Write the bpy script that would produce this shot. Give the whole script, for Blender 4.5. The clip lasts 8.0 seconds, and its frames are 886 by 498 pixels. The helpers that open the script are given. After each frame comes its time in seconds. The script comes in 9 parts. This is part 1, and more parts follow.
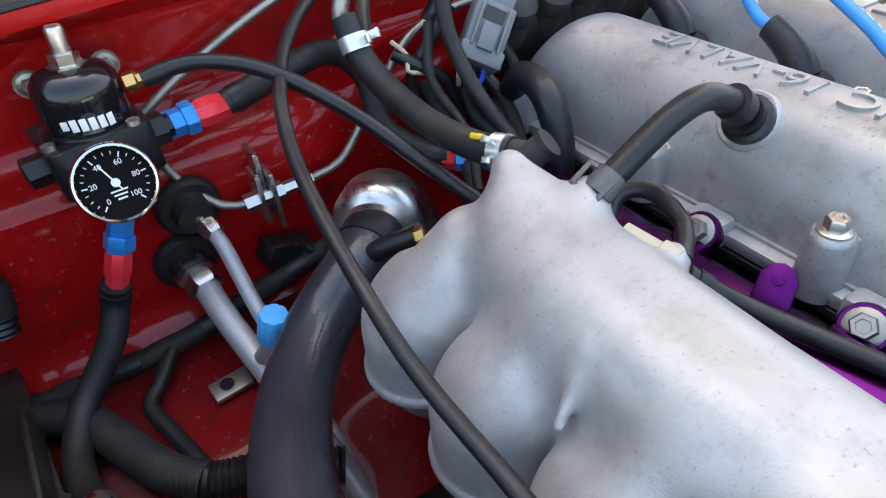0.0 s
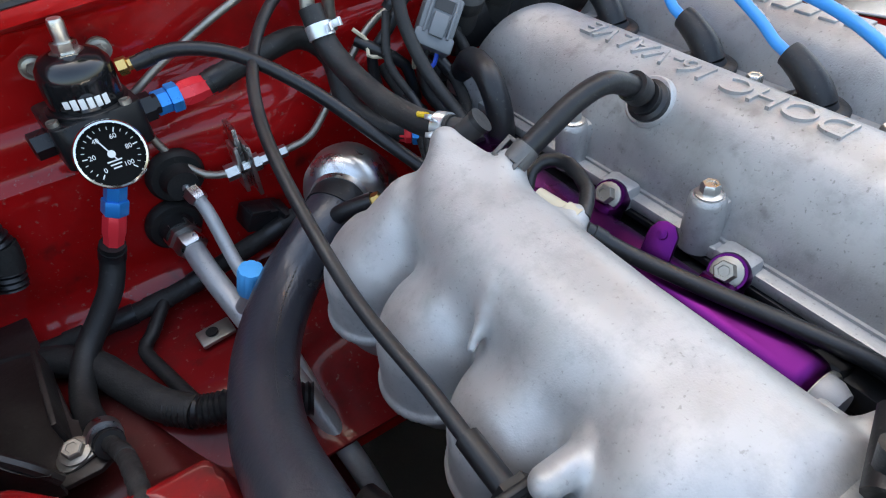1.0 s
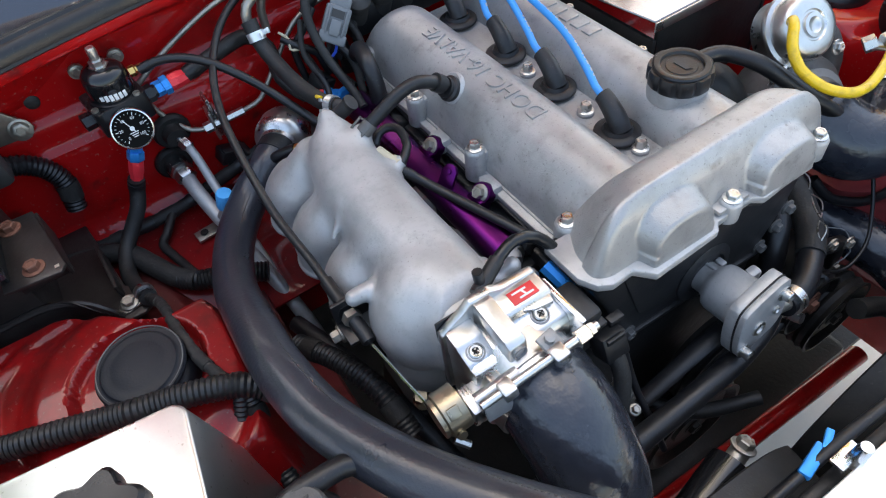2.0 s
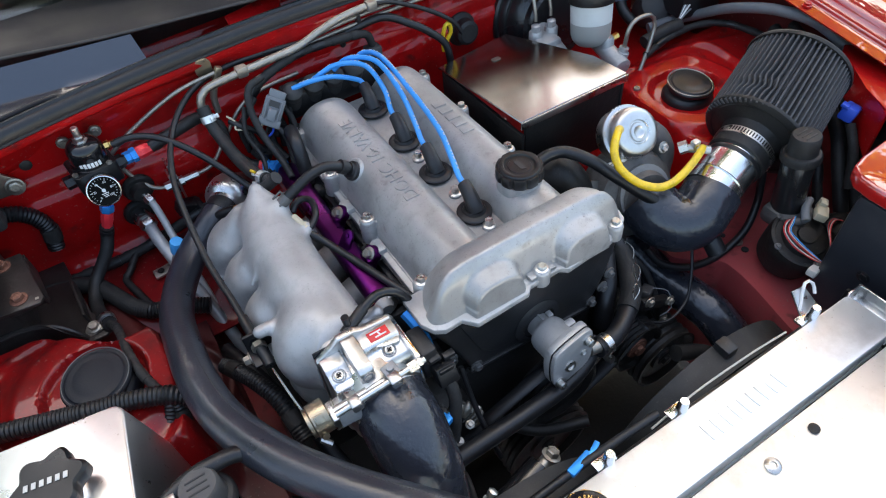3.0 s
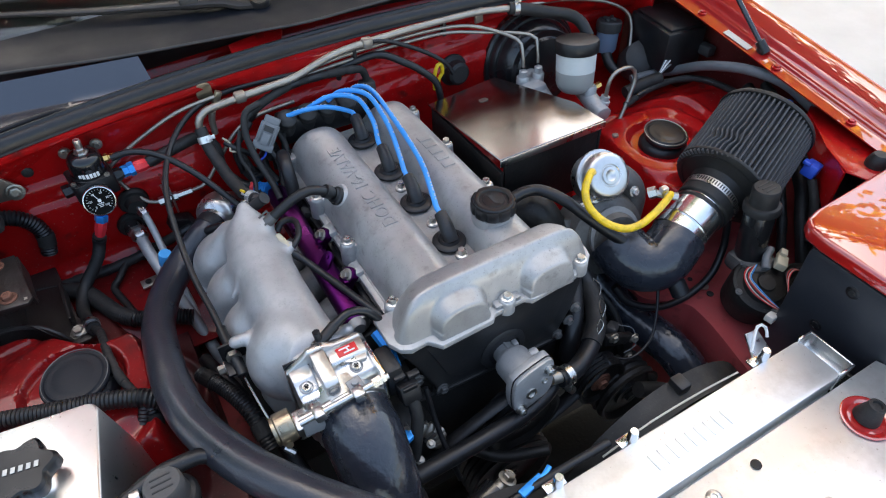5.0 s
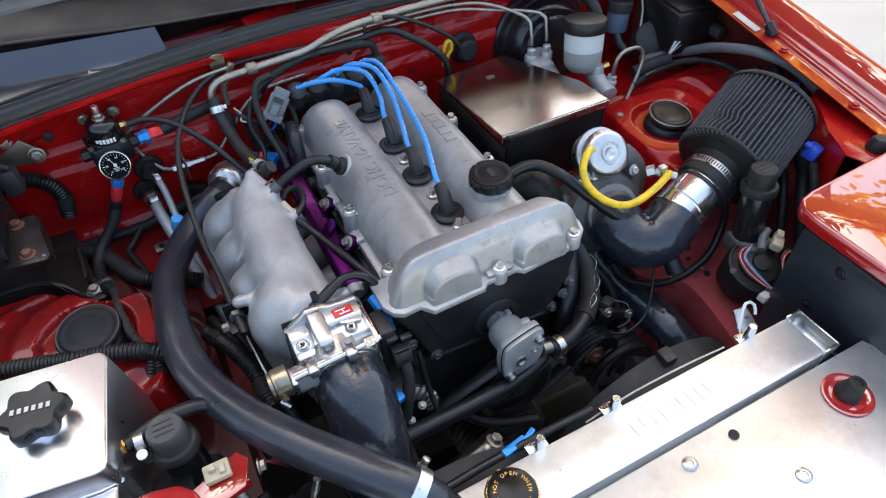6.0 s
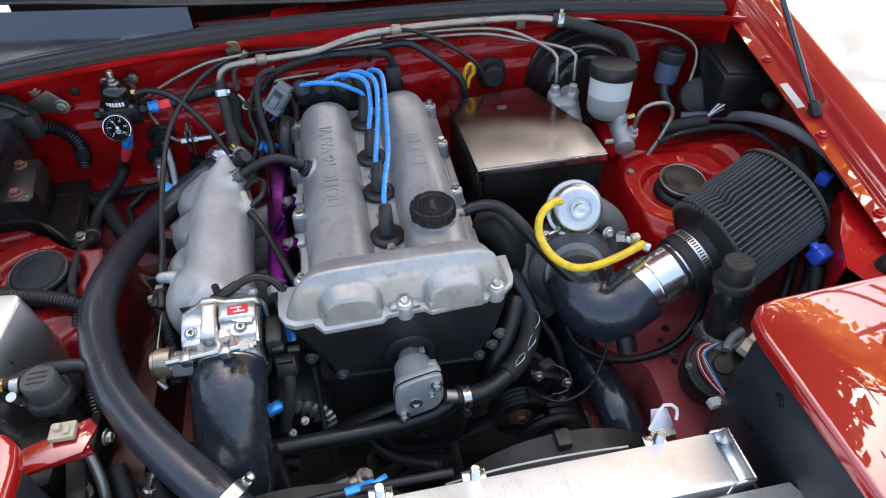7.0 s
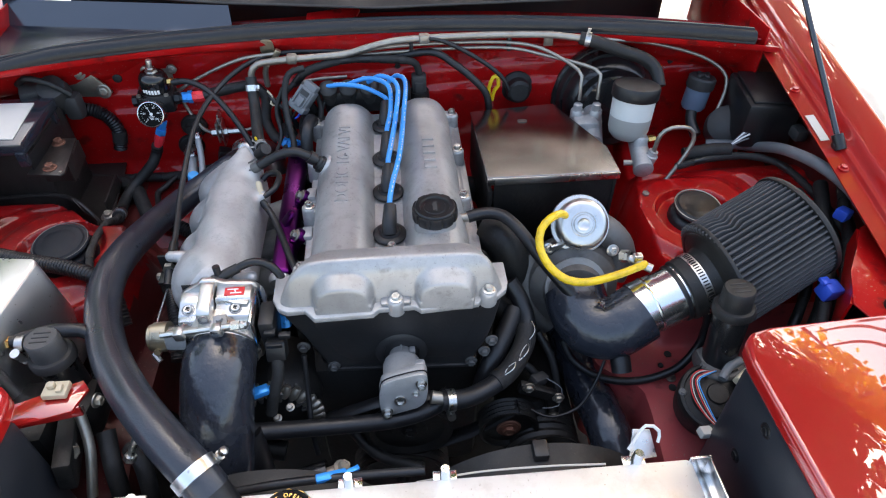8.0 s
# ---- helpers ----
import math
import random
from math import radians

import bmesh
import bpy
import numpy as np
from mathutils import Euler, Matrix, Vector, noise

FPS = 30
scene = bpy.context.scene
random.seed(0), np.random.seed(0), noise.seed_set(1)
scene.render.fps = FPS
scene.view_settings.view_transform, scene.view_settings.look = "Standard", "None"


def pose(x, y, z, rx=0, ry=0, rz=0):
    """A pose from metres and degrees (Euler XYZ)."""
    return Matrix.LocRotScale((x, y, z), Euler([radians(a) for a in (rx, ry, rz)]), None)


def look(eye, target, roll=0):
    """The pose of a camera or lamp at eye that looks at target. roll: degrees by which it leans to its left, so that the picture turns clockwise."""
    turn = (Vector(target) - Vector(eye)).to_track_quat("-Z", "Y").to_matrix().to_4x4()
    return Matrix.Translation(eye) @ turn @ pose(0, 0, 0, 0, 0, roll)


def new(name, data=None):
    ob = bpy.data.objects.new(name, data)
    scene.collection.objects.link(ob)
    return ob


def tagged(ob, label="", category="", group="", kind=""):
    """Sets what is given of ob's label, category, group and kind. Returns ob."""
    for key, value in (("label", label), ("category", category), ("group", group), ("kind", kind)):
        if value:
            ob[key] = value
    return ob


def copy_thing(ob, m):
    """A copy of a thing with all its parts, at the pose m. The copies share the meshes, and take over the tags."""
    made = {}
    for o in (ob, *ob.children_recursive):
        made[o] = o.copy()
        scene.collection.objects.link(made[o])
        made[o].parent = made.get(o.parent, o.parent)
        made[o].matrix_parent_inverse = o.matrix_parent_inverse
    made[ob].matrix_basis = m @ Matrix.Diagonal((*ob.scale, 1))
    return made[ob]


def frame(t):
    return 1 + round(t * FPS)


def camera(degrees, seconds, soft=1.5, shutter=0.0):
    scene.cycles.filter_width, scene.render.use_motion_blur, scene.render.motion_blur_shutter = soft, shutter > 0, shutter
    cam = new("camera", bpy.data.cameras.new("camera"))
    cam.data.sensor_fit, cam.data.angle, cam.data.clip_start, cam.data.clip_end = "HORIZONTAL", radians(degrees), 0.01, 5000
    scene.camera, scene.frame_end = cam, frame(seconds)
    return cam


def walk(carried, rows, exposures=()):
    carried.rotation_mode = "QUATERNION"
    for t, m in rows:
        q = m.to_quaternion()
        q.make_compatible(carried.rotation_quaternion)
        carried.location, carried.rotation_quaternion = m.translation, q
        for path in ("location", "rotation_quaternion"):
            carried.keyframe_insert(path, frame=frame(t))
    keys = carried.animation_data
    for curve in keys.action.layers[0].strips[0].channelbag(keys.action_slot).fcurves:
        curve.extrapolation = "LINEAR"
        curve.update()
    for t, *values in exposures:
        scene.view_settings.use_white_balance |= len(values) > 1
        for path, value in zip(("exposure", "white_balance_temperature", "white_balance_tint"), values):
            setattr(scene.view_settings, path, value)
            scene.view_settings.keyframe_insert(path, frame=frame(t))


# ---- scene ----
cam = camera(69.6, 8.0, 1.15)
PATH = [
    (0, (-0.374, -0.028, 1.019), (0.371, 1.356, -0.218), -6.5),
    (0.5, (-0.379, -0.045, 1.03), (0.35, 1.343, -0.212), -6.6),
    (1, (-0.377, -0.089, 1.049), (0.355, 1.241, -0.253), -6.2),
    (1.2, (-0.377, -0.133, 1.07), (0.314, 1.148, -0.302), -6.9),
    (1.5, (-0.377, -0.198, 1.121), (0.326, 0.963, -0.348), -7.3),
    (1.7, (-0.372, -0.251, 1.157), (0.274, 0.915, -0.334), -8.5),
    (2, (-0.359, -0.321, 1.246), (0.204, 0.837, -0.284), -9.7),
    (2.2, (-0.338, -0.373, 1.275), (0.245, 0.73, -0.289), -6.4),
    (3.3, (-0.3, -0.5, 1.414), (0.336, 0.741, -0.02), -6.2),
    (3.5, (-0.304, -0.516, 1.414), (0.303, 0.759, -0.002), -6.7),
    (4, (-0.291, -0.51, 1.421), (0.417, 0.729, 0.019), -3.7),
    (5.3, (-0.294, -0.531, 1.415), (0.38, 0.721, 0.008), -1.8),
    (5.5, (-0.293, -0.54, 1.417), (0.372, 0.707, 0.002), -1.9),
    (6, (-0.281, -0.563, 1.421), (0.324, 0.689, -0.016), -2.5),
    (6.5, (-0.196, -0.589, 1.428), (0.252, 0.748, 0.009), -3.8),
    (7, (-0.035, -0.609, 1.418), (0.222, 0.783, 0.005), -1.0),
    (7.5, (0.022, -0.621, 1.416), (0.126, 0.798, 0.011), -0.8),
    (8, (0.02, -0.64, 1.406), (0.146, 0.817, 0.042), -0.0),
]
walk(cam, [(t, look(eye, target, roll)) for t, eye, target, roll in PATH], [(0.0, 2.32, 6950, 7), (1.0, 2.22, 6900, 6), (2.0, 1.94, 6850, 7), (3.5, 1.84, 6700, 6), (5.5, 1.79, 6700, 7), (7.0, 1.83, 6750, 8), (8.0, 1.95, 6800, 9)])

# ---- light ----
SUN_EL, SUN_ROT = 56.0, 24.0
world = bpy.data.worlds.new("sky_world")
scene.world = world
world.use_nodes = True
wn = world.node_tree.nodes
sky = wn.new("ShaderNodeTexSky")
sky.sky_type, sky.sun_disc = "NISHITA", False
sky.sun_elevation, sky.sun_rotation = radians(SUN_EL), radians(SUN_ROT)
sky.air_density, sky.dust_density, sky.ozone_density = 1.2, 5.0, 1.0
wn["Background"].inputs[1].default_value = 0.15
scene.view_settings.exposure = 1.85
scene.view_settings.use_white_balance = True
scene.view_settings.white_balance_temperature, scene.view_settings.white_balance_tint = 6650, 5
world.node_tree.links.new(sky.outputs[0], wn["Background"].inputs[0])
sun = bpy.data.lights.new("sun", "SUN")
sun.energy, sun.angle, sun.color = 5.0, radians(0.6), (1.0, 0.94, 0.85)
sun_ob = new("sun", sun)
_e, _r = radians(SUN_EL), radians(SUN_ROT)
SUN_DIR = Vector((math.sin(_r) * math.cos(_e), math.cos(_r) * math.cos(_e), math.sin(_e)))
sun_ob.matrix_basis = look(SUN_DIR * 20, (0, 0, 0.8))


# ---- materials ----
def nodes_of(name):
    m = bpy.data.materials.new(name)
    m.use_nodes = True
    t = m.node_tree
    return m, t.nodes, t.links, t.nodes["Principled BSDF"]


def surface(name, colour, rough=0.5, metal=0.0, coat=0.0, vary=0.15, scale=12.0, grain=0.0, grain_scale=300.0, dirt=0.0,
            dirt_colour=(0.06, 0.05, 0.04), dirt_scale=9.0, rough_vary=0.1, spread=0.0, distance=0.001):
    """A node material: colour with soft variation, dust patches, fine relief and uneven gloss."""
    m, n, l, b = nodes_of(name)
    co = n.new("ShaderNodeTexCoord")
    big = n.new("ShaderNodeTexNoise")
    big.inputs["Scale"].default_value, big.inputs["Detail"].default_value = scale, 6.0
    l.new(co.outputs["Object"], big.inputs["Vector"])
    fine = n.new("ShaderNodeTexNoise")
    fine.inputs["Scale"].default_value, fine.inputs["Detail"].default_value = grain_scale, 3.0
    l.new(co.outputs["Object"], fine.inputs["Vector"])
    mix = n.new("ShaderNodeMix")
    mix.data_type = "RGBA"
    mix.inputs[6].default_value = (*[c * (1 - vary) for c in colour], 1)
    mix.inputs[7].default_value = (*[min(1, c * (1 + vary)) for c in colour], 1)
    l.new(big.outputs["Fac"], mix.inputs[0])
    out = mix.outputs[2]
    if spread:
        info = n.new("ShaderNodeObjectInfo")
        hsv = n.new("ShaderNodeHueSaturation")
        mr = n.new("ShaderNodeMapRange")
        mr.inputs[3].default_value, mr.inputs[4].default_value = 1 - spread, 1 + spread
        l.new(info.outputs["Random"], mr.inputs[0])
        l.new(mr.outputs[0], hsv.inputs["Value"])
        l.new(out, hsv.inputs["Color"])
        out = hsv.outputs[0]
    if dirt:
        dn = n.new("ShaderNodeTexNoise")
        dn.inputs["Scale"].default_value, dn.inputs["Detail"].default_value, dn.inputs["Roughness"].default_value = dirt_scale, 9.0, 0.7
        l.new(co.outputs["Object"], dn.inputs["Vector"])
        ramp = n.new("ShaderNodeMapRange")
        ramp.inputs[1].default_value, ramp.inputs[2].default_value = 0.48, 0.72
        ramp.inputs[3].default_value, ramp.inputs[4].default_value = 0.0, dirt
        l.new(dn.outputs["Fac"], ramp.inputs[0])
        mix2 = n.new("ShaderNodeMix")
        mix2.data_type = "RGBA"
        l.new(ramp.outputs[0], mix2.inputs[0])
        l.new(out, mix2.inputs[6])
        mix2.inputs[7].default_value = (*dirt_colour, 1)
        out = mix2.outputs[2]
    l.new(out, b.inputs["Base Color"])
    rr = n.new("ShaderNodeMapRange")
    rr.inputs[1].default_value, rr.inputs[2].default_value = 0.3, 0.7
    rr.inputs[3].default_value, rr.inputs[4].default_value = max(0.02, rough - rough_vary), min(1, rough + rough_vary)
    l.new(big.outputs["Fac"], rr.inputs[0])
    l.new(rr.outputs[0], b.inputs["Roughness"])
    b.inputs["Metallic"].default_value = metal
    b.inputs["Coat Weight"].default_value = coat
    b.inputs["Coat Roughness"].default_value = 0.06
    if grain:
        bump = n.new("ShaderNodeBump")
        bump.inputs["Strength"].default_value, bump.inputs["Distance"].default_value = grain, distance
        l.new(fine.outputs["Fac"], bump.inputs["Height"])
        l.new(bump.outputs[0], b.inputs["Normal"])
    return m


RED = surface("red_paint", (0.43, 0.005, 0.006), 0.42, 0.0, 0.65, 0.22, 6, 0.12, 60, 0.55, (0.07, 0.007, 0.006), 11, 0.1)
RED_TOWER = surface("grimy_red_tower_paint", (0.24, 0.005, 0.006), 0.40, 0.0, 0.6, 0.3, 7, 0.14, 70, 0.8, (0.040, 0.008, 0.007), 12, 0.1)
RED_GLOSS = surface("red_gloss_paint", (0.40, 0.010, 0.009), 0.4, 0.0, 1.0, 0.08, 3, 0.04, 500, 0.0)
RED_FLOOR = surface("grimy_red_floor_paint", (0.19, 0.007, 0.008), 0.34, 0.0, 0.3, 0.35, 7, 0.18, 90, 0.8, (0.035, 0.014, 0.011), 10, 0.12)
RED_GLOSS.node_tree.nodes["Principled BSDF"].inputs["Coat Roughness"].default_value = 0.015
RED_GLOSS.node_tree.nodes["Principled BSDF"].inputs["Specular IOR Level"].default_value = 0.15
RED_GLOSS.node_tree.nodes["Principled BSDF"].inputs["Coat IOR"].default_value = 2.1
RED_DUSTY = surface("red_dusty_paint", (0.40, 0.060, 0.062), 0.5, 0.0, 0.15, 0.3, 8, 0.2, 120, 0.6, (0.20, 0.075, 0.07), 9, 0.1)
CAST = surface("cast_aluminium", (0.470, 0.464, 0.456), 0.45, 0.42, 0.0, 0.22, 24, 0.26, 1000, 0.5, (0.27, 0.27, 0.265), 60, 0.12, 0, 0.0005)
CAST_COVER = surface("stained_cast_aluminium", (0.440, 0.436, 0.430), 0.43, 0.55, 0.0, 0.16, 14, 0.5, 900, 0.5, (0.235, 0.225, 0.21), 42, 0.12, 0, 0.0005)
COOLANT_RUBBER = surface("satin_coolant_hose", (0.022, 0.025, 0.034), 0.36, 0.0, 0.35, 0.25, 25, 0.4, 330, 0.35, (0.045, 0.045, 0.046), 45, 0.1)
BRUSHED = surface("brushed_sheet_aluminium", (0.84, 0.84, 0.84), 0.34, 1.0, 0.0, 0.05, 14, 0.05, 500, 0.15, (0.55, 0.55, 0.54), 18, 0.08)
BUCKET = surface("blue_black_plastic", (0.022, 0.025, 0.032), 0.38, 0.0, 0.0, 0.2, 9, 0.1, 300, 0.4, (0.05, 0.05, 0.052), 9, 0.1)
TRAY = surface("dirty_dark_steel", (0.024, 0.019, 0.017), 0.42, 0.2, 0.0, 0.5, 12, 0.4, 160, 0.8, (0.055, 0.046, 0.041), 14, 0.12)
CAST_DARK = surface("aged_cast_aluminium", (0.34, 0.34, 0.34), 0.55, 0.6, 0.0, 0.3, 18, 0.35, 600, 0.5, (0.10, 0.09, 0.08), 20, 0.1, 0, 0.0006)
MACHINED = surface("machined_aluminium", (0.64, 0.635, 0.62), 0.32, 1.0, 0.0, 0.10, 40, 0.12, 700, 0.3, (0.34, 0.33, 0.31), 70, 0.1)
POLISHED = surface("polished_aluminium", (0.86, 0.86, 0.85), 0.2, 1.0, 0.0, 0.05, 10, 0.04, 400, 0.12, (0.5, 0.5, 0.48), 15, 0.07)
STAINLESS = surface("stainless_sheet", (0.37, 0.335, 0.31), 0.19, 1.0, 0.0, 0.12, 7, 0.05, 300, 0.25, (0.30, 0.24, 0.2), 9, 0.08)
ZINC = surface("zinc_steel", (0.62, 0.61, 0.58), 0.32, 1.0, 0.0, 0.2, 90, 0.1, 800, 0.3, (0.3, 0.27, 0.22), 60, 0.1, 0.12)
OLD_STEEL = surface("aged_steel_tube", (0.40, 0.37, 0.32), 0.45, 0.9, 0.0, 0.25, 40, 0.15, 500, 0.4, (0.12, 0.10, 0.08), 30)
RUBBER = surface("black_rubber", (0.009, 0.009, 0.0105), 0.40, 0.0, 0.0, 0.3, 25, 0.15, 500, 0.35, (0.030, 0.029, 0.028), 45, 0.12)
RUBBER_DULL = surface("dull_black_rubber", (0.011, 0.0108, 0.0108), 0.58, 0.0, 0.0, 0.3, 30, 0.25, 400, 0.45, (0.045, 0.042, 0.038), 35, 0.1)
SILICONE = surface("dark_silicone_hose", (0.020, 0.023, 0.032), 0.24, 0.0, 0.5, 0.3, 26, 0.7, 62, 0.35, (0.050, 0.051, 0.056), 30, 0.14, 0, 0.003)
PLASTIC = surface("black_plastic", (0.010, 0.010, 0.011), 0.40, 0.0, 0.0, 0.25, 15, 0.15, 500, 0.4, (0.035, 0.032, 0.03), 20, 0.12)
PLASTIC_GLOSS = surface("glossy_black_plastic", (0.020, 0.023, 0.032), 0.16, 0.0, 0.3, 0.2, 8, 0.05, 200, 0.2, (0.05, 0.05, 0.05), 10, 0.06)
PLASTIC_GREY = surface("grey_plastic", (0.16, 0.17, 0.18), 0.5, 0.0, 0.0, 0.15, 40, 0.1, 500, 0.3, (0.09, 0.08, 0.07), 30)
PLASTIC_DUST = surface("dusty_charcoal_plastic", (0.035, 0.034, 0.034), 0.6, 0.0, 0.0, 0.25, 30, 0.15, 500, 0.4, (0.07, 0.062, 0.055), 25)
GRIME = surface("grimy_dark_metal", (0.013, 0.0125, 0.012), 0.52, 0.3, 0.0, 0.5, 15, 0.6, 150, 0.7, (0.028, 0.022, 0.018), 18)
SHADED_GRIME_RED = surface("shaded_grimy_red_paint", (0.085, 0.010, 0.009), 0.45, 0.0, 0.1, 0.4, 12, 0.4, 120, 0.7, (0.022, 0.016, 0.013), 9)
PURPLE = surface("purple_anodised", (0.105, 0.011, 0.118), 0.32, 1.0, 0.0, 0.08, 20, 0.05, 700)
BLUE_AN = surface("blue_anodised", (0.03, 0.30, 0.80), 0.30, 0.35, 0.0, 0.08, 20)
RED_AN = surface("red_anodised", (0.85, 0.035, 0.05), 0.3, 0.15, 0.0, 0.08, 20)
BLACK_AN = surface("black_anodised", (0.012, 0.012, 0.013), 0.16, 0.3, 0.4, 0.1, 20)
BLACK_SATIN = surface("black_satin_aluminium", (0.014, 0.014, 0.015), 0.34, 0.3, 0.0, 0.2, 20, 0.05, 600)
BRASS = surface("brass", (0.75, 0.48, 0.16), 0.28, 1.0, 0.0, 0.1, 60)
GOLD_ZINC = surface("dull_gold_housing", (0.42, 0.36, 0.26), 0.35, 0.9, 0.0, 0.15, 50, 0.1, 500)
BLUE_WIRE = surface("blue_silicone_wire", (0.045, 0.33, 0.82), 0.38, 0.0, 0.1, 0.15, 60, 0.05, 400, 0.15, (0.03, 0.1, 0.3), 120)
BLUE_PLASTIC = surface("blue_plastic", (0.03, 0.10, 0.62), 0.4, 0.0, 0.0, 0.1, 40)
SKY_PLASTIC = surface("light_blue_plastic_cap", (0.08, 0.40, 0.80), 0.4, 0.0, 0.0, 0.1, 40)
YELLOW = surface("yellow_silicone", (0.88, 0.58, 0.02), 0.35, 0.0, 0.1, 0.08, 40, 0.05, 300, 0.5, (0.25, 0.15, 0.03), 75)
MILKY = surface("milky_plastic", (0.66, 0.68, 0.66), 0.35, 0.0, 0.0, 0.06, 20, 0.0, 300, 0.3, (0.45, 0.44, 0.38), 20)
FLUID = surface("milky_plastic_with_fluid", (0.36, 0.36, 0.34), 0.35, 0.0, 0.0, 0.08, 20, 0.0, 300, 0.2, (0.28, 0.26, 0.2), 20)
BLUE_GREY = surface("blue_grey_plastic", (0.13, 0.18, 0.26), 0.4, 0.0, 0.0, 0.1, 20)
WHITE = surface("white_paint", (0.8, 0.8, 0.78), 0.5, 0.0, 0.0, 0.05, 20)
CREAM = surface("cream_plastic", (0.55, 0.48, 0.34), 0.5, 0.0, 0.0, 0.1, 40)
STICKER = surface("red_sticker", (0.68, 0.03, 0.03), 0.4, 0.0, 0.0, 0.05, 40)
FILTER = surface("charcoal_filter_cloth", (0.062, 0.063, 0.067), 0.75, 0.0, 0.0, 0.25, 50, 0.5, 900, 0.3, (0.08, 0.078, 0.075), 30, 0.08)
COPPER = surface("rusty_hub", (0.20, 0.09, 0.06), 0.6, 0.5, 0.0, 0.3, 60, 0.3, 300)
BLACK_IRON = surface("black_painted_casting", (0.021, 0.021, 0.023), 0.42, 0.1, 0.0, 0.3, 16, 0.2, 300, 0.45, (0.05, 0.045, 0.04), 14, 0.1)
PANEL_ALU = surface("brushed_aluminium_panel", (0.84, 0.86, 0.86), 0.40, 0.8, 0.0, 0.06, 8, 0.06, 350, 0.5, (0.55, 0.56, 0.53), 22, 0.12)
CONCRETE = surface("sunlit_concrete", (0.56, 0.53, 0.485), 0.8, 0.0, 0.0, 0.2, 2, 0.4, 60, 0.3, (0.3, 0.28, 0.25), 1.2, 0.1)
ORANGE_LEAF = surface("autumn_leaves", (0.95, 0.42, 0.02), 0.6, 0.0, 0.0, 0.6, 1.5)
GREEN_LEAF = surface("green_leaves", (0.045, 0.085, 0.018), 0.6, 0.0, 0.0, 0.5, 1.5)
for _m in (ORANGE_LEAF, GREEN_LEAF):
    # thin leaves pass sunlight through
    _n, _l = _m.node_tree.nodes, _m.node_tree.links
    _b = _n["Principled BSDF"]
    _thin, _mix = _n.new("ShaderNodeBsdfTranslucent"), _n.new("ShaderNodeMixShader")
    _l.new(_b.inputs["Base Color"].links[0].from_socket, _thin.inputs["Color"])
    _mix.inputs[0].default_value = 0.6
    _l.new(_b.outputs[0], _mix.inputs[1])
    _l.new(_thin.outputs[0], _mix.inputs[2])
    _l.new(_mix.outputs[0], _n["Material Output"].inputs["Surface"])
BARK = surface("bark", (0.10, 0.075, 0.055), 0.85, 0.0, 0.0, 0.4, 20, 0.8, 60)
CHROME = surface("chrome_plate", (0.72, 0.71, 0.69), 0.12, 1.0, 0.0, 0.05, 20)
FACE = surface("gauge_face", (0.004, 0.004, 0.004), 0.7, 0.0, 0.0, 0.1, 20)
FACE.node_tree.nodes["Principled BSDF"].inputs["Specular IOR Level"].default_value = 0.1
TAPE = surface("cloth_tape", (0.013, 0.0125, 0.012), 0.7, 0.0, 0.0, 0.3, 60, 0.5, 350, 0.3, (0.07, 0.065, 0.06), 40)
CAST_GRIMY = surface("grimy_cast_iron", (0.15, 0.145, 0.14), 0.55, 0.5, 0.0, 0.35, 18, 0.4, 500, 0.6, (0.05, 0.042, 0.036), 24, 0.1, 0, 0.0006)
MOTOR_GREY = surface("dusty_grey_rubber_cap", (0.075, 0.072, 0.070), 0.6, 0.0, 0.0, 0.25, 40, 0.3, 400, 0.4, (0.12, 0.11, 0.10), 35)
SERVO_PAINT = surface("semi_gloss_black_paint", (0.011, 0.011, 0.012), 0.26, 0.0, 0.3, 0.2, 14, 0.08, 300, 0.4, (0.035, 0.033, 0.032), 22, 0.1)
COWL = surface("matt_cowl_plastic", (0.007, 0.0085, 0.013), 0.48, 0.0, 0.0, 0.25, 15, 0.15, 500, 0.4, (0.026, 0.025, 0.025), 20, 0.1)
COWL.node_tree.nodes["Principled BSDF"].inputs["Specular IOR Level"].default_value = 0.25
SCUTTLE = surface("blue_black_scuttle_plastic", (0.012, 0.016, 0.028), 0.20, 0.0, 0.0, 0.2, 8, 0.05, 200, 0.3, (0.03, 0.03, 0.034), 10, 0.06)
SCUTTLE.node_tree.nodes["Principled BSDF"].inputs["IOR"].default_value = 1.9
LABEL = surface("pale_label", (0.62, 0.60, 0.55), 0.4, 0.0, 0.0, 0.08, 40)



def specks(m, scale, colour, lo, hi, amount):
    """Small pits, dust grains or scuffs scattered over a material's colour."""
    n, l = m.node_tree.nodes, m.node_tree.links
    b = n["Principled BSDF"]
    src = b.inputs["Base Color"].links[0].from_socket
    co, tex, cut, mix = n.new("ShaderNodeTexCoord"), n.new("ShaderNodeTexNoise"), n.new("ShaderNodeMapRange"), n.new("ShaderNodeMix")
    tex.inputs["Scale"].default_value, tex.inputs["Detail"].default_value = scale, 4.0
    l.new(co.outputs["Object"], tex.inputs["Vector"])
    cut.inputs[1].default_value, cut.inputs[2].default_value = lo, hi
    cut.inputs[4].default_value = amount
    l.new(tex.outputs["Fac"], cut.inputs[0])
    mix.data_type = "RGBA"
    l.new(cut.outputs[0], mix.inputs[0])
    l.new(src, mix.inputs[6])
    mix.inputs[7].default_value = (*colour, 1)
    l.new(mix.outputs[2], b.inputs["Base Color"])


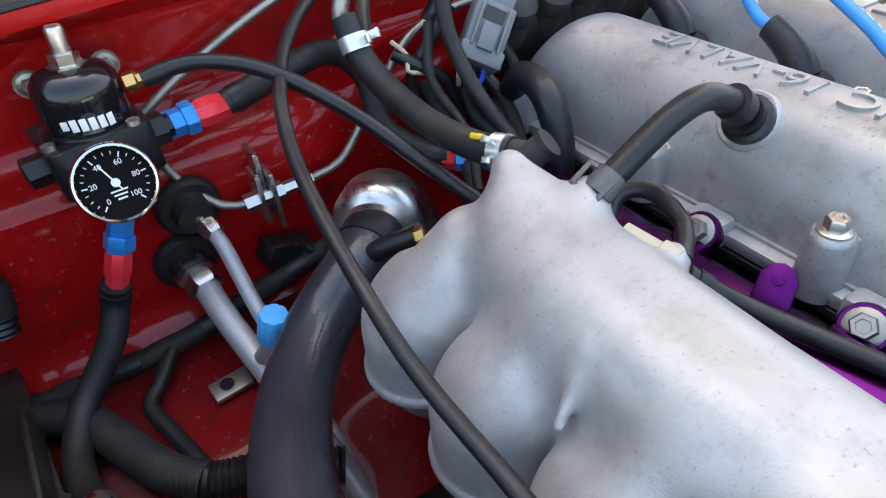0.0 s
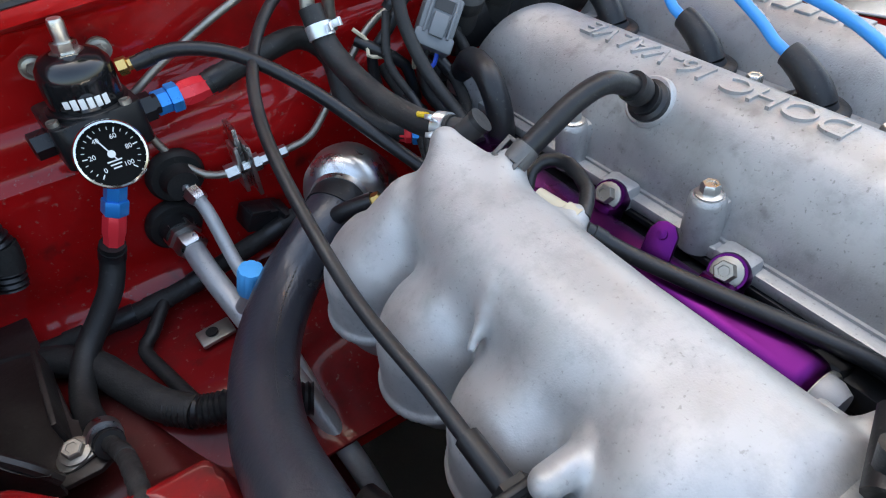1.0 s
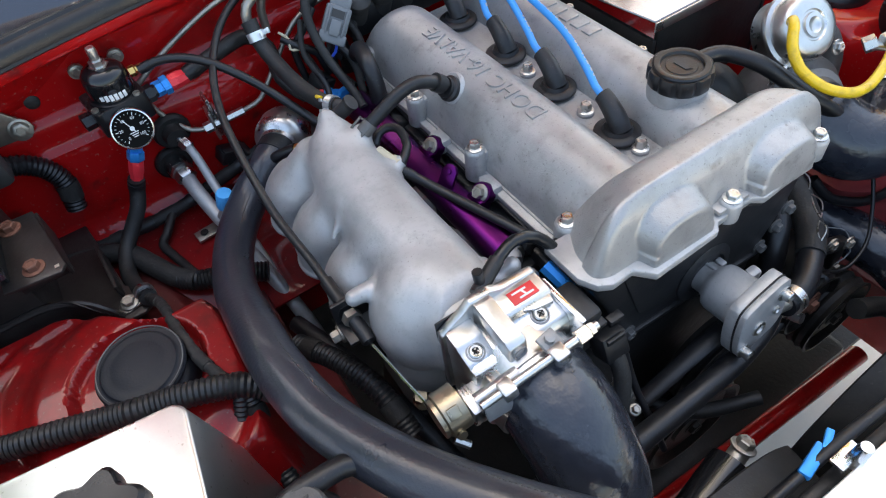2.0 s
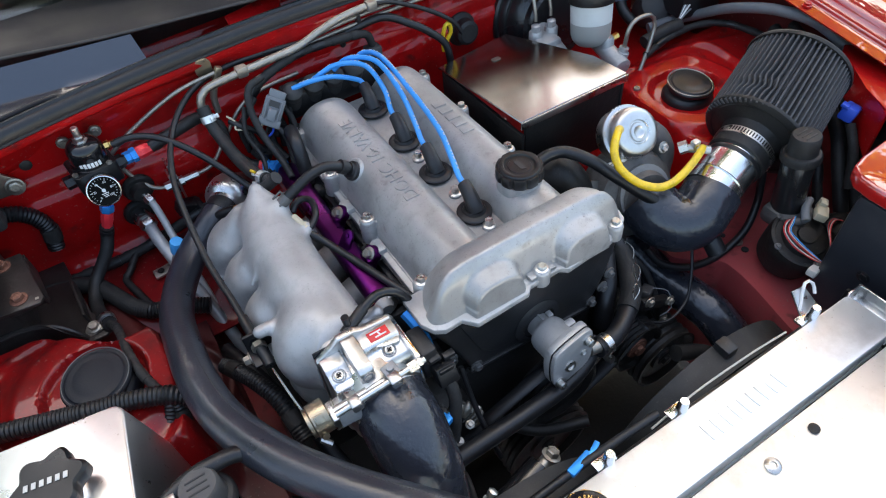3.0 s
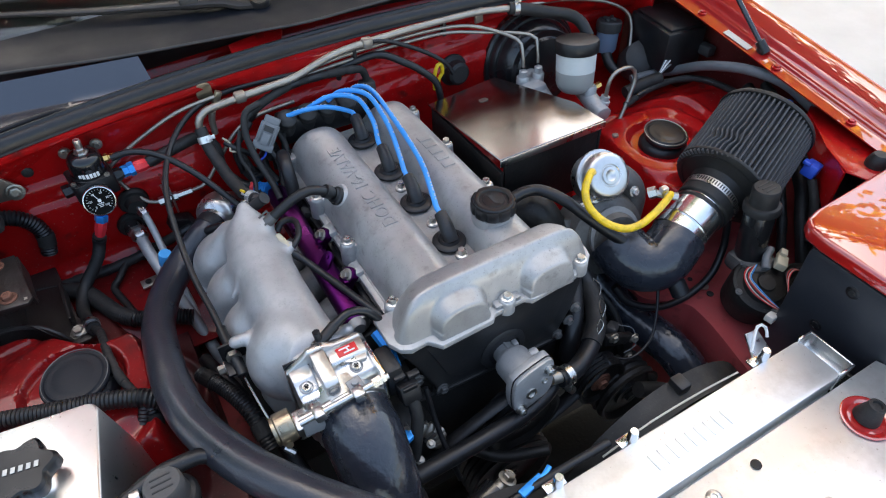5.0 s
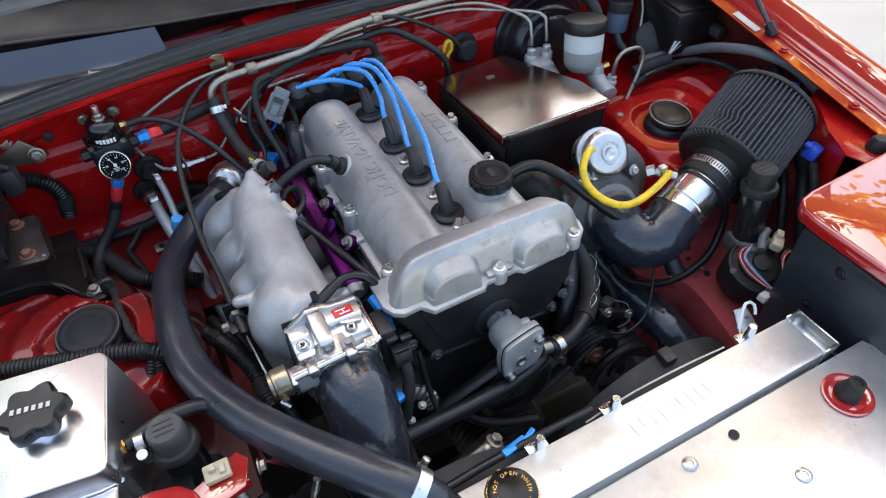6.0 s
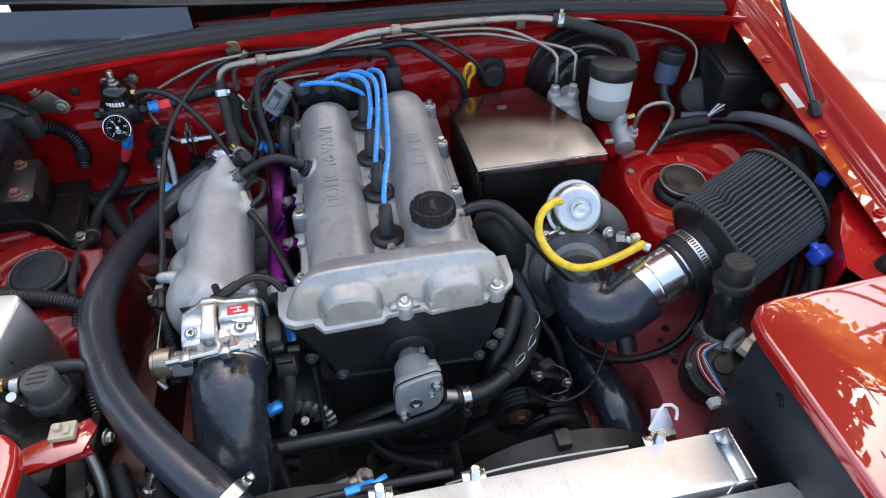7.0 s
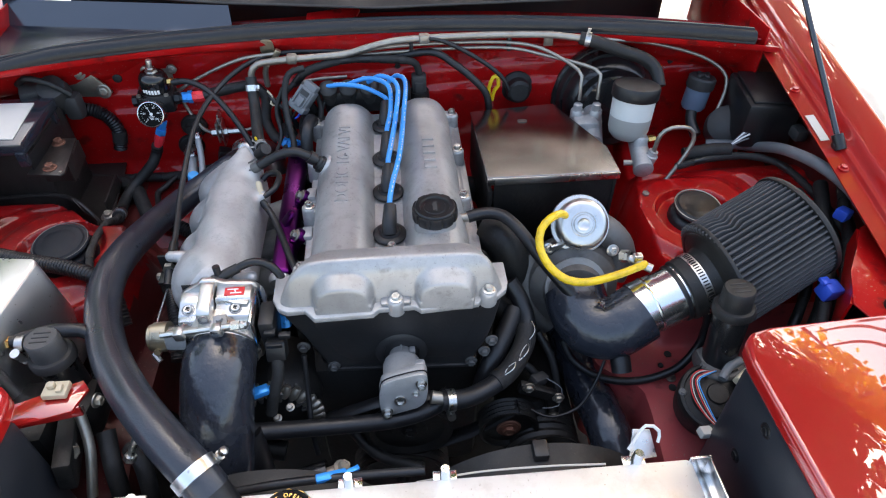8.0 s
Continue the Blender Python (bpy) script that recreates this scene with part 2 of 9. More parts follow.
specks(CAST_COVER, 420, (0.16, 0.155, 0.145), 0.62, 0.72, 0.6)
specks(CAST_COVER, 60, (0.20, 0.19, 0.175), 0.60, 0.74, 0.55)
specks(CAST_COVER, 11, (0.30, 0.295, 0.28), 0.50, 0.70, 0.55)
specks(CAST, 13, (0.36, 0.35, 0.335), 0.50, 0.72, 0.5)
specks(CAST, 480, (0.24, 0.23, 0.215), 0.64, 0.73, 0.55)
specks(CAST, 40, (0.34, 0.32, 0.30), 0.60, 0.76, 0.5)
for _m in (RED, RED_FLOOR, RED_TOWER):
    _m.node_tree.nodes["Principled BSDF"].inputs["Specular IOR Level"].default_value = 0.10
for _m in (RED, RED_FLOOR, RED_TOWER, SHADED_GRIME_RED, RED_DUSTY):
    specks(_m, 240, (0.25, 0.17, 0.14), 0.64, 0.74, 0.55)
    specks(_m, 34, (0.030, 0.012, 0.010), 0.60, 0.72, 0.6)
for _m in (PLASTIC, RUBBER, RUBBER_DULL, TAPE, GRIME, TRAY, BLACK_IRON, FILTER):
    specks(_m, 330, (0.11, 0.10, 0.09), 0.64, 0.76, 0.35)
for _m in (PANEL_ALU, BRUSHED):
    specks(_m, 200, (0.30, 0.27, 0.22), 0.66, 0.74, 0.5)
for _m in (SILICONE, COOLANT_RUBBER):
    _m.node_tree.nodes["Principled BSDF"].inputs["Coat Roughness"].default_value = 0.13
PLASTIC_GLOSS.node_tree.nodes["Principled BSDF"].inputs["IOR"].default_value = 1.6
GLASS, _n, _l, _b = nodes_of("windscreen_glass")
_b.inputs["Base Color"].default_value = (0.75, 0.82, 0.80, 1)
_b.inputs["Roughness"].default_value = 0.02
_b.inputs["Transmission Weight"].default_value = 1.0


# ---- mesh helpers ----
def V(*a):
    return Vector(a)


def thing(name, at, label, category, group="", kind=""):
    ob = new(name)
    ob.empty_display_size = 0.02
    ob.matrix_basis = Matrix.Translation(at)
    return tagged(ob, label, category, group, kind)


def finish(bm, name, material, sharp=38):
    bmesh.ops.recalc_face_normals(bm, faces=bm.faces)
    me = bpy.data.meshes.new(name)
    bm.to_mesh(me)
    bm.free()
    for p in me.polygons:
        p.use_smooth = True
    me.set_sharp_from_angle(angle=radians(sharp))
    me.materials.append(material)
    return me


def part(name, bm, material, parent, label="", sharp=38):
    ob = new(name, finish(bm, name, material, sharp))
    ob.parent = parent
    if parent.type == "EMPTY":
        ob.matrix_parent_inverse = Matrix.Translation(-parent.matrix_basis.translation)
    return tagged(ob, label)


def solid(name, bm, material, label, category="", group="", kind="", sharp=38):
    return tagged(new(name, finish(bm, name, material, sharp)), label, category, group, kind)


def paint_faces(ob, material, test):
    """A second material on the faces whose centre passes the test."""
    ob.data.materials.append(material)
    k = len(ob.data.materials) - 1
    for p in ob.data.polygons:
        if test(p.center):
            p.material_index = k


def join(*bms):
    out = bms[0]
    for b in bms[1:]:
        me = bpy.data.meshes.new("tmp")
        b.to_mesh(me)
        b.free()
        out.from_mesh(me)
        bpy.data.meshes.remove(me)
    return out


def moved(bm, m):
    bmesh.ops.transform(bm, matrix=m, verts=bm.verts)
    return bm


def spline(pts, step):
    """Points at even steps along a smooth curve through pts."""
    P = [Vector(p) for p in pts]
    if len(P) == 2:
        n = max(1, int((P[1] - P[0]).length / step))
        return [P[0].lerp(P[1], i / n) for i in range(n + 1)]
    P = [P[0] * 2 - P[1], *P, P[-1] * 2 - P[-2]]
    out = []
    for a, b, c, d in zip(P, P[1:], P[2:], P[3:]):
        n = max(2, int((c - b).length / step))
        for i in range(n):
            t = i / n
            out.append(0.5 * (2 * b + (c - a) * t + (2 * a - 5 * b + 4 * c - d) * t * t + (3 * b - a - 3 * c + d) * t ** 3))
    return out + [P[-2]]


def loft(rings, caps=True, closed=True):
    bm = bmesh.new()
    rows = [[bm.verts.new(p) for p in r] for r in rings]
    n = len(rows[0])
    for a, b in zip(rows, rows[1:]):
        for i in range(n if closed else n - 1):
            j = (i + 1) % n
            bm.faces.new((a[i], a[j], b[j], b[i]))
    if caps:
        bm.faces.new(rows[0])
        bm.faces.new(rows[-1][::-1])
    return bm


def sweep(path, radii, sides=14, flat=1.0, up=None):
    """Rings of given radii along a path, by parallel transport."""
    rings, ref = [], None
    for i, p in enumerate(path):
        d = (path[min(i + 1, len(path) - 1)] - path[max(i - 1, 0)]).normalized()
        if ref is None:
            ref = Vector(up) if up else (V(0, 0, 1) if abs(d.z) < 0.9 else V(0, 1, 0))
        ref = (ref - d * ref.dot(d)).normalized()
        side = d.cross(ref)
        r = radii[i]
        rings.append([p + ref * (r * flat * math.cos(a)) + side * (r * math.sin(a)) for a in [2 * math.pi * k / sides for k in range(sides)]])
    return loft(rings)


def tube(pts, r, sides=14, step=0.008, flat=1.0, up=None):
    path = spline(pts, step)
    n = len(path) - 1
    radii = [r(i / n) if callable(r) else r for i in range(n + 1)]
    return sweep(path, radii, sides, flat, up)


def ribbed(pts, r, pitch=0.006, depth=0.16, sides=14):
    """A convoluted loom or bellows hose."""
    path = spline(pts, pitch / 4)
    radii = [r * (1 - depth * (0.0, 0.5, 1.0, 0.5)[i % 4]) for i in range(len(path))]
    return sweep(path, radii, sides)


def frame_of(at, axis, up=(0, 0, 1)):
    z = Vector(axis).normalized()
    u = Vector(up)
    if abs(z.dot(u.normalized())) > 0.95:
        u = V(0, 1, 0)
    x = u.cross(z).normalized()
    y = z.cross(x)
    return Matrix.Translation(at) @ Matrix((x, y, z)).transposed().to_4x4()


def lathe(profile, at, axis=(0, 0, 1), sides=28, up=(0, 0, 1), wave=None):
    """profile: (radius, height) from bottom to top, turned round the axis; wave(angle): a factor on the radius."""
    m = frame_of(at, axis, up)
    rings = []
    for r, h in profile:
        ring = []
        for k in range(sides):
            a = 2 * math.pi * k / sides
            rr = max(r, 1e-5) * (wave(a) if wave else 1)
            ring.append(m @ V(rr * math.cos(a), rr * math.sin(a), h))
        rings.append(ring)
    return loft(rings)


def box(at, size, bevel=0.003, rot=(0, 0, 0), segs=2):
    bm = bmesh.new()
    bmesh.ops.create_cube(bm, size=1)
    bmesh.ops.scale(bm, vec=size, verts=bm.verts)
    if bevel:
        bmesh.ops.bevel(bm, geom=bm.edges[:], offset=min(bevel, min(size) * 0.45), segments=segs, affect="EDGES", profile=0.5)
    return moved(bm, pose(*at, *rot))


def prism(poly, h, m=None, bevel=0.002, segs=2, z=0.0):
    """A polygon in the xy plane drawn up by h, edges bevelled, moved by m."""
    bm = bmesh.new()
    f = bm.faces.new([bm.verts.new((x, y, z)) for x, y in poly])
    g = bmesh.ops.extrude_face_region(bm, geom=[f])
    bmesh.ops.translate(bm, vec=(0, 0, h), verts=[v for v in g["geom"] if isinstance(v, bmesh.types.BMVert)])
    if bevel:
        bmesh.ops.bevel(bm, geom=bm.edges[:], offset=bevel, segments=segs, affect="EDGES", profile=0.5, clamp_overlap=True)
    return moved(bm, m) if m else bm


def rounded(w, h, r, n=5):
    out = []
    for cx, cy, a0 in ((w / 2 - r, h / 2 - r, 0), (-w / 2 + r, h / 2 - r, 90), (-w / 2 + r, -h / 2 + r, 180), (w / 2 - r, -h / 2 + r, 270)):
        for i in range(n + 1):
            a = radians(a0 + 90 * i / n)
            out.append((cx + r * math.cos(a), cy + r * math.sin(a)))
    return out


def hexbolt(at, axis=(0, 0, 1), r=0.006, h=0.006, washer=True):
    bm = lathe([(r, 0), (r, h * 0.85), (r * 0.86, h), (r * 0.55, h), (r * 0.5, h * 0.9), (0, h * 0.9)], at, axis, 6)
    if washer:
        bm = join(bm, lathe([(r * 1.45, -0.0015), (r * 1.45, 0.0003), (r * 1.2, 0.001), (0, 0.001)], at, axis, 18))
    return bm


def worm_clamp(at, axis, r, width=0.011, screw_angle=40):
    """Band and screw housing of a hose clamp: two bmeshes."""
    band = lathe([(r, -width / 2), (r + 0.0012, -width / 2), (r + 0.0012, width / 2), (r, width / 2)], at, axis, 36)
    m = frame_of(at, axis)
    a = radians(screw_angle)
    p = m @ V((r + 0.006) * math.cos(a), (r + 0.006) * math.sin(a), 0)
    t = (m.to_3x3() @ V(-math.sin(a), math.cos(a), 0))
    screw = join(lathe([(0.0055, -0.011), (0.0055, 0.008), (0.0035, 0.008), (0.0035, 0.013), (0, 0.013)], p, t, 10),
                 lathe([(0.005, 0.013), (0.005, 0.018), (0.003, 0.019), (0, 0.019)], p, t, 6))
    return band, screw


def spring_clip(at, axis, r, width=0.008, angle=0):
    """Flat wire band with two raised ears, as on moulded hoses."""
    band = lathe([(r, -width / 2), (r + 0.0009, -width / 2), (r + 0.0009, width / 2), (r, width / 2)], at, axis, 30)
    m = frame_of(at, axis) @ Matrix.Rotation(radians(angle), 4, "Z")
    ears = [moved(box((r + 0.0030, e * 0.0042, e * width * 0.12), (0.0070, 0.0011, width * 0.55), 0.0003, (0, 0, e * 14)), m) for e in (-1, 1)]
    tips = [moved(box((r + 0.0066, e * 0.0056, e * width * 0.12), (0.0011, 0.0034, width * 0.62), 0.0003), m) for e in (-1, 1)]
    return join(band, *ears, *tips)


def words(text, size, depth=0.0006):
    """The text as a bmesh in the xy plane, centred."""
    cu = bpy.data.curves.new("words", "FONT")
    cu.body, cu.size, cu.extrude, cu.align_x, cu.align_y = text, size, depth, "CENTER", "CENTER"
    ob = bpy.data.objects.new("words", cu)
    me = bpy.data.meshes.new_from_object(ob)
    bm = bmesh.new()
    bm.from_mesh(me)
    bpy.data.objects.remove(ob)
    bpy.data.curves.remove(cu)
    bpy.data.meshes.remove(me)
    return bm


def smooth(a, b, x):
    t = min(1, max(0, (x - a) / (b - a)))
    return t * t * (3 - 2 * t)


def sheet(fn, us, vs, thick=0.003):
    """A pressed sheet: fn(u, v) gives the point; the sheet gets a thickness."""
    bm = bmesh.new()
    rows = [[bm.verts.new(fn(u, v)) for v in vs] for u in us]
    for a, b in zip(rows, rows[1:]):
        for i in range(len(vs) - 1):
            bm.faces.new((a[i], a[i + 1], b[i + 1], b[i]))
    bmesh.ops.recalc_face_normals(bm, faces=bm.faces)
    bmesh.ops.solidify(bm, geom=bm.faces[:], thickness=thick)
    return bm


def span(a, b, n):
    return [a + (b - a) * i / n for i in range(n + 1)]


# ---- structure: ground, body shell ----
def ground():
    bm = bmesh.new()
    bmesh.ops.create_grid(bm, x_segments=40, y_segments=40, size=150)
    return solid("ground", bm, CONCRETE, "pale sunlit concrete ground with dappled shade", kind="structure")


ground()


def firewall_y(x, z):
    """Forward face of the bulkhead with its pressed steps."""
    y = 0.424
    y -= 0.008 * (1 - smooth(0.836, 0.846, z - 0.04 * max(0, x + 0.42)))
    y -= 0.008 * (1 - smooth(0.801, 0.811, z - 0.04 * max(0, x + 0.42)))
    y -= 0.010 * smooth(0.892, 0.900, z) * smooth(-0.2, -0.1, x)
    y -= 0.010 * math.exp(-((x + 0.27) / 0.05) ** 2 - ((z - 0.775) / 0.045) ** 2)
    y -= 0.10 * (1 - smooth(0.60, 0.70, z))
    return y


def seal_y(x):
    return 0.430 - 0.25 * x * x


def build_firewall():
    def fn(u, v):
        if v <= 0.905:
            return V(u, firewall_y(u, v), v)
        t = (v - 0.905) / 0.05
        y0 = firewall_y(u, 0.905)
        y1 = seal_y(u) - 0.012
        return V(u, y0 + (y1 - y0) * smooth(0, 0.75, t), 0.905 + 0.026 * t)
    fw = solid("firewall", sheet(fn, span(-0.66, 0.66, 90), [*span(0.45, 0.70, 12), *span(0.71, 0.905, 36), *span(0.91, 0.955, 9)], 0.003), RED,
               "red painted pressed steel bulkhead behind the engine", kind="structure")
    plug = lambda x, z, r: lathe([(r, -0.002), (r, 0.001), (r * 0.7, 0.0025), (0, 0.0025)], (x, firewall_y(x, z) - 0.004, z), (0, -1, 0), 16)
    for x, z, r in ((-0.458, 0.866, 0.008), (-0.438, 0.904, 0.004), (-0.236, 0.912, 0.003), (-0.10, 0.905, 0.004), (0.03, 0.868, 0.005), (0.40, 0.90, 0.006), (0.496, 0.905, 0.006), (0.53, 0.86, 0.005)):
        part("grommet", plug(x, z, r), RUBBER_DULL, fw)
    rng = random.Random(12)
    for x, z in ((-0.394, 0.903), (-0.205, 0.904), (-0.298, 0.900), (-0.34, 0.842), (-0.42, 0.813), (0.12, 0.880), (0.20, 0.901), (0.36, 0.897), (-0.50, 0.78), (-0.29, 0.83)):
        k = 0.0016 + 0.0022 * rng.random()
        chip = prism([(-k, -0.4 * k), (-0.2 * k, -0.6 * k), (k, -0.2 * k), (0.7 * k, 0.5 * k), (-0.6 * k, 0.6 * k)], 0.0006, Matrix.Translation((x, firewall_y(x, z) - 0.0018, z)) @ Matrix.Rotation(radians(90), 4, "X") @ Matrix.Rotation(rng.random() * 3, 4, "Z"), 0)
        part("paint_chip", chip, LABEL, fw)
    return fw


build_firewall()


def build_seal():
    bm = bmesh.new()
    xs = span(-0.63, 0.625, 60)
    path = [V(x, seal_y(x) + (0.0 if x < 0.58 else 0.0), 0.938 - 0.012 * smooth(0.5, 0.63, -x)) for x in xs]
    prof = [(-0.012, -0.008), (-0.013, 0.004), (-0.008, 0.012), (-0.003, 0.013), (0.0, 0.008), (0.004, 0.014), (0.010, 0.013), (0.014, 0.005), (0.013, -0.008)]
    rings = [[p + V(0, a, b) for a, b in prof] for p in path]
    t = thing("cowl_seal", (0, 0.43, 0.93), "black rubber bonnet seal along the top of the bulkhead", "seal")
    part("bead", loft(rings), RUBBER, t, sharp=50)
    part("carrier", sweep([p + V(0, -0.010, -0.006) for p in path], [0.0035] * len(path), 8), RUBBER_DULL, t)
    return t


build_seal()


def lip_y(x):
    """Front edge of the wiper cowl."""
    return 0.447 - (0.16 if x < 0 else -0.02) * x


def build_cowl():
    # red trough behind the seal
    def fn(u, v):
        y = seal_y(u) + 0.012 + 0.135 * v
        z = 0.930 - 0.070 * smooth(0, 0.3, v) + 0.040 * smooth(0.85, 1.0, v)
        return V(u, y, z)
    cowl = solid("cowl", sheet(fn, span(-0.66, 0.66, 60), span(0, 1, 20), 0.003), RED, "red painted cowl trough under the windscreen", kind="structure")
    for x in (-0.652, 0.646):
        part("end_wall", box((x, 0.475, 0.900), (0.004, 0.300, 0.110), 0.001), RED, cowl)
    # wiper motor bracket lump in the trough
    part("bracket", prism([(-0.050, -0.010), (-0.030, -0.020), (0.012, -0.022), (0.034, -0.012), (0.050, 0.014), (0.046, 0.026), (-0.044, 0.020)], 0.006, pose(-0.078, 0.470, 0.934, 16, 0, 8), 0.0025, 3), RED, cowl)


build_cowl()


def build_scuttle():
    t = thing("scuttle_panel", (-0.42, 0.48, 0.93), "glossy black plastic scuttle panel with a moulded rib", "panel")
    def fn(u, v):
        x = -0.66 + u * (0.415 - 0.012 * v)
        front, crease, rear = seal_y(x) + 0.018, lip_y(x) - 0.034, lip_y(x) - 0.003
        if v < 0.5:
            return V(x, front + (crease - front) * v * 2, 0.916 + 0.020 * v)
        return V(x, crease + (rear - crease) * (v * 2 - 1), 0.926 + 0.035 * (v * 2 - 1))
    part("panel", sheet(fn, span(0, 1, 30), span(0, 1, 12), 0.003), SCUTTLE, t)
    part("rib", tube([(-0.62, 0.392, 0.924), (-0.50, 0.432, 0.927), (-0.40, 0.452, 0.928), (-0.375, 0.445, 0.927), (-0.395, 0.436, 0.925), (-0.47, 0.414, 0.923)], 0.0035, 8), PLASTIC, t)
    # upper wiper cowl below the glass
    def up(u, v):
        x = -0.68 + 1.36 * u
        y = lip_y(x) + v * (seal_y(x) + 0.214 - lip_y(x))
        return V(x, y, 0.962 + 0.003 * smooth(0, 0.12, v) + 0.008 * v + 0.010 * smooth(-0.25, -0.50, x))
    c = thing("wiper_cowl", (0, 0.56, 0.96), "matt black plastic cowl below the windscreen", "cowl")
    part("panel", sheet(up, span(0, 1, 50), span(0, 1, 12), 0.004), COWL, c)
    part("lip", tube([up(u, 0) + V(0, -0.001, 0.002) for u in span(0.02, 0.98, 16)], 0.0024, 8), PLASTIC_DUST, c, "worn grey lip")
    # glass
    def gl(u, v):
        x = -0.66 + 1.32 * u
        return V(x, seal_y(x) + 0.212 + 0.36 * v, 0.972 + 0.010 * smooth(-0.25, -0.50, x) + 0.30 * v)
    w = solid("windscreen", sheet(gl, span(0, 1, 24), span(0, 1, 8), 0.005), GLASS, "clear windscreen glass reflecting trees", kind="structure")
    # dark dashboard behind the glass; unseen cover added to keep the cabin dark
    rf = thing("soft_top", (0, 1.3, 1.2), "unseen black cover added to darken the cabin behind the windscreen", "roof")
    part("cover_top", sheet(lambda u, v: V((u - 0.5) * 1.26, 0.93 + 0.95 * v, 1.255 + 0.03 * math.sin(math.pi * u) - 0.50 * smooth(0.55, 1.0, v)), span(0, 1, 16), span(0, 1, 20), 0.006), RUBBER_DULL, rf)
    for sx in (-1, 1):
        part("cover_side", box((sx * 0.63, 1.30, 0.98), (0.012, 0.75, 0.52), 0.003), RUBBER_DULL, rf)
    solid("rear_deck", box((0, 1.86, 0.42), (1.30, 0.10, 0.80), 0.02), RED_GLOSS, "unseen red deck added behind the cabin cover", kind="structure")
    solid("dashboard", box((0, 0.95, 0.48), (1.25, 0.50, 0.95), 0.02), PLASTIC, "dark plastic dashboard behind the windscreen", "dashboard")
    # wiper arm
    wa = thing("windscreen_wiper", (-0.05, 0.55, 0.94), "black windscreen wiper arm resting on the cowl", "wiper")
    part("arm", tube([(-0.048, 0.532, 0.976), (-0.080, 0.537, 0.978), (-0.100, 0.546, 0.984), (-0.145, 0.558, 0.988), (-0.28, 0.605, 0.992), (-0.40, 0.632, 1.006), (-0.50, 0.640, 1.020)], lambda s: 0.0135 - 0.009 * s, 10, 0.01, 0.6), PLASTIC, wa)
    part("hinge", box((-0.152, 0.562, 0.990), (0.030, 0.022, 0.018), 0.004, (0, 8, -14)), PLASTIC, wa)
    part("pivot_cap", lathe([(0.016, -0.012), (0.0165, 0.008), (0.0145, 0.012), (0.012, 0.0105), (0, 0.0105)], (-0.048, 0.531, 0.976), (0, -0.35, 1), 28), RUBBER, wa)
    part("blade", tube([(-0.16, 0.620, 0.990), (-0.30, 0.640, 1.010), (-0.45, 0.645, 1.030), (-0.56, 0.640, 1.045)], 0.0045, 8), RUBBER_DULL, wa)


build_scuttle()


def apron_z(x, y, side=1):
    """Height of the inner wing pressing at distance x from the middle."""
    base = 0.645 - 0.03 * smooth(-0.16, -0.30, y)
    sx = smooth(0.388, 0.418, x - 0.02 * smooth(0.10, 0.24, y) + 0.02 * math.cos((y - 0.08) * 9))
    sy = smooth(-0.075, -0.025, y)
    edge = 0.152 + 0.072 * smooth(0.43, 0.54, x)
    back = smooth(0.20, 0.27, y) if side > 0 else 1.7 * smooth(edge - 0.018, edge + 0.014, y)
    top = 0.758 + 0.006 * smooth(0.45, 0.6, x) - 0.05 * back
    z = base + (top - base) * sx * sy
    d = math.hypot(x - 0.478, y - 0.088)
    z += 0.012 * (1 - smooth(0.085, 0.112, d)) - 0.012 * (1 - smooth(0.055, 0.062, d))
    z += (0.010 if side > 0 else 0.0) * smooth(0.055, 0.0, abs(y - 0.165)) * smooth(0.50, 0.56, x)
    z += 0.007 * smooth(0.014, 0.0, abs(d - 0.128 - 0.012 * math.sin(3 * math.atan2(y - 0.088, x - 0.478)))) * sy
    z += 0.006 * smooth(0.012, 0.002, abs(y - 0.020 - 0.35 * (x - 0.56))) * smooth(0.535, 0.56, x) * sy
    z -= 0.005 * smooth(0.016, 0.003, abs(y - 0.205 + 0.22 * (x - 0.5))) * smooth(0.44, 0.47, x) * sy
    return z


EDGE = {1: 0.292, -1: 0.345}


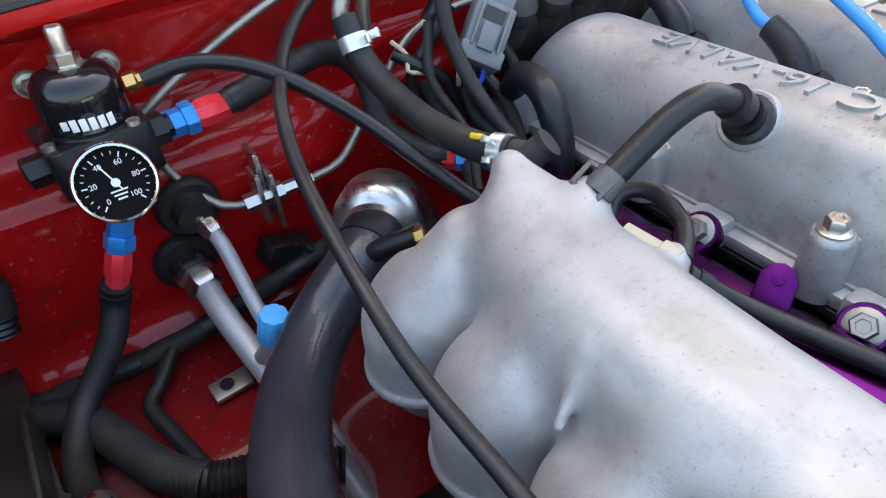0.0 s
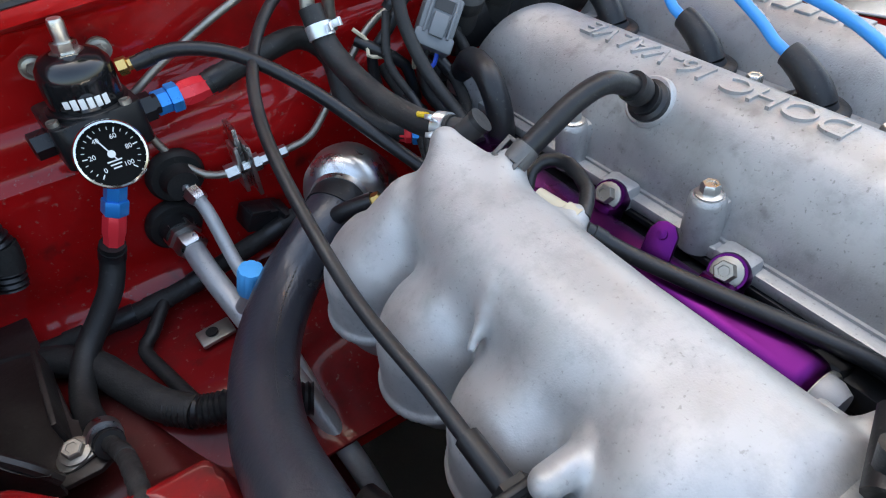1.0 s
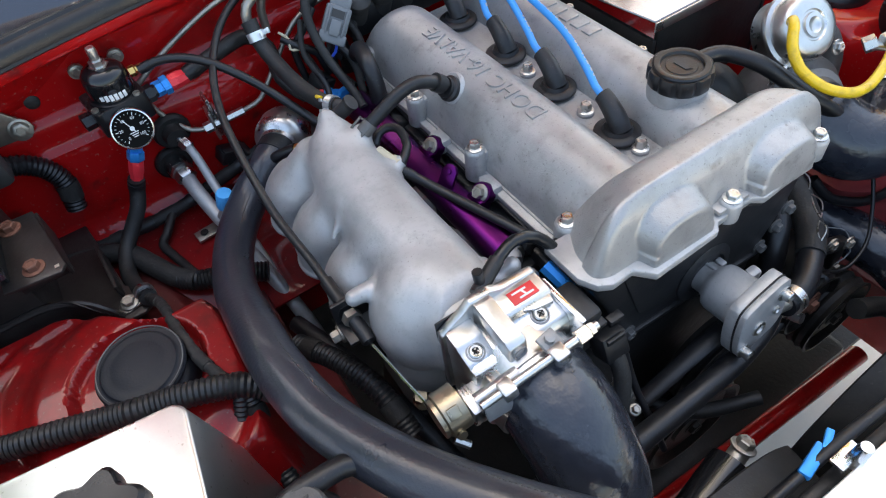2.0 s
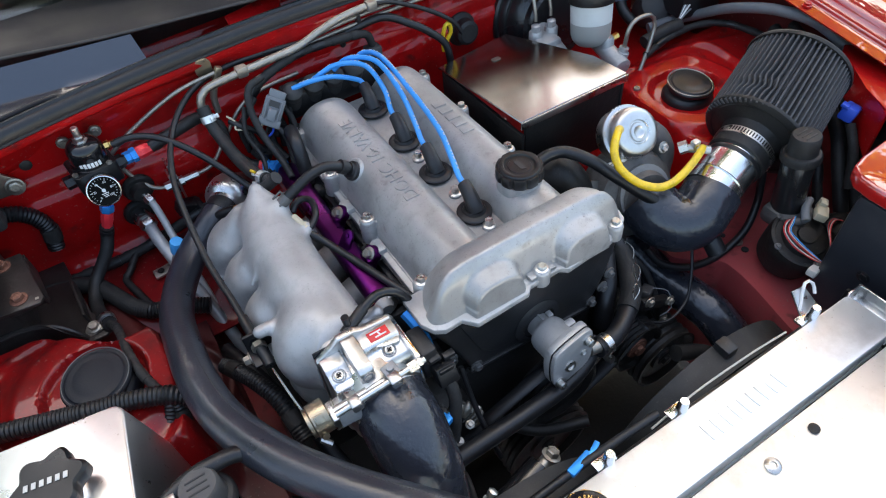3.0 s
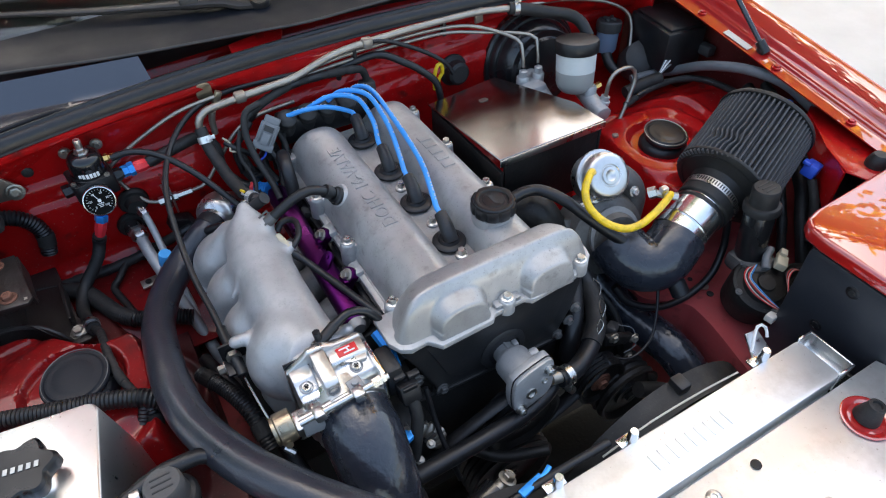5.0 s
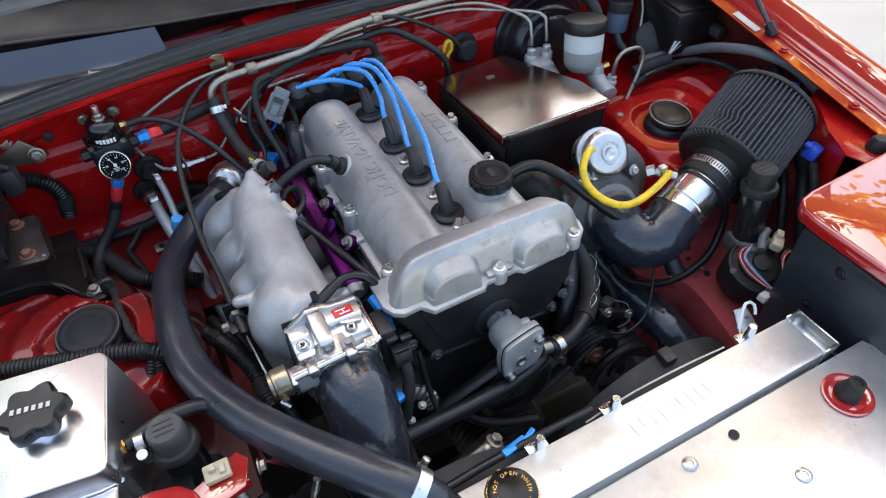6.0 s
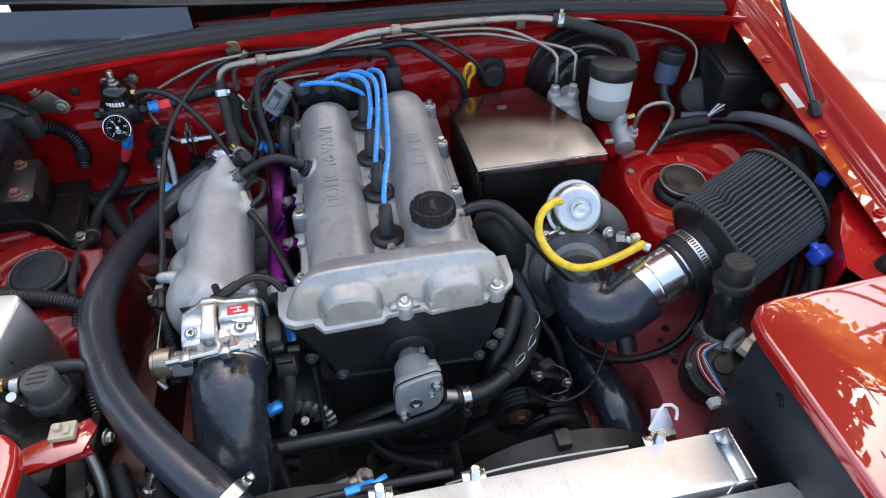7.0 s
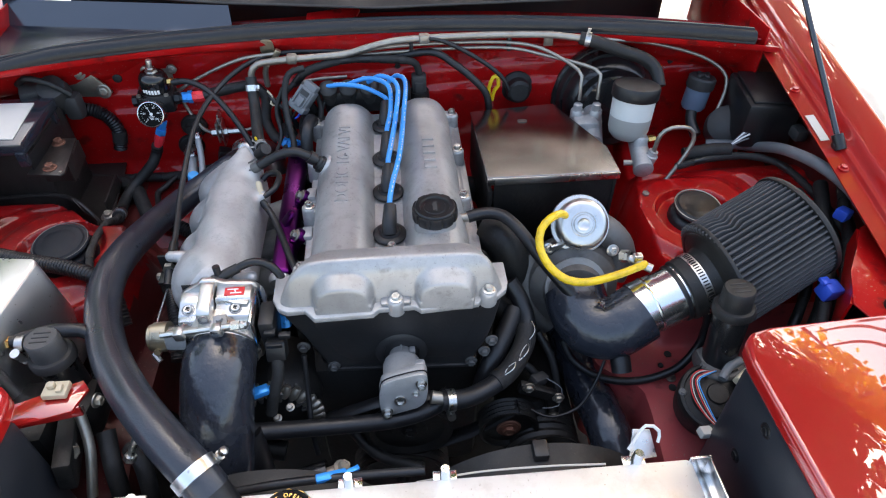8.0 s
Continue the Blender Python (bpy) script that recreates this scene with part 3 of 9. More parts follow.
def build_apron(side):
    def fn(u, v):
        if u < EDGE[side]:
            back = 0.055 * smooth(-0.085, -0.150, v) if side > 0 else 0.0
            return V(side * (EDGE[side] + back), v, apron_z(EDGE[side], v, side) - (EDGE[side] - u) * 6)
        shift = 0.055 * smooth(-0.085, -0.150, v) * (1 - smooth(0.30, 0.42, u)) if side > 0 else 0.0
        return V(side * (u + shift), v, apron_z(u, v, side))
    e = EDGE[side]
    us = [*span(e - 0.030, e - 0.001, 3), *span(e + 0.001, 0.705, 150)]
    name = "inner_wing_right" if side > 0 else "inner_wing_left"
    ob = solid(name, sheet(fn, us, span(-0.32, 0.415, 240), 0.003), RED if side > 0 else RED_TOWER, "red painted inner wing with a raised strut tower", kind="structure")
    # drop and low faces: grime plus painted shade in a darker red
    paint_faces(ob, SHADED_GRIME_RED, lambda c: abs(c.x) < EDGE[side] + 0.0005 or (side < 0 and (c.y < -0.06 or c.z < 0.70)))
    if side > 0:
        paint_faces(ob, RED_DUSTY, lambda c: c.y < -0.035 and abs(c.x) > EDGE[side] + 0.0005 and c.z < 0.70)
        for x, y, r in ((0.402, -0.086, 0.0055), (0.389, -0.144, 0.0055), (0.385, -0.105, 0.004), (0.425, -0.20, 0.005)):
            part("hole_plug", lathe([(r, 0), (r, 0.0012), (r * 0.6, 0.0006), (0, 0.0006)], (x, y, apron_z(x, y) + 0.002), (0, 0, 1), 14), RUBBER_DULL, ob)
        part("bolt", hexbolt((0.392, -0.128, apron_z(0.392, -0.128) + 0.004), (0, 0, 1), 0.005, 0.004), OLD_STEEL, ob)
    return ob


build_apron(1)
build_apron(-1)


def build_toe_board():
    # sloping footwell pressing between bulkhead and left strut tower
    def fn(u, v):
        x = -0.64 + u * 0.42
        y = 0.41 - 0.22 * v
        z = 0.684 - 0.012 * smooth(0, 0.15, v) - 0.035 * smooth(0.6, 1.0, v) + 0.012 * smooth(0.45, 0.15, u)
        return V(x, y, z)
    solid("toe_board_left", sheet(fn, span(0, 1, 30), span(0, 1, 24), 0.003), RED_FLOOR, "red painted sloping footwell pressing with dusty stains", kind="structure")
    def fr(u, v):
        x = 0.22 + u * 0.44
        y = 0.41 - 0.20 * v
        return V(x, y, 0.70 - 0.07 * v)
    solid("toe_board_right", sheet(fr, span(0, 1, 20), span(0, 1, 16), 0.003), RED, "red painted footwell pressing beside the brake servo", kind="structure")


build_toe_board()


def build_wing(side):
    s = side
    def edge(y):
        q = max(y, -0.40)
        return 0.627 + 0.08 * (q - 0.1), 0.8915 + 0.11 * (q - 0.1)

    def fn(u, v):
        # u along the car, v across: flange, step, gutter, rolled outer skin
        y = 0.74 - u * 1.52
        inner, zc = edge(y)
        if v < 0.25:
            t = v / 0.25
            return V(s * (inner + 0.022 * t), y, zc + 0.003 * t)
        if v < 0.35:
            t = (v - 0.25) / 0.10
            return V(s * (inner + 0.022 + 0.004 * t), y, zc + 0.003 + 0.006 * t)
        if v < 0.45:
            t = (v - 0.35) / 0.10
            return V(s * (inner + 0.026 + 0.014 * t), y, zc + 0.009 + 0.013 * t * t)
        t = (v - 0.45) / 0.55
        return V(s * (inner + 0.040 + 0.078 * math.sin(t * 1.5)), y, zc + 0.022 + 0.012 * math.sin(min(1.0, t / 0.42) * math.pi / 2) - 0.40 * smooth(0.34, 1.0, t))
    name = "front_wing_right" if s > 0 else "front_wing_left"
    w = solid(name, sheet(fn, span(0, 1, 66), [*span(0, 0.24, 4), *span(0.26, 0.34, 3), *span(0.36, 0.44, 5), *span(0.46, 1, 32)], 0.002), RED_GLOSS, "glossy red front wing with a bolted inner flange", kind="structure")
    for y in (0.33, 0.21, 0.03, -0.12):
        part("wing_bolt", hexbolt((s * (edge(y)[0] + 0.012), y, edge(y)[1] + 0.0035), (0, 0, 1), 0.005, 0.004), RED, w)
    # inner edge wall under the flange, its shade painted in as dark red
    def wall(u, v):
        y = 0.45 - u * 0.95
        return V(s * (0.700 + 0.006 * u), y, 0.70 + v * (edge(y)[1] - 0.70))
    solid("wing_wall_right" if s > 0 else "wing_wall_left", sheet(wall, span(0, 1, 20), span(0, 1, 6), 0.003), SHADED_GRIME_RED, "grimy red wall below the wing flange, with its shade painted in", kind="structure")
    return w


build_wing(1)
build_wing(-1)


def build_underside():
    solid("undertray", box((0, 0.165, 0.22), (1.30, 0.67, 0.02), 0.004), GRIME, "grimy dark undertray below the engine", kind="structure")
    for s in (-1, 1):
        solid("frame_rail", box((s * 0.36, 0.03, 0.47), (0.09, 0.80, 0.11), 0.012), RED_DUSTY, "dusty red painted chassis rail", "rail")
    solid("crossmember", box((0, -0.13, 0.285), (0.70, 0.12, 0.14), 0.015), GRIME, "grimy steel crossmember below the engine", "crossmember")
    solid("brace_bar", tube([(0.31, -0.210, 0.400), (0.12, -0.206, 0.400), (-0.10, -0.202, 0.398), (-0.31, -0.200, 0.400)], 0.0135, 14), RED, "red painted steel brace bar low in the bay", "bar")
    # front panel below the radiator line and valance behind the bumper
    solid("front_bulkhead", box((0, -0.66, 0.50), (1.30, 0.02, 0.48), 0.004), GRIME, "dark front panel below the radiator cover", kind="structure")
    for s in (-1, 1):
        solid("headlight_well_wall", box((s * 0.352, -0.45, 0.60), (0.006, 0.30, 0.28), 0.002), PLASTIC, "black wall of the headlight well", kind="structure")


build_underside()


def build_hood():
    t = thing("hood", (0, 0.46, 1.05), "open red bonnet with a braced underside, propped above the bay", "bonnet")
    m = Matrix.Translation((0, 0.575, 1.085)) @ Matrix.Rotation(radians(-96), 4, "X")
    # local -y runs from the hinge to the front edge
    def fn(u, v):
        y = -0.06 - 0.94 * v
        hw = 0.62 - 0.05 * v
        return m @ V(hw * (2 * u - 1), y, 0.03 * (1 - (2 * u - 1) ** 2) - 0.03 * v * v)
    part("skin", sheet(fn, span(0, 1, 20), span(0, 1, 20), 0.003), RED_GLOSS, t)
    for x in (-0.52, 0.52):
        part("brace", moved(box((x, -0.53, -0.006), (0.05, 0.80, 0.03), 0.012), m), RED, t)
    # dark panels added out of view to cut red bounce onto the engine
    for x in (-0.375, -0.125, 0.125, 0.375):
        part("bounce_panel", moved(box((x, -0.52, 0.002), (0.205, 0.78, 0.026), 0.008), m), RUBBER_DULL, t, "added dark panel cutting red bounce from the bonnet")
    for y in (-0.95,):
        part("brace", moved(box((0, y, -0.006), (0.98, 0.05, 0.03), 0.012), m), RED, t)
    for x in (-0.55, 0.55):
        part("hinge_arm", moved(box((x, -0.06, 0.010), (0.022, 0.16, 0.010), 0.003), m), RED, t)


build_hood()


def build_headlight(s):
    name = "headlight_pod"
    t = thing(name, (s * 0.49, -0.38, 0.62), "raised pop-up headlight with a glossy red lid and black bucket", "headlight", "pop-up headlights")
    outline = [(0.004, -0.42), (0.0, -0.04), (0.004, -0.016), (0.018, -0.002), (0.04, 0.003), (0.22, 0.010), (0.25, 0.0), (0.262, -0.03), (0.255, -0.42)]
    poly = [(s * (0.376 + x), -0.222 + y) for x, y in outline]
    if s < 0:
        poly = poly[::-1]
    bm = prism(poly, 0.022, None, 0.006, 3, 0.846)
    for v in bm.verts:
        v.co.z += 0.004 * smooth(0.376, 0.64, abs(v.co.x))
    part("lid", bm, RED_GLOSS, t, "glossy red painted lid")
    part("bucket", box((s * 0.50, -0.385, 0.715), (0.235, 0.28, 0.255), 0.012), BUCKET, t, "black plastic bucket")
    part("screw", hexbolt((s * 0.3825, -0.317, 0.82), (-s, 0, 0), 0.006, 0.003), PLASTIC, t)
    part("screw", hexbolt((s * 0.3825, -0.300, 0.74), (-s, 0, 0), 0.006, 0.003), PLASTIC, t)


build_headlight(1)
build_headlight(-1)


# ---- trees round the place: shade on the car and reflections in the paint ----
def build_tree(at, height, radius, leaf, label, seed, count=2600, size=0.16):
    rng = random.Random(seed)
    x0, y0 = at
    t = thing("tree", (x0, y0, 0), label, "tree", "trees round the car")
    wood = tube([(x0, y0, -0.05), (x0 + 0.1, y0, height * 0.35), (x0 - 0.05, y0 + 0.1, height * 0.8)], lambda s: 0.20 * (1 - 0.75 * s), 10, 0.3)
    for k in range(7):
        a = 2 * math.pi * k / 7 + rng.random()
        z0 = height * (0.32 + 0.05 * k)
        d = radius * (0.75 + 0.2 * rng.random())
        wood = join(wood, tube([(x0, y0, z0), (x0 + 0.5 * d * math.cos(a), y0 + 0.5 * d * math.sin(a), z0 + 0.4), (x0 + d * math.cos(a), y0 + d * math.sin(a), z0 + 0.9 + rng.random())],
                               lambda s: 0.075 * (1 - 0.8 * s), 6, 0.3))
    part("trunk", wood, BARK, t)
    vs, fs = [], []
    clumps = []
    for _ in range(46):
        d = Vector((rng.gauss(0, 1), rng.gauss(0, 1), rng.gauss(0, 0.7))).normalized() * (rng.random() ** 0.5)
        clumps.append((V(x0, y0, height * 0.74) + V(d.x * radius, d.y * radius, d.z * height * 0.27), radius * (0.2 + 0.2 * rng.random())))
    for _ in range(count):
        c, r = clumps[rng.randrange(len(clumps))]
        p = c + Vector((rng.gauss(0, 1), rng.gauss(0, 1), rng.gauss(0, 1))) * r * 0.55
        n = Vector((rng.gauss(0, 1), rng.gauss(0, 1), rng.gauss(0, 1))).normalized()
        a = n.orthogonal().normalized()
        b = n.cross(a)
        s = size * (0.6 + 0.8 * rng.random())
        i = len(vs)
        vs += [p - a * s, p + b * s * 0.45, p + a * s, p - b * s * 0.45]
        fs.append((i, i + 1, i + 2, i + 3))
    me = bpy.data.meshes.new("crown")
    me.from_pydata([tuple(v) for v in vs], [], fs)
    me.materials.append(leaf)
    ob = new("crown", me)
    ob.parent = t
    ob.matrix_parent_inverse = Matrix.Translation((-x0, -y0, 0))


build_tree((-5.2, 3.4), 6.0, 2.3, GREEN_LEAF, "leafy green shade tree beside the car", 3, 3400, 0.16)
build_tree((2.1, 3.3), 8.8, 2.5, GREEN_LEAF, "leafy tree shading the wing", 4, 7500, 0.16)
build_tree((6.9, 4.5), 10.8, 2.9, ORANGE_LEAF, "autumn tree with orange leaves", 5, 4300, 0.22)
build_tree((-5.0, 7.5), 7.0, 3.2, GREEN_LEAF, "green tree behind the car", 8, 3200, 0.2)


# ---- cast shapes from distance fields ----
def skin_of(field, lo, hi, cell):
    """Mesh of the zero surface of a distance field sampled on a grid (one vertex a crossed cell)."""
    n = [int((b - a) / cell) + 2 for a, b in zip(lo, hi)]
    g = np.meshgrid(*[a + cell * np.arange(k) for a, k in zip(lo, n)], indexing="ij")
    f = field(*g)
    inside = f < 0
    total = np.zeros([k - 1 for k in n] + [3])
    count = np.zeros([k - 1 for k in n])
    corner = [(i, j, k) for i in (0, 1) for j in (0, 1) for k in (0, 1)]
    cut = lambda a, c: a[c[0]:n[0] - 1 + c[0], c[1]:n[1] - 1 + c[1], c[2]:n[2] - 1 + c[2]]
    for c in corner:
        for ax in range(3):
            if c[ax]:
                continue
            d = tuple(1 if k == ax else v for k, v in enumerate(c))
            fa, fb = cut(f, c), cut(f, d)
            hit = (fa < 0) != (fb < 0)
            t = np.where(hit, fa / np.where(hit, fa - fb, 1.0), 0.0)
            count += hit
            for k in range(3):
                total[..., k] += hit * (c[k] + (t if k == ax else 0.0))
    used = count > 0
    index = -np.ones(used.shape, int)
    index[used] = np.arange(used.sum())
    where = np.argwhere(used)
    verts = np.array(lo) + cell * (where + total[used] / count[used][:, None])
    faces = []
    for ax in range(3):
        b, c = [(1, 2), (2, 0), (0, 1)][ax]
        nxt = np.roll(inside, -1, ax)
        flip = inside != nxt
        for p in np.argwhere(flip):
            if p[b] < 1 or p[c] < 1 or p[ax] >= n[ax] - 1 or p[b] >= n[b] - 1 or p[c] >= n[c] - 1:
                continue
            q = []
            for db, dc in ((1, 1), (0, 1), (0, 0), (1, 0)):
                w = p.copy()
                w[b] -= db
                w[c] -= dc
                q.append(index[tuple(w)])
            faces.append(q if inside[tuple(p)] else q[::-1])
    me = bpy.data.meshes.new("skin")
    me.from_pydata(verts.tolist(), [], [[int(v) for v in q] for q in faces])
    bm = bmesh.new()
    bm.from_mesh(me)
    bpy.data.meshes.remove(me)
    return bm


def rod_field(x, y, z, a, b, ra, rb):
    """Distance to a tapered rod from a to b."""
    a, d = np.array(a), np.array(b) - np.array(a)
    t = np.clip(((x - a[0]) * d[0] + (y - a[1]) * d[1] + (z - a[2]) * d[2]) / d.dot(d), 0, 1)
    return np.sqrt((x - a[0] - t * d[0]) ** 2 + (y - a[1] - t * d[1]) ** 2 + (z - a[2] - t * d[2]) ** 2) - (ra + (rb - ra) * t)


def blend(a, b, k):
    h = np.clip(0.5 + 0.5 * (b - a) / k, 0, 1)
    return b + (a - b) * h - k * h * (1 - h)


# ---- engine ----
def build_engine():
    t = thing("engine", (0, 0.1, 0.35), "dark grimy four-cylinder engine block and head with a black timing cover", "engine")
    part("cylinder_head", box((0.006, 0.118, 0.740), (0.212, 0.43, 0.094), 0.008), GRIME, t)
    part("block", box((0.0, 0.11, 0.56), (0.24, 0.44, 0.27), 0.02), GRIME, t)
    m = Matrix(((1, 0, 0, 0), (0, 0, -1, -0.050), (0, 1, 0, 0), (0, 0, 0, 1)))
    poly = [(-0.133, 0.826), (-0.128, 0.808), (-0.112, 0.776), (-0.098, 0.738), (-0.086, 0.706), (0.102, 0.694), (0.124, 0.742), (0.133, 0.782), (0.140, 0.826)]
    part("timing_cover", prism(poly, 0.063, m, 0.006, 3), BLACK_IRON, t, "black timing cover")
    panel = [(-0.100, 0.812), (-0.072, 0.738), (-0.052, 0.722), (0.072, 0.716), (0.092, 0.732), (0.114, 0.812)]
    part("cover_panel", prism(panel, 0.004, m @ Matrix.Translation((0, 0, 0.0615)), 0.0022, 2), BLACK_IRON, t)
    low = [(-0.088, 0.702), (-0.11, 0.60), (-0.10, 0.45), (0.10, 0.45), (0.12, 0.60), (0.104, 0.690)]
    part("lower_timing_cover", prism(low, 0.052, m, 0.005, 2), BLACK_IRON, t)
    part("seam", box((0.008, -0.111, 0.6995), (0.196, 0.010, 0.006), 0.002, (0, 3.6, 0)), BLACK_IRON, t)
    part("outlet_collar", lathe([(0.034, 0.0), (0.034, 0.004), (0.030, 0.0065), (0.024, 0.0065), (0.0225, 0.004), (0.0, 0.004)], (0.0105, -0.1135, 0.736), (0, -1, 0.05), 40), BLACK_IRON, t)
    for x, z in ((-0.114, 0.756), (0.130, 0.744), (-0.080, 0.712), (0.104, 0.702), (0.121, 0.722)):
        part("bolt", hexbolt((x, -0.114, z), (0, -1, 0), 0.0058, 0.006), CAST_GRIMY, t)
    for y in (0.27, 0.18, 0.09, 0.0):
        part("intake_port", box((-0.125, y, 0.735), (0.05, 0.055, 0.06), 0.01), BLACK_IRON, t)
    part("head_flange", box((-0.108, 0.118, 0.768), (0.026, 0.40, 0.018), 0.004), BLACK_IRON, t)
    part("gasket", box((0.007, 0.142, 0.7885), (0.247, 0.424, 0.005), 0.001), RUBBER, t, "black rubber cover gasket")


build_engine()


def tunnel(d, hw):
    a = abs(d / hw)
    return 0.0 if a >= 1 else (1 - a ** 2.5) ** 0.55


def cover_z(x, y):
    """Top of the cam cover."""
    end_i = math.sqrt(max(0.0, 1 - (max(0, y - 0.290) / 0.052) ** 2))
    end_e = math.sqrt(max(0.0, 1 - (max(0, y - 0.300) / 0.050) ** 2))
    z = 0.802 + 0.003 * smooth(0.113, 0.109, abs(x - 0.007))
    z = max(z, 0.802 + 0.0625 * tunnel(x + 0.058, 0.0462) * end_i)
    z = max(z, 0.802 + 0.0625 * tunnel(x - 0.066, 0.0462) * end_e)
    if -0.045 < x < 0.05 and y < 0.325:
        z = max(z, 0.829)
    return z


def hump_field(x, y, z):
    """Cast housing over the cam wheels: flat crown, chamfered rim, two arched bulges on its face."""
    hx, cx = 0.1395, 0.0035
    qx, qy = np.abs(x - cx) - hx, np.maximum(-0.117 - y, y + 0.046)
    r = np.where(y > -0.0935, 0.0465, 0.022)
    ax, ay = qx + r, qy + r
    d = np.where((ax > 0) & (ay > 0), np.sqrt(np.maximum(ax, 0) ** 2 + np.maximum(ay, 0) ** 2) - r, np.maximum(qx, qy))
    crown = 0.8865 + 0.0015 * np.cos((x - cx) * 12)
    most = lambda a, b: -blend(-a, -b, 0.0026)
    f = 0.965 * d + 0.262 * (z - 0.834)
    f = most(f, 0.775 * (d + 0.0105) + 0.632 * (z - 0.8745))
    f = most(f, z - crown)
    u = x - cx
    rear = -0.0715 - 0.045 * np.where(u < 0, (np.maximum(0, -u - 0.065) / 0.055) ** 2.2, (np.maximum(0, u - 0.085) / 0.040) ** 2)
    f = -blend(-f, -(0.70 * (y - rear) + 0.714 * (z - 0.8865)), 0.016)
    f = np.maximum(f, 0.829 - z)
    for c in (-0.0540, 0.0685):
        step = np.clip(-0.102 - y, 0, 0.05)
        h, u, w, e = z - 0.844, np.abs(x - c), 0.0410, 0.0330
        arch = np.where(h > 0, (np.sqrt((u / w) ** 2.6 + (np.maximum(h, 0) / e) ** 2.6 + 1e-9) ** (2 / 2.6) - 1) * 0.031, u - w)
        face = (-0.1315 - y) - 0.12 * (0.836 - z)
        bulge = np.maximum(np.maximum(most(arch + 0.27 * step, face), y + 0.075), 0.829 - z)
        f = blend(f, bulge, 0.0022)
    return f


FLANGE = [(-0.1405, -0.060), (-0.1405, -0.102), (-0.133, -0.117), (-0.122, -0.1235), (-0.101, -0.1222), (-0.089, -0.1368), (-0.0195, -0.1348), (-0.0125, -0.1278), (0.0300, -0.1266), (0.0380, -0.1335),
          (0.1080, -0.1285), (0.1135, -0.119), (0.130, -0.121), (0.1440, -0.109), (0.1480, -0.096), (0.1480, -0.060)]


def build_cam_cover():
    t = thing("cam_cover", (0, 0.12, 0.80), "bare cast aluminium twin-cam engine cover with raised lettering", "engine cover")
    xs, ys = span(-0.1075, 0.1215, 110), span(-0.062, 0.354, 84)
    body = sheet(lambda u, v: V(u, v, cover_z(u, v)), xs, ys, 0.004)
    part("casting", body, CAST_COVER, t, sharp=42)
    part("base_flange", prism([(x + 0.007, y + 0.146) for x, y in rounded(0.245, 0.428, 0.016)], 0.0085, Matrix.Translation((0, 0, 0.7915)), 0.002), CAST_COVER, t)
    part("cam_wheel_housing", skin_of(hump_field, (-0.150, -0.142, 0.824), (0.157, -0.040, 0.894), 0.0017), CAST_COVER, t, sharp=60)
    part("front_flange", prism(FLANGE, 0.0085, Matrix.Translation((0, 0, 0.8262)), 0.0018, 2), CAST, t, "worn bright flange lip")
    part("front_gasket", prism([(x * 0.992, y * 0.985 - 0.0005) for x, y in FLANGE], 0.0035, Matrix.Translation((0, 0, 0.8232)), 0), RUBBER, t, "black rubber gasket edge")
    for x in (-0.0045, 0.0205):
        part("rib", box((x, -0.1195, 0.8385), (0.011, 0.012, 0.0045), 0.0016), CAST_COVER, t)
    bosses = [(-0.110, 0.083, 0.828), (-0.110, -0.053, 0.838), (-0.110, 0.195, 0.826), (-0.112, 0.312, 0.824), (0.113, 0.087, 0.830), (0.116, 0.208, 0.828), (0.118, 0.324, 0.824)]
    for x, y, z in bosses:
        s = 1 if x > 0 else -1
        part("boss", join(lathe([(0.0120, 0.7925 - z), (0.0108, -0.004), (0.0100, -0.001), (0.0088, 0.0), (0, 0.0)], (x, y, z), (0, 0, 1), 22),
                          box((x - 0.009 * s, y, 0.811), (0.018, 0.021, 0.030), 0.006)), CAST_COVER, t)
        part("bolt", hexbolt((x, y, z + 0.001), (0, 0, 1), 0.0056, 0.007), ZINC, t)
    for x, y, z in ((0.008, -0.121, 0.8435), (0.1205, -0.117, 0.8445)):
        part("boss", lathe([(0.0112, -0.0215), (0.0104, -0.003), (0.0092, -0.0006), (0.0080, 0.0), (0, 0.0)], (x, y, z), (0, -0.06, 1), 22), CAST, t)
        part("bolt", hexbolt((x, y, z + 0.001), (0, -0.06, 1), 0.0056, 0.0055), ZINC, t)
    for x, y in ((0.006, -0.021), (0.004, 0.052), (0.002, 0.142)):
        part("bolt", hexbolt((x, y, 0.833), (0, 0, 1), 0.0056, 0.009), ZINC, t)
        part("washer", lathe([(0.0088, 0.0), (0.0088, 0.0028), (0.0075, 0.0035), (0, 0.0035)], (x, y, 0.8288), (0, 0, 1), 20), CAST_DARK, t)
    txt = moved(words("DOHC 16-VALVE", 0.0262, 0.0015), Matrix.Translation((-0.0585, 0.141, 0.8645)) @ Matrix.Rotation(radians(90), 4, "Z"))
    part("lettering", txt, CAST_COVER, t)
    for k in range(5):
        part("emblem_bar", box((0.0675, 0.118 + 0.0180 * k, 0.8648), (0.018, 0.0125, 0.0026), 0.0008), CAST_COVER, t)
    part("spout_ring", lathe([(0.0165, -0.004), (0.0160, 0.0), (0.0150, 0.0010), (0, 0.0010)], (-0.0905, 0.1505, 0.8525), (-0.75, 0, 0.62), 28), CAST, t, "machined breather ring")


build_cam_cover()


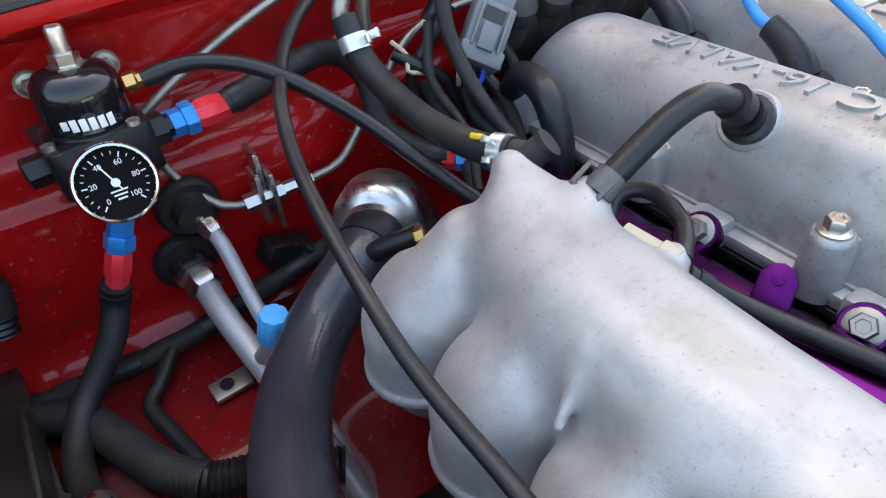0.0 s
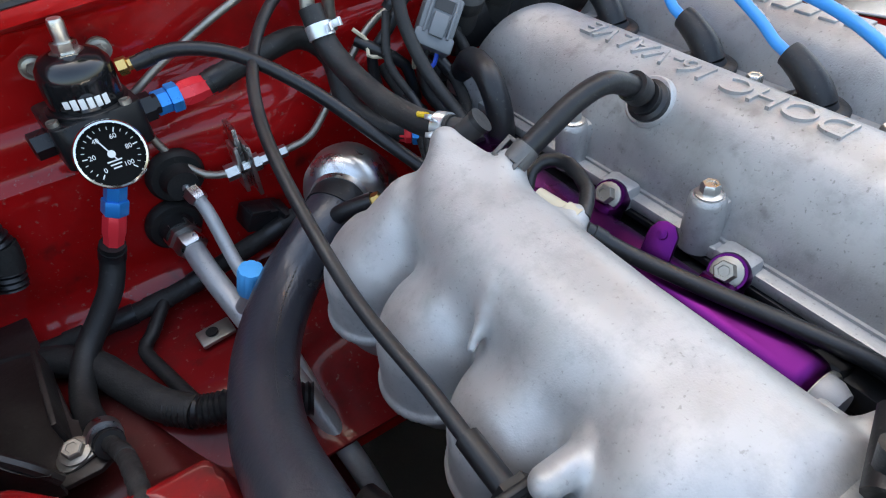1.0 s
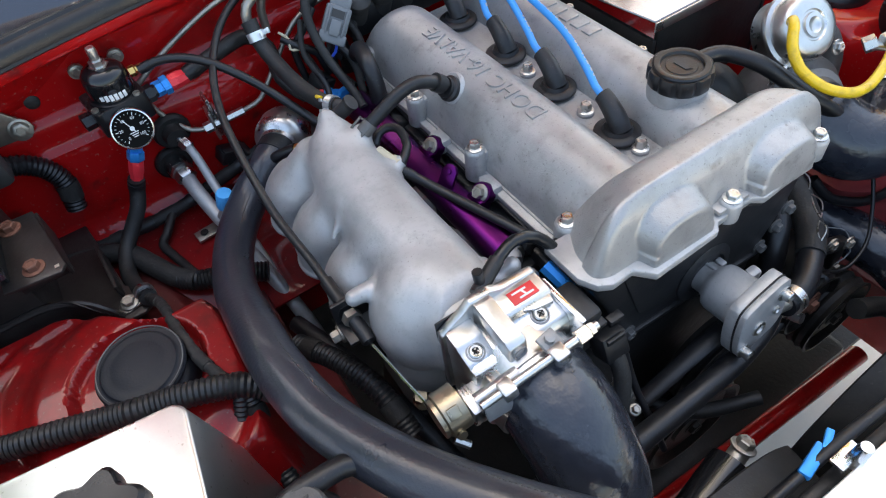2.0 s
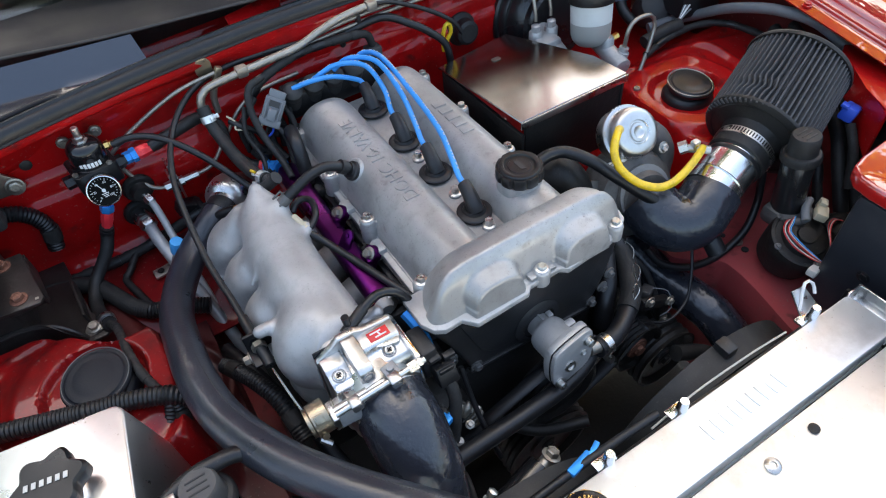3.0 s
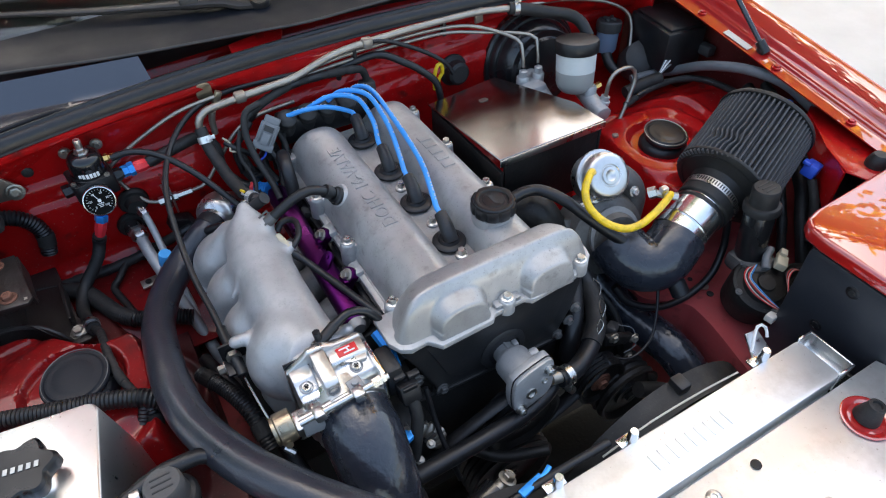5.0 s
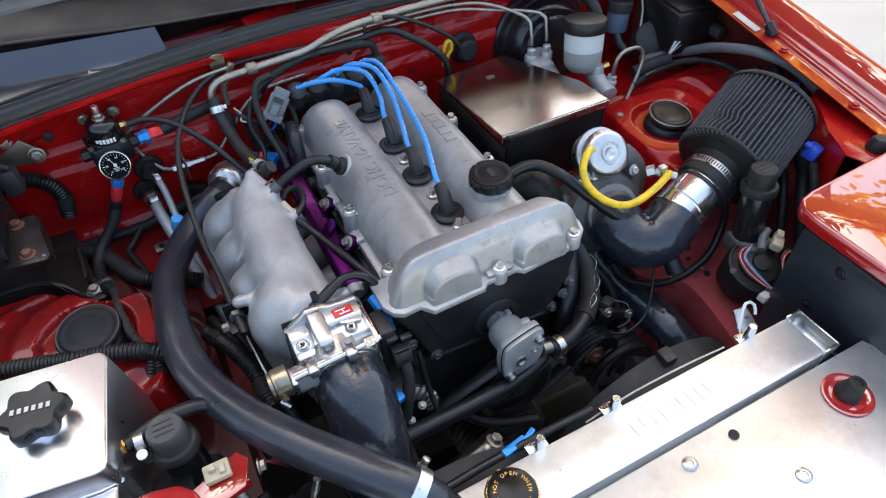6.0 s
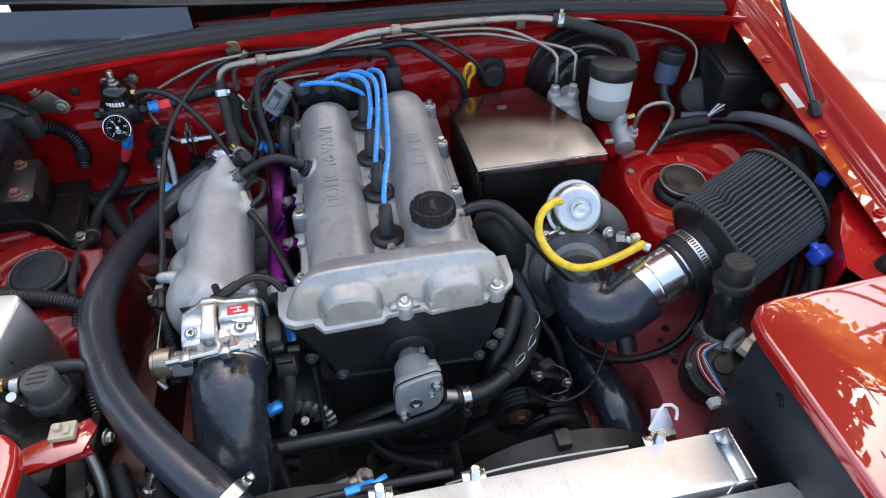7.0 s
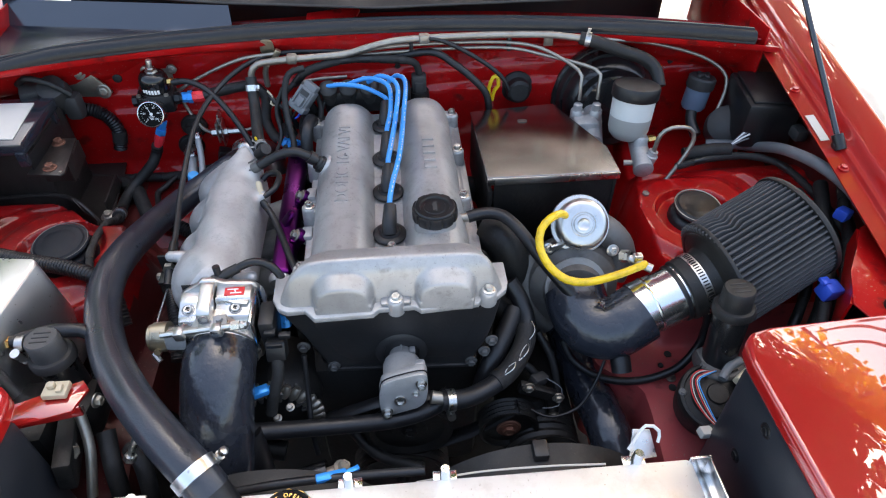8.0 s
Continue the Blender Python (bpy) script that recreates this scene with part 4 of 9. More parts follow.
def build_oil_cap():
    at = (0.0645, -0.0035, 0.867)
    t = thing("oil_cap", at, "black ribbed plastic oil filler cap on the cam cover", "cap")
    wave = lambda a: 1 - 0.075 * max(0.0, math.cos(10 * a)) ** 3
    part("cap", lathe([(0.0250, 0), (0.0285, 0.0025), (0.0300, 0.0045), (0.0300, 0.0150), (0.0288, 0.0180)], at, (0, 0, 1), 120, wave=wave), PLASTIC, t)
    part("crown", lathe([(0.0262, 0.014), (0.0262, 0.0190), (0.0250, 0.0205), (0.0225, 0.0208), (0.0198, 0.0202), (0.0186, 0.0178), (0.0150, 0.0175), (0.0140, 0.0186), (0, 0.0188)], at, (0, 0, 1), 48), PLASTIC, t)
    part("neck", lathe([(0.0285, -0.012), (0.0275, -0.001), (0.0270, 0.0012), (0, 0.0012)], at, (0, 0, 1), 32), CAST, t)
    part("emblem", prism([(-0.010, -0.003), (0.010, -0.003), (0.007, 0.003), (-0.007, 0.003)], 0.0006, pose(at[0], at[1], at[2] + 0.0188, 0, 0, 90), 0), PLASTIC_DUST, t)


build_oil_cap()

BOOT_Y = (0.279, 0.184, 0.100, 0.008)


def build_ignition():
    first = thing("spark_plug_boot", (0.003, BOOT_Y[0], 0.830), "black rubber spark plug boot in the cam cover valley", "boot", "spark plug boots")
    y = BOOT_Y[0]
    part("seal_disc", lathe([(0.0205, 0), (0.0225, 0.0015), (0.0225, 0.0045), (0.0205, 0.0062), (0.0150, 0.0070), (0.0130, 0.0105), (0, 0.0105)], (0.004, y, 0.8303), (0, 0, 1), 32), RUBBER, first)
    part("elbow", tube([(0.004, y - 0.004, 0.838), (0.004, y + 0.001, 0.846), (0.005, y + 0.010, 0.853), (0.006, y + 0.021, 0.859), (0.0062, y + 0.026, 0.861)], lambda s: 0.0108 - 0.0024 * s, 16, 0.003), RUBBER, first)
    part("grip_rib", box((0.004, y + 0.004, 0.8525), (0.0035, 0.020, 0.012), 0.0015, (32, 0, 0)), RUBBER, first)
    for yy in BOOT_Y[1:]:
        copy_thing(first, Matrix.Translation((0.003, yy, 0.830)))
    c = thing("ignition_coil", (-0.03, 0.36, 0.83), "black ignition coil pack with four rubber towers", "coil")
    part("block", box((-0.025, 0.372, 0.838), (0.15, 0.045, 0.04), 0.006), PLASTIC, c)
    for x in (-0.090, -0.056, -0.022, 0.012):
        part("tower", lathe([(0.0135, -0.050), (0.0145, -0.030), (0.0135, -0.004), (0.0150, -0.002), (0.0155, 0.010), (0.011, 0.016), (0.006, 0.018), (0, 0.018)], (x, 0.350, 0.862), (0.0, -0.55, 1), 20), PLASTIC_DUST, c)
    starts = [(-0.090, 0.342, 0.876), (-0.056, 0.342, 0.878), (-0.022, 0.342, 0.880), (0.012, 0.342, 0.878)]
    mids = [[(-0.062, 0.330, 0.884), (-0.028, 0.325, 0.880)],
            [(-0.020, 0.332, 0.893), (0.012, 0.300, 0.895), (0.014, 0.250, 0.882)],
            [(0.000, 0.330, 0.897), (0.026, 0.290, 0.902), (0.022, 0.215, 0.894), (0.012, 0.160, 0.876)],
            [(0.026, 0.338, 0.892), (0.040, 0.305, 0.898), (0.034, 0.215, 0.896), (0.024, 0.120, 0.888), (0.012, 0.068, 0.876)]]
    for s, m, y in zip(starts, mids, BOOT_Y):
        w = tube([s, *m, (0.0065, y + 0.036, 0.8645), (0.006, y + 0.022, 0.8595)], 0.0038, 10, 0.006)
        lead = thing("ignition_lead", (0.004, y + 0.02, 0.864), "bright blue silicone ignition lead with white print", "lead", "ignition leads")
        part("wire", w, BLUE_WIRE, lead)
        line = spline([V(*s), *[V(*q) for q in m], V(0.0065, y + 0.036, 0.8645)], 0.0055)
        rng = random.Random(int(y * 1000))
        dash = None
        for a, b in zip(line[2:-2], line[3:-1]):
            if rng.random() < 0.6:
                side = (b - a).cross(V(0, 0, 1)).normalized()
                up = side.cross(b - a).normalized()
                o = (up * 0.86 - side * 0.5).normalized() * 0.0037
                q = tube([a + o, a.lerp(b, 0.35 + 0.4 * rng.random()) + o], 0.0007, 5, 0.003)
                dash = join(dash, q) if dash else q
        tagged(part("print", dash, LABEL, lead), "white print", "", "", "stuff")


build_ignition()


LOBES = (0.202, 0.130, 0.056)


def plenum_field(x, y, z):
    # long chest: flat crown, straight flank towards the engine, rounded tail
    tail = np.clip((y - 0.10) / 0.12, 0, 1)
    cx = -0.2225 + 0.006 * np.clip((0.05 - y) / 0.12, 0, 1) + 0.012 * tail ** 2
    top = 0.842 + 0.012 * np.clip((y + 0.06) / 0.25, 0, 1) - 0.010 * np.clip((y - 0.17) / 0.05, 0, 1) ** 2
    r = 0.033
    hx = 0.0395 - 0.014 * tail ** 2
    qx = np.abs(x - cx) - hx + r + 0.10 * np.maximum(0, z - 0.80) * 0.5
    qy = np.abs(y - 0.070) - 0.142 + r
    # round the two rear corners in plan
    rr = 0.040
    ux, uy = qx - r + rr, y - 0.070 - 0.142 + rr
    plan = np.where((ux > 0) & (uy > 0), np.sqrt(np.maximum(ux, 0) ** 2 + np.maximum(uy, 0) ** 2) - rr, np.maximum(qx, qy) - r)
    qz = np.maximum(z - top, 0.745 - z) + r
    p = plan + r
    f = np.sqrt(np.maximum(p, 0) ** 2 + np.maximum(qz, 0) ** 2) + np.minimum(np.maximum(p, qz), 0) - r
    lobes = None
    for yc in LOBES:
        # upright drum with a rounded crown, bridged to the chest by a sloping back
        wall = np.sqrt((x + 0.2675) ** 2 + (y - yc - 0.001) ** 2) - (0.0335 + 0.03 * np.maximum(0, 0.79 - z))
        drum = -blend(-wall, -(z - 0.8040 + 0.42 * np.maximum(0, -0.262 - x)), 0.019)
        back = rod_field(x, y, z, (-0.236, yc - 0.010, 0.809), (-0.262, yc - 0.004, 0.782), 0.0265, 0.0300)
        lobe = np.maximum(blend(drum, back, 0.008), 0.742 - z)
        lobes = lobe if lobes is None else blend(lobes, lobe, 0.0035)
        lip = np.maximum(np.sqrt((x + 0.2675) ** 2 + (y - yc - 0.001) ** 2) - 0.0372, np.abs(z - 0.7425) - 0.0034)
        lobes = np.minimum(lobes, lip)
    f = blend(f, lobes, 0.010)
    e = np.sqrt(((x + 0.243) / 0.0465) ** 2 + ((y + 0.020) / 0.048) ** 2 + ((z - 0.782) / 0.058) ** 2)
    f = blend(f, (e - 1) * 0.046, 0.014)
    f = blend(f, rod_field(x, y, z, (-0.215, 0.172, 0.832), (-0.212, 0.194, 0.852), 0.018, 0.0085), 0.016)
    f = blend(f, rod_field(x, y, z, (-0.212, 0.150, 0.832), (-0.193, 0.156, 0.846), 0.015, 0.0095), 0.012)
    f = blend(f, rod_field(x, y, z, (-0.205, 0.108, 0.815), (-0.180, 0.115, 0.826), 0.013, 0.0085), 0.010)
    f = blend(f, rod_field(x, y, z, (-0.245, 0.010, 0.810), (-0.290, 0.007, 0.816), 0.009, 0.0075), 0.006)
    f = blend(f, rod_field(x, y, z, (-0.250, 0.093, 0.832), (-0.271, 0.086, 0.808), 0.004, 0.0025), 0.006)
    f = blend(f, rod_field(x, y, z, (-0.195, -0.050, 0.815), (-0.172, -0.058, 0.832), 0.012, 0.008), 0.008)
    return f


def build_manifold():
    t = thing("intake_manifold", (-0.23, 0.06, 0.72), "satin cast aluminium intake plenum with four bulging runners", "manifold")
    part("plenum", skin_of(plenum_field, (-0.325, -0.080, 0.728), (-0.155, 0.260, 0.875), 0.0020), CAST, t, sharp=60)
    for yc in LOBES:
        pts = [(-0.270, yc + 0.004, 0.748), (-0.266, yc + 0.008, 0.722), (-0.245, yc + 0.012, 0.700), (-0.20, yc + 0.012, 0.698), (-0.13, yc + 0.012, 0.725)]
        part("runner", tube(pts, lambda s: 0.0275, 22, 0.007), CAST, t)
    part("runner", lathe([(0.010, -0.085), (0.026, -0.078), (0.038, -0.058), (0.042, -0.030), (0.040, 0.0), (0, 0.0)], (-0.243, -0.020, 0.765), (0, 0, 1), 36), CAST, t)
    part("throat", prism(rounded(0.076, 0.091, 0.018), 0.040, Matrix(((1, 0, 0, -0.2150), (0, 0, 1, -0.0722), (0, -1, 0, 0.7878), (0, 0, 0, 1))), 0.002), CAST, t)
    part("flange", prism(rounded(0.098, 0.092, 0.015), 0.008, Matrix(((1, 0, 0, -0.206), (0, 0, 1, -0.076), (0, -1, 0, 0.788), (0, 0, 0, 1))), 0.0015), CAST, t)
    return t


build_manifold()


def build_throttle():
    t = thing("throttle_assembly", (-0.208, -0.10, 0.75), "machined aluminium throttle body with linkage and a red badge", "throttle body")
    across = lambda x0: Matrix(((0, 0, 1, x0), (1, 0, 0, 0), (0, 1, 0, 0), (0, 0, 0, 1)))
    lying = lambda y0: Matrix(((1, 0, 0, 0), (0, 0, -1, y0), (0, 1, 0, 0), (0, 0, 0, 1)))
    # flange against the plenum, with cast ears
    part("mount_flange", prism([(-0.252, 0.748), (-0.164, 0.748), (-0.160, 0.754), (-0.160, 0.834), (-0.166, 0.8425), (-0.198, 0.8455), (-0.209, 0.8510), (-0.227, 0.8510), (-0.233, 0.8440), (-0.247, 0.8355), (-0.2555, 0.830), (-0.2555, 0.754)], 0.0085, lying(-0.0715), 0.002), MACHINED, t)
    part("gasket", box((-0.208, -0.0702, 0.792), (0.094, 0.0016, 0.090), 0.0003), RUBBER, t, "thin black gasket")
    part("housing", box((-0.2085, -0.100, 0.787), (0.090, 0.042, 0.078), 0.005), MACHINED, t)
    # three raised blocks on top: side pad, air passage ridge, badge pad with its step
    part("side_pad", prism([(-0.0795, 0.820), (-0.0795, 0.8350), (-0.0950, 0.8330), (-0.1000, 0.8300), (-0.1120, 0.8270), (-0.1180, 0.8180), (-0.1180, 0.8050), (-0.0795, 0.8050)], 0.0245, across(-0.2530), 0.0022), MACHINED, t)
    part("passage_ridge", prism([(-0.0790, 0.800), (-0.0790, 0.8490), (-0.0830, 0.8505), (-0.1200, 0.8462), (-0.1265, 0.8430), (-0.1280, 0.8250), (-0.1220, 0.8100)], 0.0165, across(-0.2260), 0.0024, 2), MACHINED, t)
    part("passage_port", lathe([(0.0062, -0.004), (0.0062, 0.0006), (0.0046, 0.0006), (0.0042, -0.003), (0, -0.003)], (-0.2178, -0.1285, 0.8352), (0, -1, 0.08), 24), CAST_DARK, t)
    part("badge_pad", prism([(-0.0795, 0.820), (-0.0795, 0.8425), (-0.0985, 0.8408), (-0.1010, 0.8385), (-0.1030, 0.8330), (-0.1190, 0.8302), (-0.1240, 0.8240), (-0.1240, 0.8050), (-0.0795, 0.8050)], 0.0425, across(-0.2085), 0.0018), MACHINED, t)
    part("web", prism([(-0.2080, -0.1005), (-0.1960, -0.1008), (-0.1860, -0.1062), (-0.1700, -0.1085), (-0.1680, -0.1030), (-0.1680, -0.0960), (-0.2080, -0.0960)], 0.0042, Matrix.Translation((0, 0, 0.8335)), 0.0012), MACHINED, t)
    part("side_plate", box((-0.1635, -0.111, 0.812), (0.0055, 0.052, 0.050), 0.0022), POLISHED, t, "bright machined side plate")
    part("lower_lug", box((-0.2580, -0.126, 0.801), (0.020, 0.026, 0.022), 0.003), MACHINED, t)
    part("front_web", box((-0.2440, -0.130, 0.8130), (0.014, 0.020, 0.024), 0.004, (0, 18, 0)), MACHINED, t)
    part("bore", lathe([(0.0455, -0.010), (0.0455, 0.013), (0.0475, 0.015), (0.0475, 0.019), (0.0445, 0.020), (0.0430, 0.032), (0, 0.032)], (-0.2075, -0.116, 0.787), (0, -1, -0.10), 48), MACHINED, t)
    for x, y, z in ((-0.2415, -0.1045, 0.8288), (-0.1840, -0.1095, 0.8325)):
        part("screw_recess", lathe([(0.0078, -0.003), (0.0078, 0.0006), (0.0066, 0.0010), (0.0060, -0.0005), (0, -0.0005)], (x, y, z), (0, -0.22, 1), 28), CAST_DARK, t)
        part("screw", lathe([(0.0056, -0.003), (0.0056, 0.0022), (0.0046, 0.0030), (0.0030, 0.0028), (0.0026, 0.0012), (0, 0.0012)], (x, y, z), (0, -0.22, 1), 24), ZINC, t)
        part("screw_slot", moved(join(box((0, 0, 0.0030), (0.0062, 0.0013, 0.0004), 0), box((0, 0, 0.0030), (0.0013, 0.0062, 0.0004), 0)), frame_of((x, y, z), (0, -0.22, 1)) @ Matrix.Rotation(0.5, 4, "Z")), GRIME, t)
    bm = Matrix.Translation((-0.1860, -0.0905, 0.8420)) @ Matrix.Rotation(radians(5), 4, "X")
    part("badge", moved(box((0, 0, 0), (0.0235, 0.0120, 0.0010), 0.0002), bm), STICKER, t, "red badge")
    part("badge_stroke", moved(join(box((-0.002, 0.0028, 0.0007), (0.013, 0.0016, 0.0004), 0), box((0.002, -0.0028, 0.0007), (0.013, 0.0016, 0.0004), 0), box((0.001, 0, 0.0007), (0.0016, 0.0042, 0.0004), 0, (0, 0, 20))), bm), WHITE, t)
    # throttle shaft stop rod over the bore
    part("shaft", tube([(-0.2640, -0.1440, 0.8310), (-0.1620, -0.1475, 0.8455)], 0.0034, 12, 0.03), ZINC, t)
    for x, y, z, w in ((-0.1975, -0.1480, 0.8395, 0.013), (-0.2420, -0.1450, 0.8330, 0.012)):
        part("shaft_block", box((x, y, z), (w, 0.014, 0.013), 0.0025, (0, -8, 0)), MACHINED, t)
    part("shaft_nut", join(lathe([(0.0058, -0.005), (0.0058, 0.005), (0, 0.005)], (-0.1755, -0.1470, 0.8436), (1, -0.03, 0.14), 6), lathe([(0.0048, 0.006), (0.0048, 0.010), (0, 0.010)], (-0.1755, -0.1470, 0.8436), (1, -0.03, 0.14), 6)), ZINC, t)
    part("stop_tab", join(box((-0.1960, -0.137, 0.8395), (0.016, 0.018, 0.004), 0.001, (14, 0, 8)), lathe([(0.0042, -0.004), (0.0042, 0.009), (0, 0.0095)], (-0.1965, -0.1345, 0.8385), (0, -0.2, 1), 8)), CAST_DARK, t)
    part("lever", prism([(-0.012, -0.010), (0.010, -0.012), (0.012, 0.004), (0.0, 0.013), (-0.012, 0.008)], 0.0035, Matrix.Translation((-0.2500, -0.1430, 0.8190)) @ Matrix.Rotation(radians(74), 4, "X"), 0.001), CAST_DARK, t)
    part("barrel", tube([(-0.2620, -0.1330, 0.8180), (-0.2250, -0.1350, 0.8240)], 0.0060, 16, 0.02), MACHINED, t)
    part("spring", ribbed([(-0.2690, -0.1190, 0.8010), (-0.2570, -0.1190, 0.8020)], 0.0115, 0.0026, 0.20, 18), ZINC, t)
    part("spool", lathe([(0.012, 0.0), (0.0185, 0.0015), (0.0185, 0.0190), (0.0165, 0.0205), (0.0165, 0.0240), (0.007, 0.0250), (0, 0.0250)], (-0.2665, -0.1180, 0.7990), (-1, 0, -0.05), 32), GOLD_ZINC, t, "dull gold throttle spool")
    part("spool_slot", join(box((-0.2790, -0.1280, 0.8125), (0.010, 0.010, 0.004), 0.001, (40, 0, 0)), lathe([(0.0040, 0.0), (0.0040, 0.007), (0, 0.007)], (-0.2800, -0.1330, 0.7930), (0, -1, 0.3), 12)), GOLD_ZINC, t)
    part("set_screw", tube([(-0.2860, -0.1360, 0.790), (-0.2780, -0.1440, 0.784)], 0.0036, 8, 0.01), ZINC, t)
    s = part("position_sensor", join(box((-0.1485, -0.112, 0.800), (0.020, 0.040, 0.050), 0.005), box((-0.1450, -0.122, 0.811), (0.014, 0.030, 0.006), 0.002)), PLASTIC, t, "black plastic position sensor")
    part("screw", lathe([(0.0032, -0.002), (0.0032, 0.0012), (0, 0.0014)], (-0.1425, -0.1190, 0.8142), (0.1, -0.2, 1), 14), LABEL, s)
    part("connector", join(box((-0.1390, -0.1410, 0.790), (0.024, 0.022, 0.026), 0.003, (-25, 0, 0)), box((-0.1390, -0.1480, 0.803), (0.018, 0.003, 0.006), 0.001), box((-0.128, -0.134, 0.806), (0.014, 0.008, 0.006), 0.001)), PLASTIC, s)
    part("lead", tube([(-0.1390, -0.1500, 0.782), (-0.1400, -0.1620, 0.764), (-0.1500, -0.1740, 0.735), (-0.1560, -0.178, 0.71)], 0.0075, 10), TAPE, s)
    part("bare_wire", tube([(-0.1380, -0.1520, 0.788), (-0.1370, -0.1590, 0.779), (-0.1395, -0.1640, 0.771)], 0.0011, 6, 0.004), LABEL, s)


build_throttle()


def build_intake_elbow():
    pts = [(-0.206, -0.146, 0.787), (-0.206, -0.168, 0.782), (-0.208, -0.199, 0.758), (-0.212, -0.219, 0.715), (-0.218, -0.229, 0.66), (-0.224, -0.233, 0.58)]
    t = thing("intake_elbow", (-0.21, -0.21, 0.60), "dark silicone intake elbow clamped to the throttle body", "hose")
    part("hose", tube(pts, lambda s: 0.0425 - 0.001 * s + 0.0005 * math.sin(23 * s) * math.sin(9 * s), 36, 0.006), SILICONE, t)
    part("cuff", tube([(-0.206, -0.136, 0.788), (-0.206, -0.147, 0.786)], 0.0434, 36, 0.004), SILICONE, t)


build_intake_elbow()


def build_coolant_hose():
    pts = [(-0.243, 0.304, 0.766), (-0.252, 0.294, 0.766), (-0.271, 0.281, 0.761), (-0.289, 0.274, 0.752), (-0.308, 0.265, 0.743), (-0.327, 0.246, 0.739), (-0.344, 0.221, 0.739), (-0.359, 0.186, 0.744), (-0.371, 0.133, 0.757), (-0.372, 0.060, 0.784), (-0.370, -0.010, 0.801), (-0.358, -0.075, 0.805),
           (-0.326, -0.150, 0.815), (-0.286, -0.212, 0.822), (-0.245, -0.262, 0.822), (-0.215, -0.293, 0.816), (-0.198, -0.309, 0.807), (-0.186, -0.321, 0.794)]
    t = thing("coolant_hose", (-0.36, 0.0, 0.78), "thick black ribbed rubber coolant hose curving round the manifold", "hose")
    part("hose", tube(pts, 0.0214, 28, 0.006), COOLANT_RUBBER, t)
    line = spline([V(*p) for p in pts], 0.004)
    # raised weave dashes, coloured paler to stand for their glints
    for side in (-0.55,):
        bits = None
        for a, b in zip(line[6:-6:1], line[7:-5:1]):
            across = (b - a).cross(V(0, 0, 1)).normalized()
            o = (V(0, 0, 1) * math.cos(side) + across * math.sin(side)) * 0.0212
            q = tube([a + o, a.lerp(b, 0.62) + o], 0.0008, 5, 0.003)
            bits = join(bits, q) if bits else q
        tagged(part("braid_mark", bits, PLASTIC_DUST, t), "woven line with its glints painted pale", "", "", "stuff")
    band, screw = worm_clamp((-0.199, -0.308, 0.808), (0.62, -0.62, -0.42), 0.0232, 0.013, 330)
    c = part("clamp", band, BRUSHED, t, "bright steel worm clamp")
    part("screw", screw, ZINC, c)
    part("cuff", tube([(-0.2485, 0.298, 0.766), (-0.252, 0.294, 0.766), (-0.2605, 0.2873, 0.7645)], 0.0223, 28, 0.006), RUBBER, t, "thick moulded hose cuff")
    n = thing("thermostat_housing", (-0.215, 0.330, 0.745), "bright domed aluminium coolant neck at the back of the engine", "housing")
    part("dome", lathe([(0.020, -0.046), (0.029, -0.040), (0.0325, -0.030), (0.0330, -0.012), (0.0315, -0.006), (0.0265, -0.001), (0.0235, 0.001), (0.0225, 0.006), (0, 0.006)], (-0.2480, 0.2985, 0.766), (-0.62, -0.77, 0.10), 40), MACHINED, n)
    part("elbow", tube([(-0.2235, 0.329, 0.763), (-0.212, 0.336, 0.755), (-0.203, 0.336, 0.738), (-0.200, 0.332, 0.715)], 0.0215, 28, 0.006), MACHINED, n)
    part("spout", tube([(-0.267, 0.275, 0.769), (-0.260, 0.2665, 0.7775), (-0.250, 0.259, 0.7830), (-0.2405, 0.2520, 0.7875)], 0.0068, 14, 0.005), RUBBER, n, "short black spout hose")
    part("plug", lathe([(0.0055, 0), (0.0055, 0.007), (0.004, 0.008), (0, 0.008)], (-0.2415, 0.2527, 0.7870), (0.75, -0.5, 0.35), 6), BRASS, n)


build_coolant_hose()


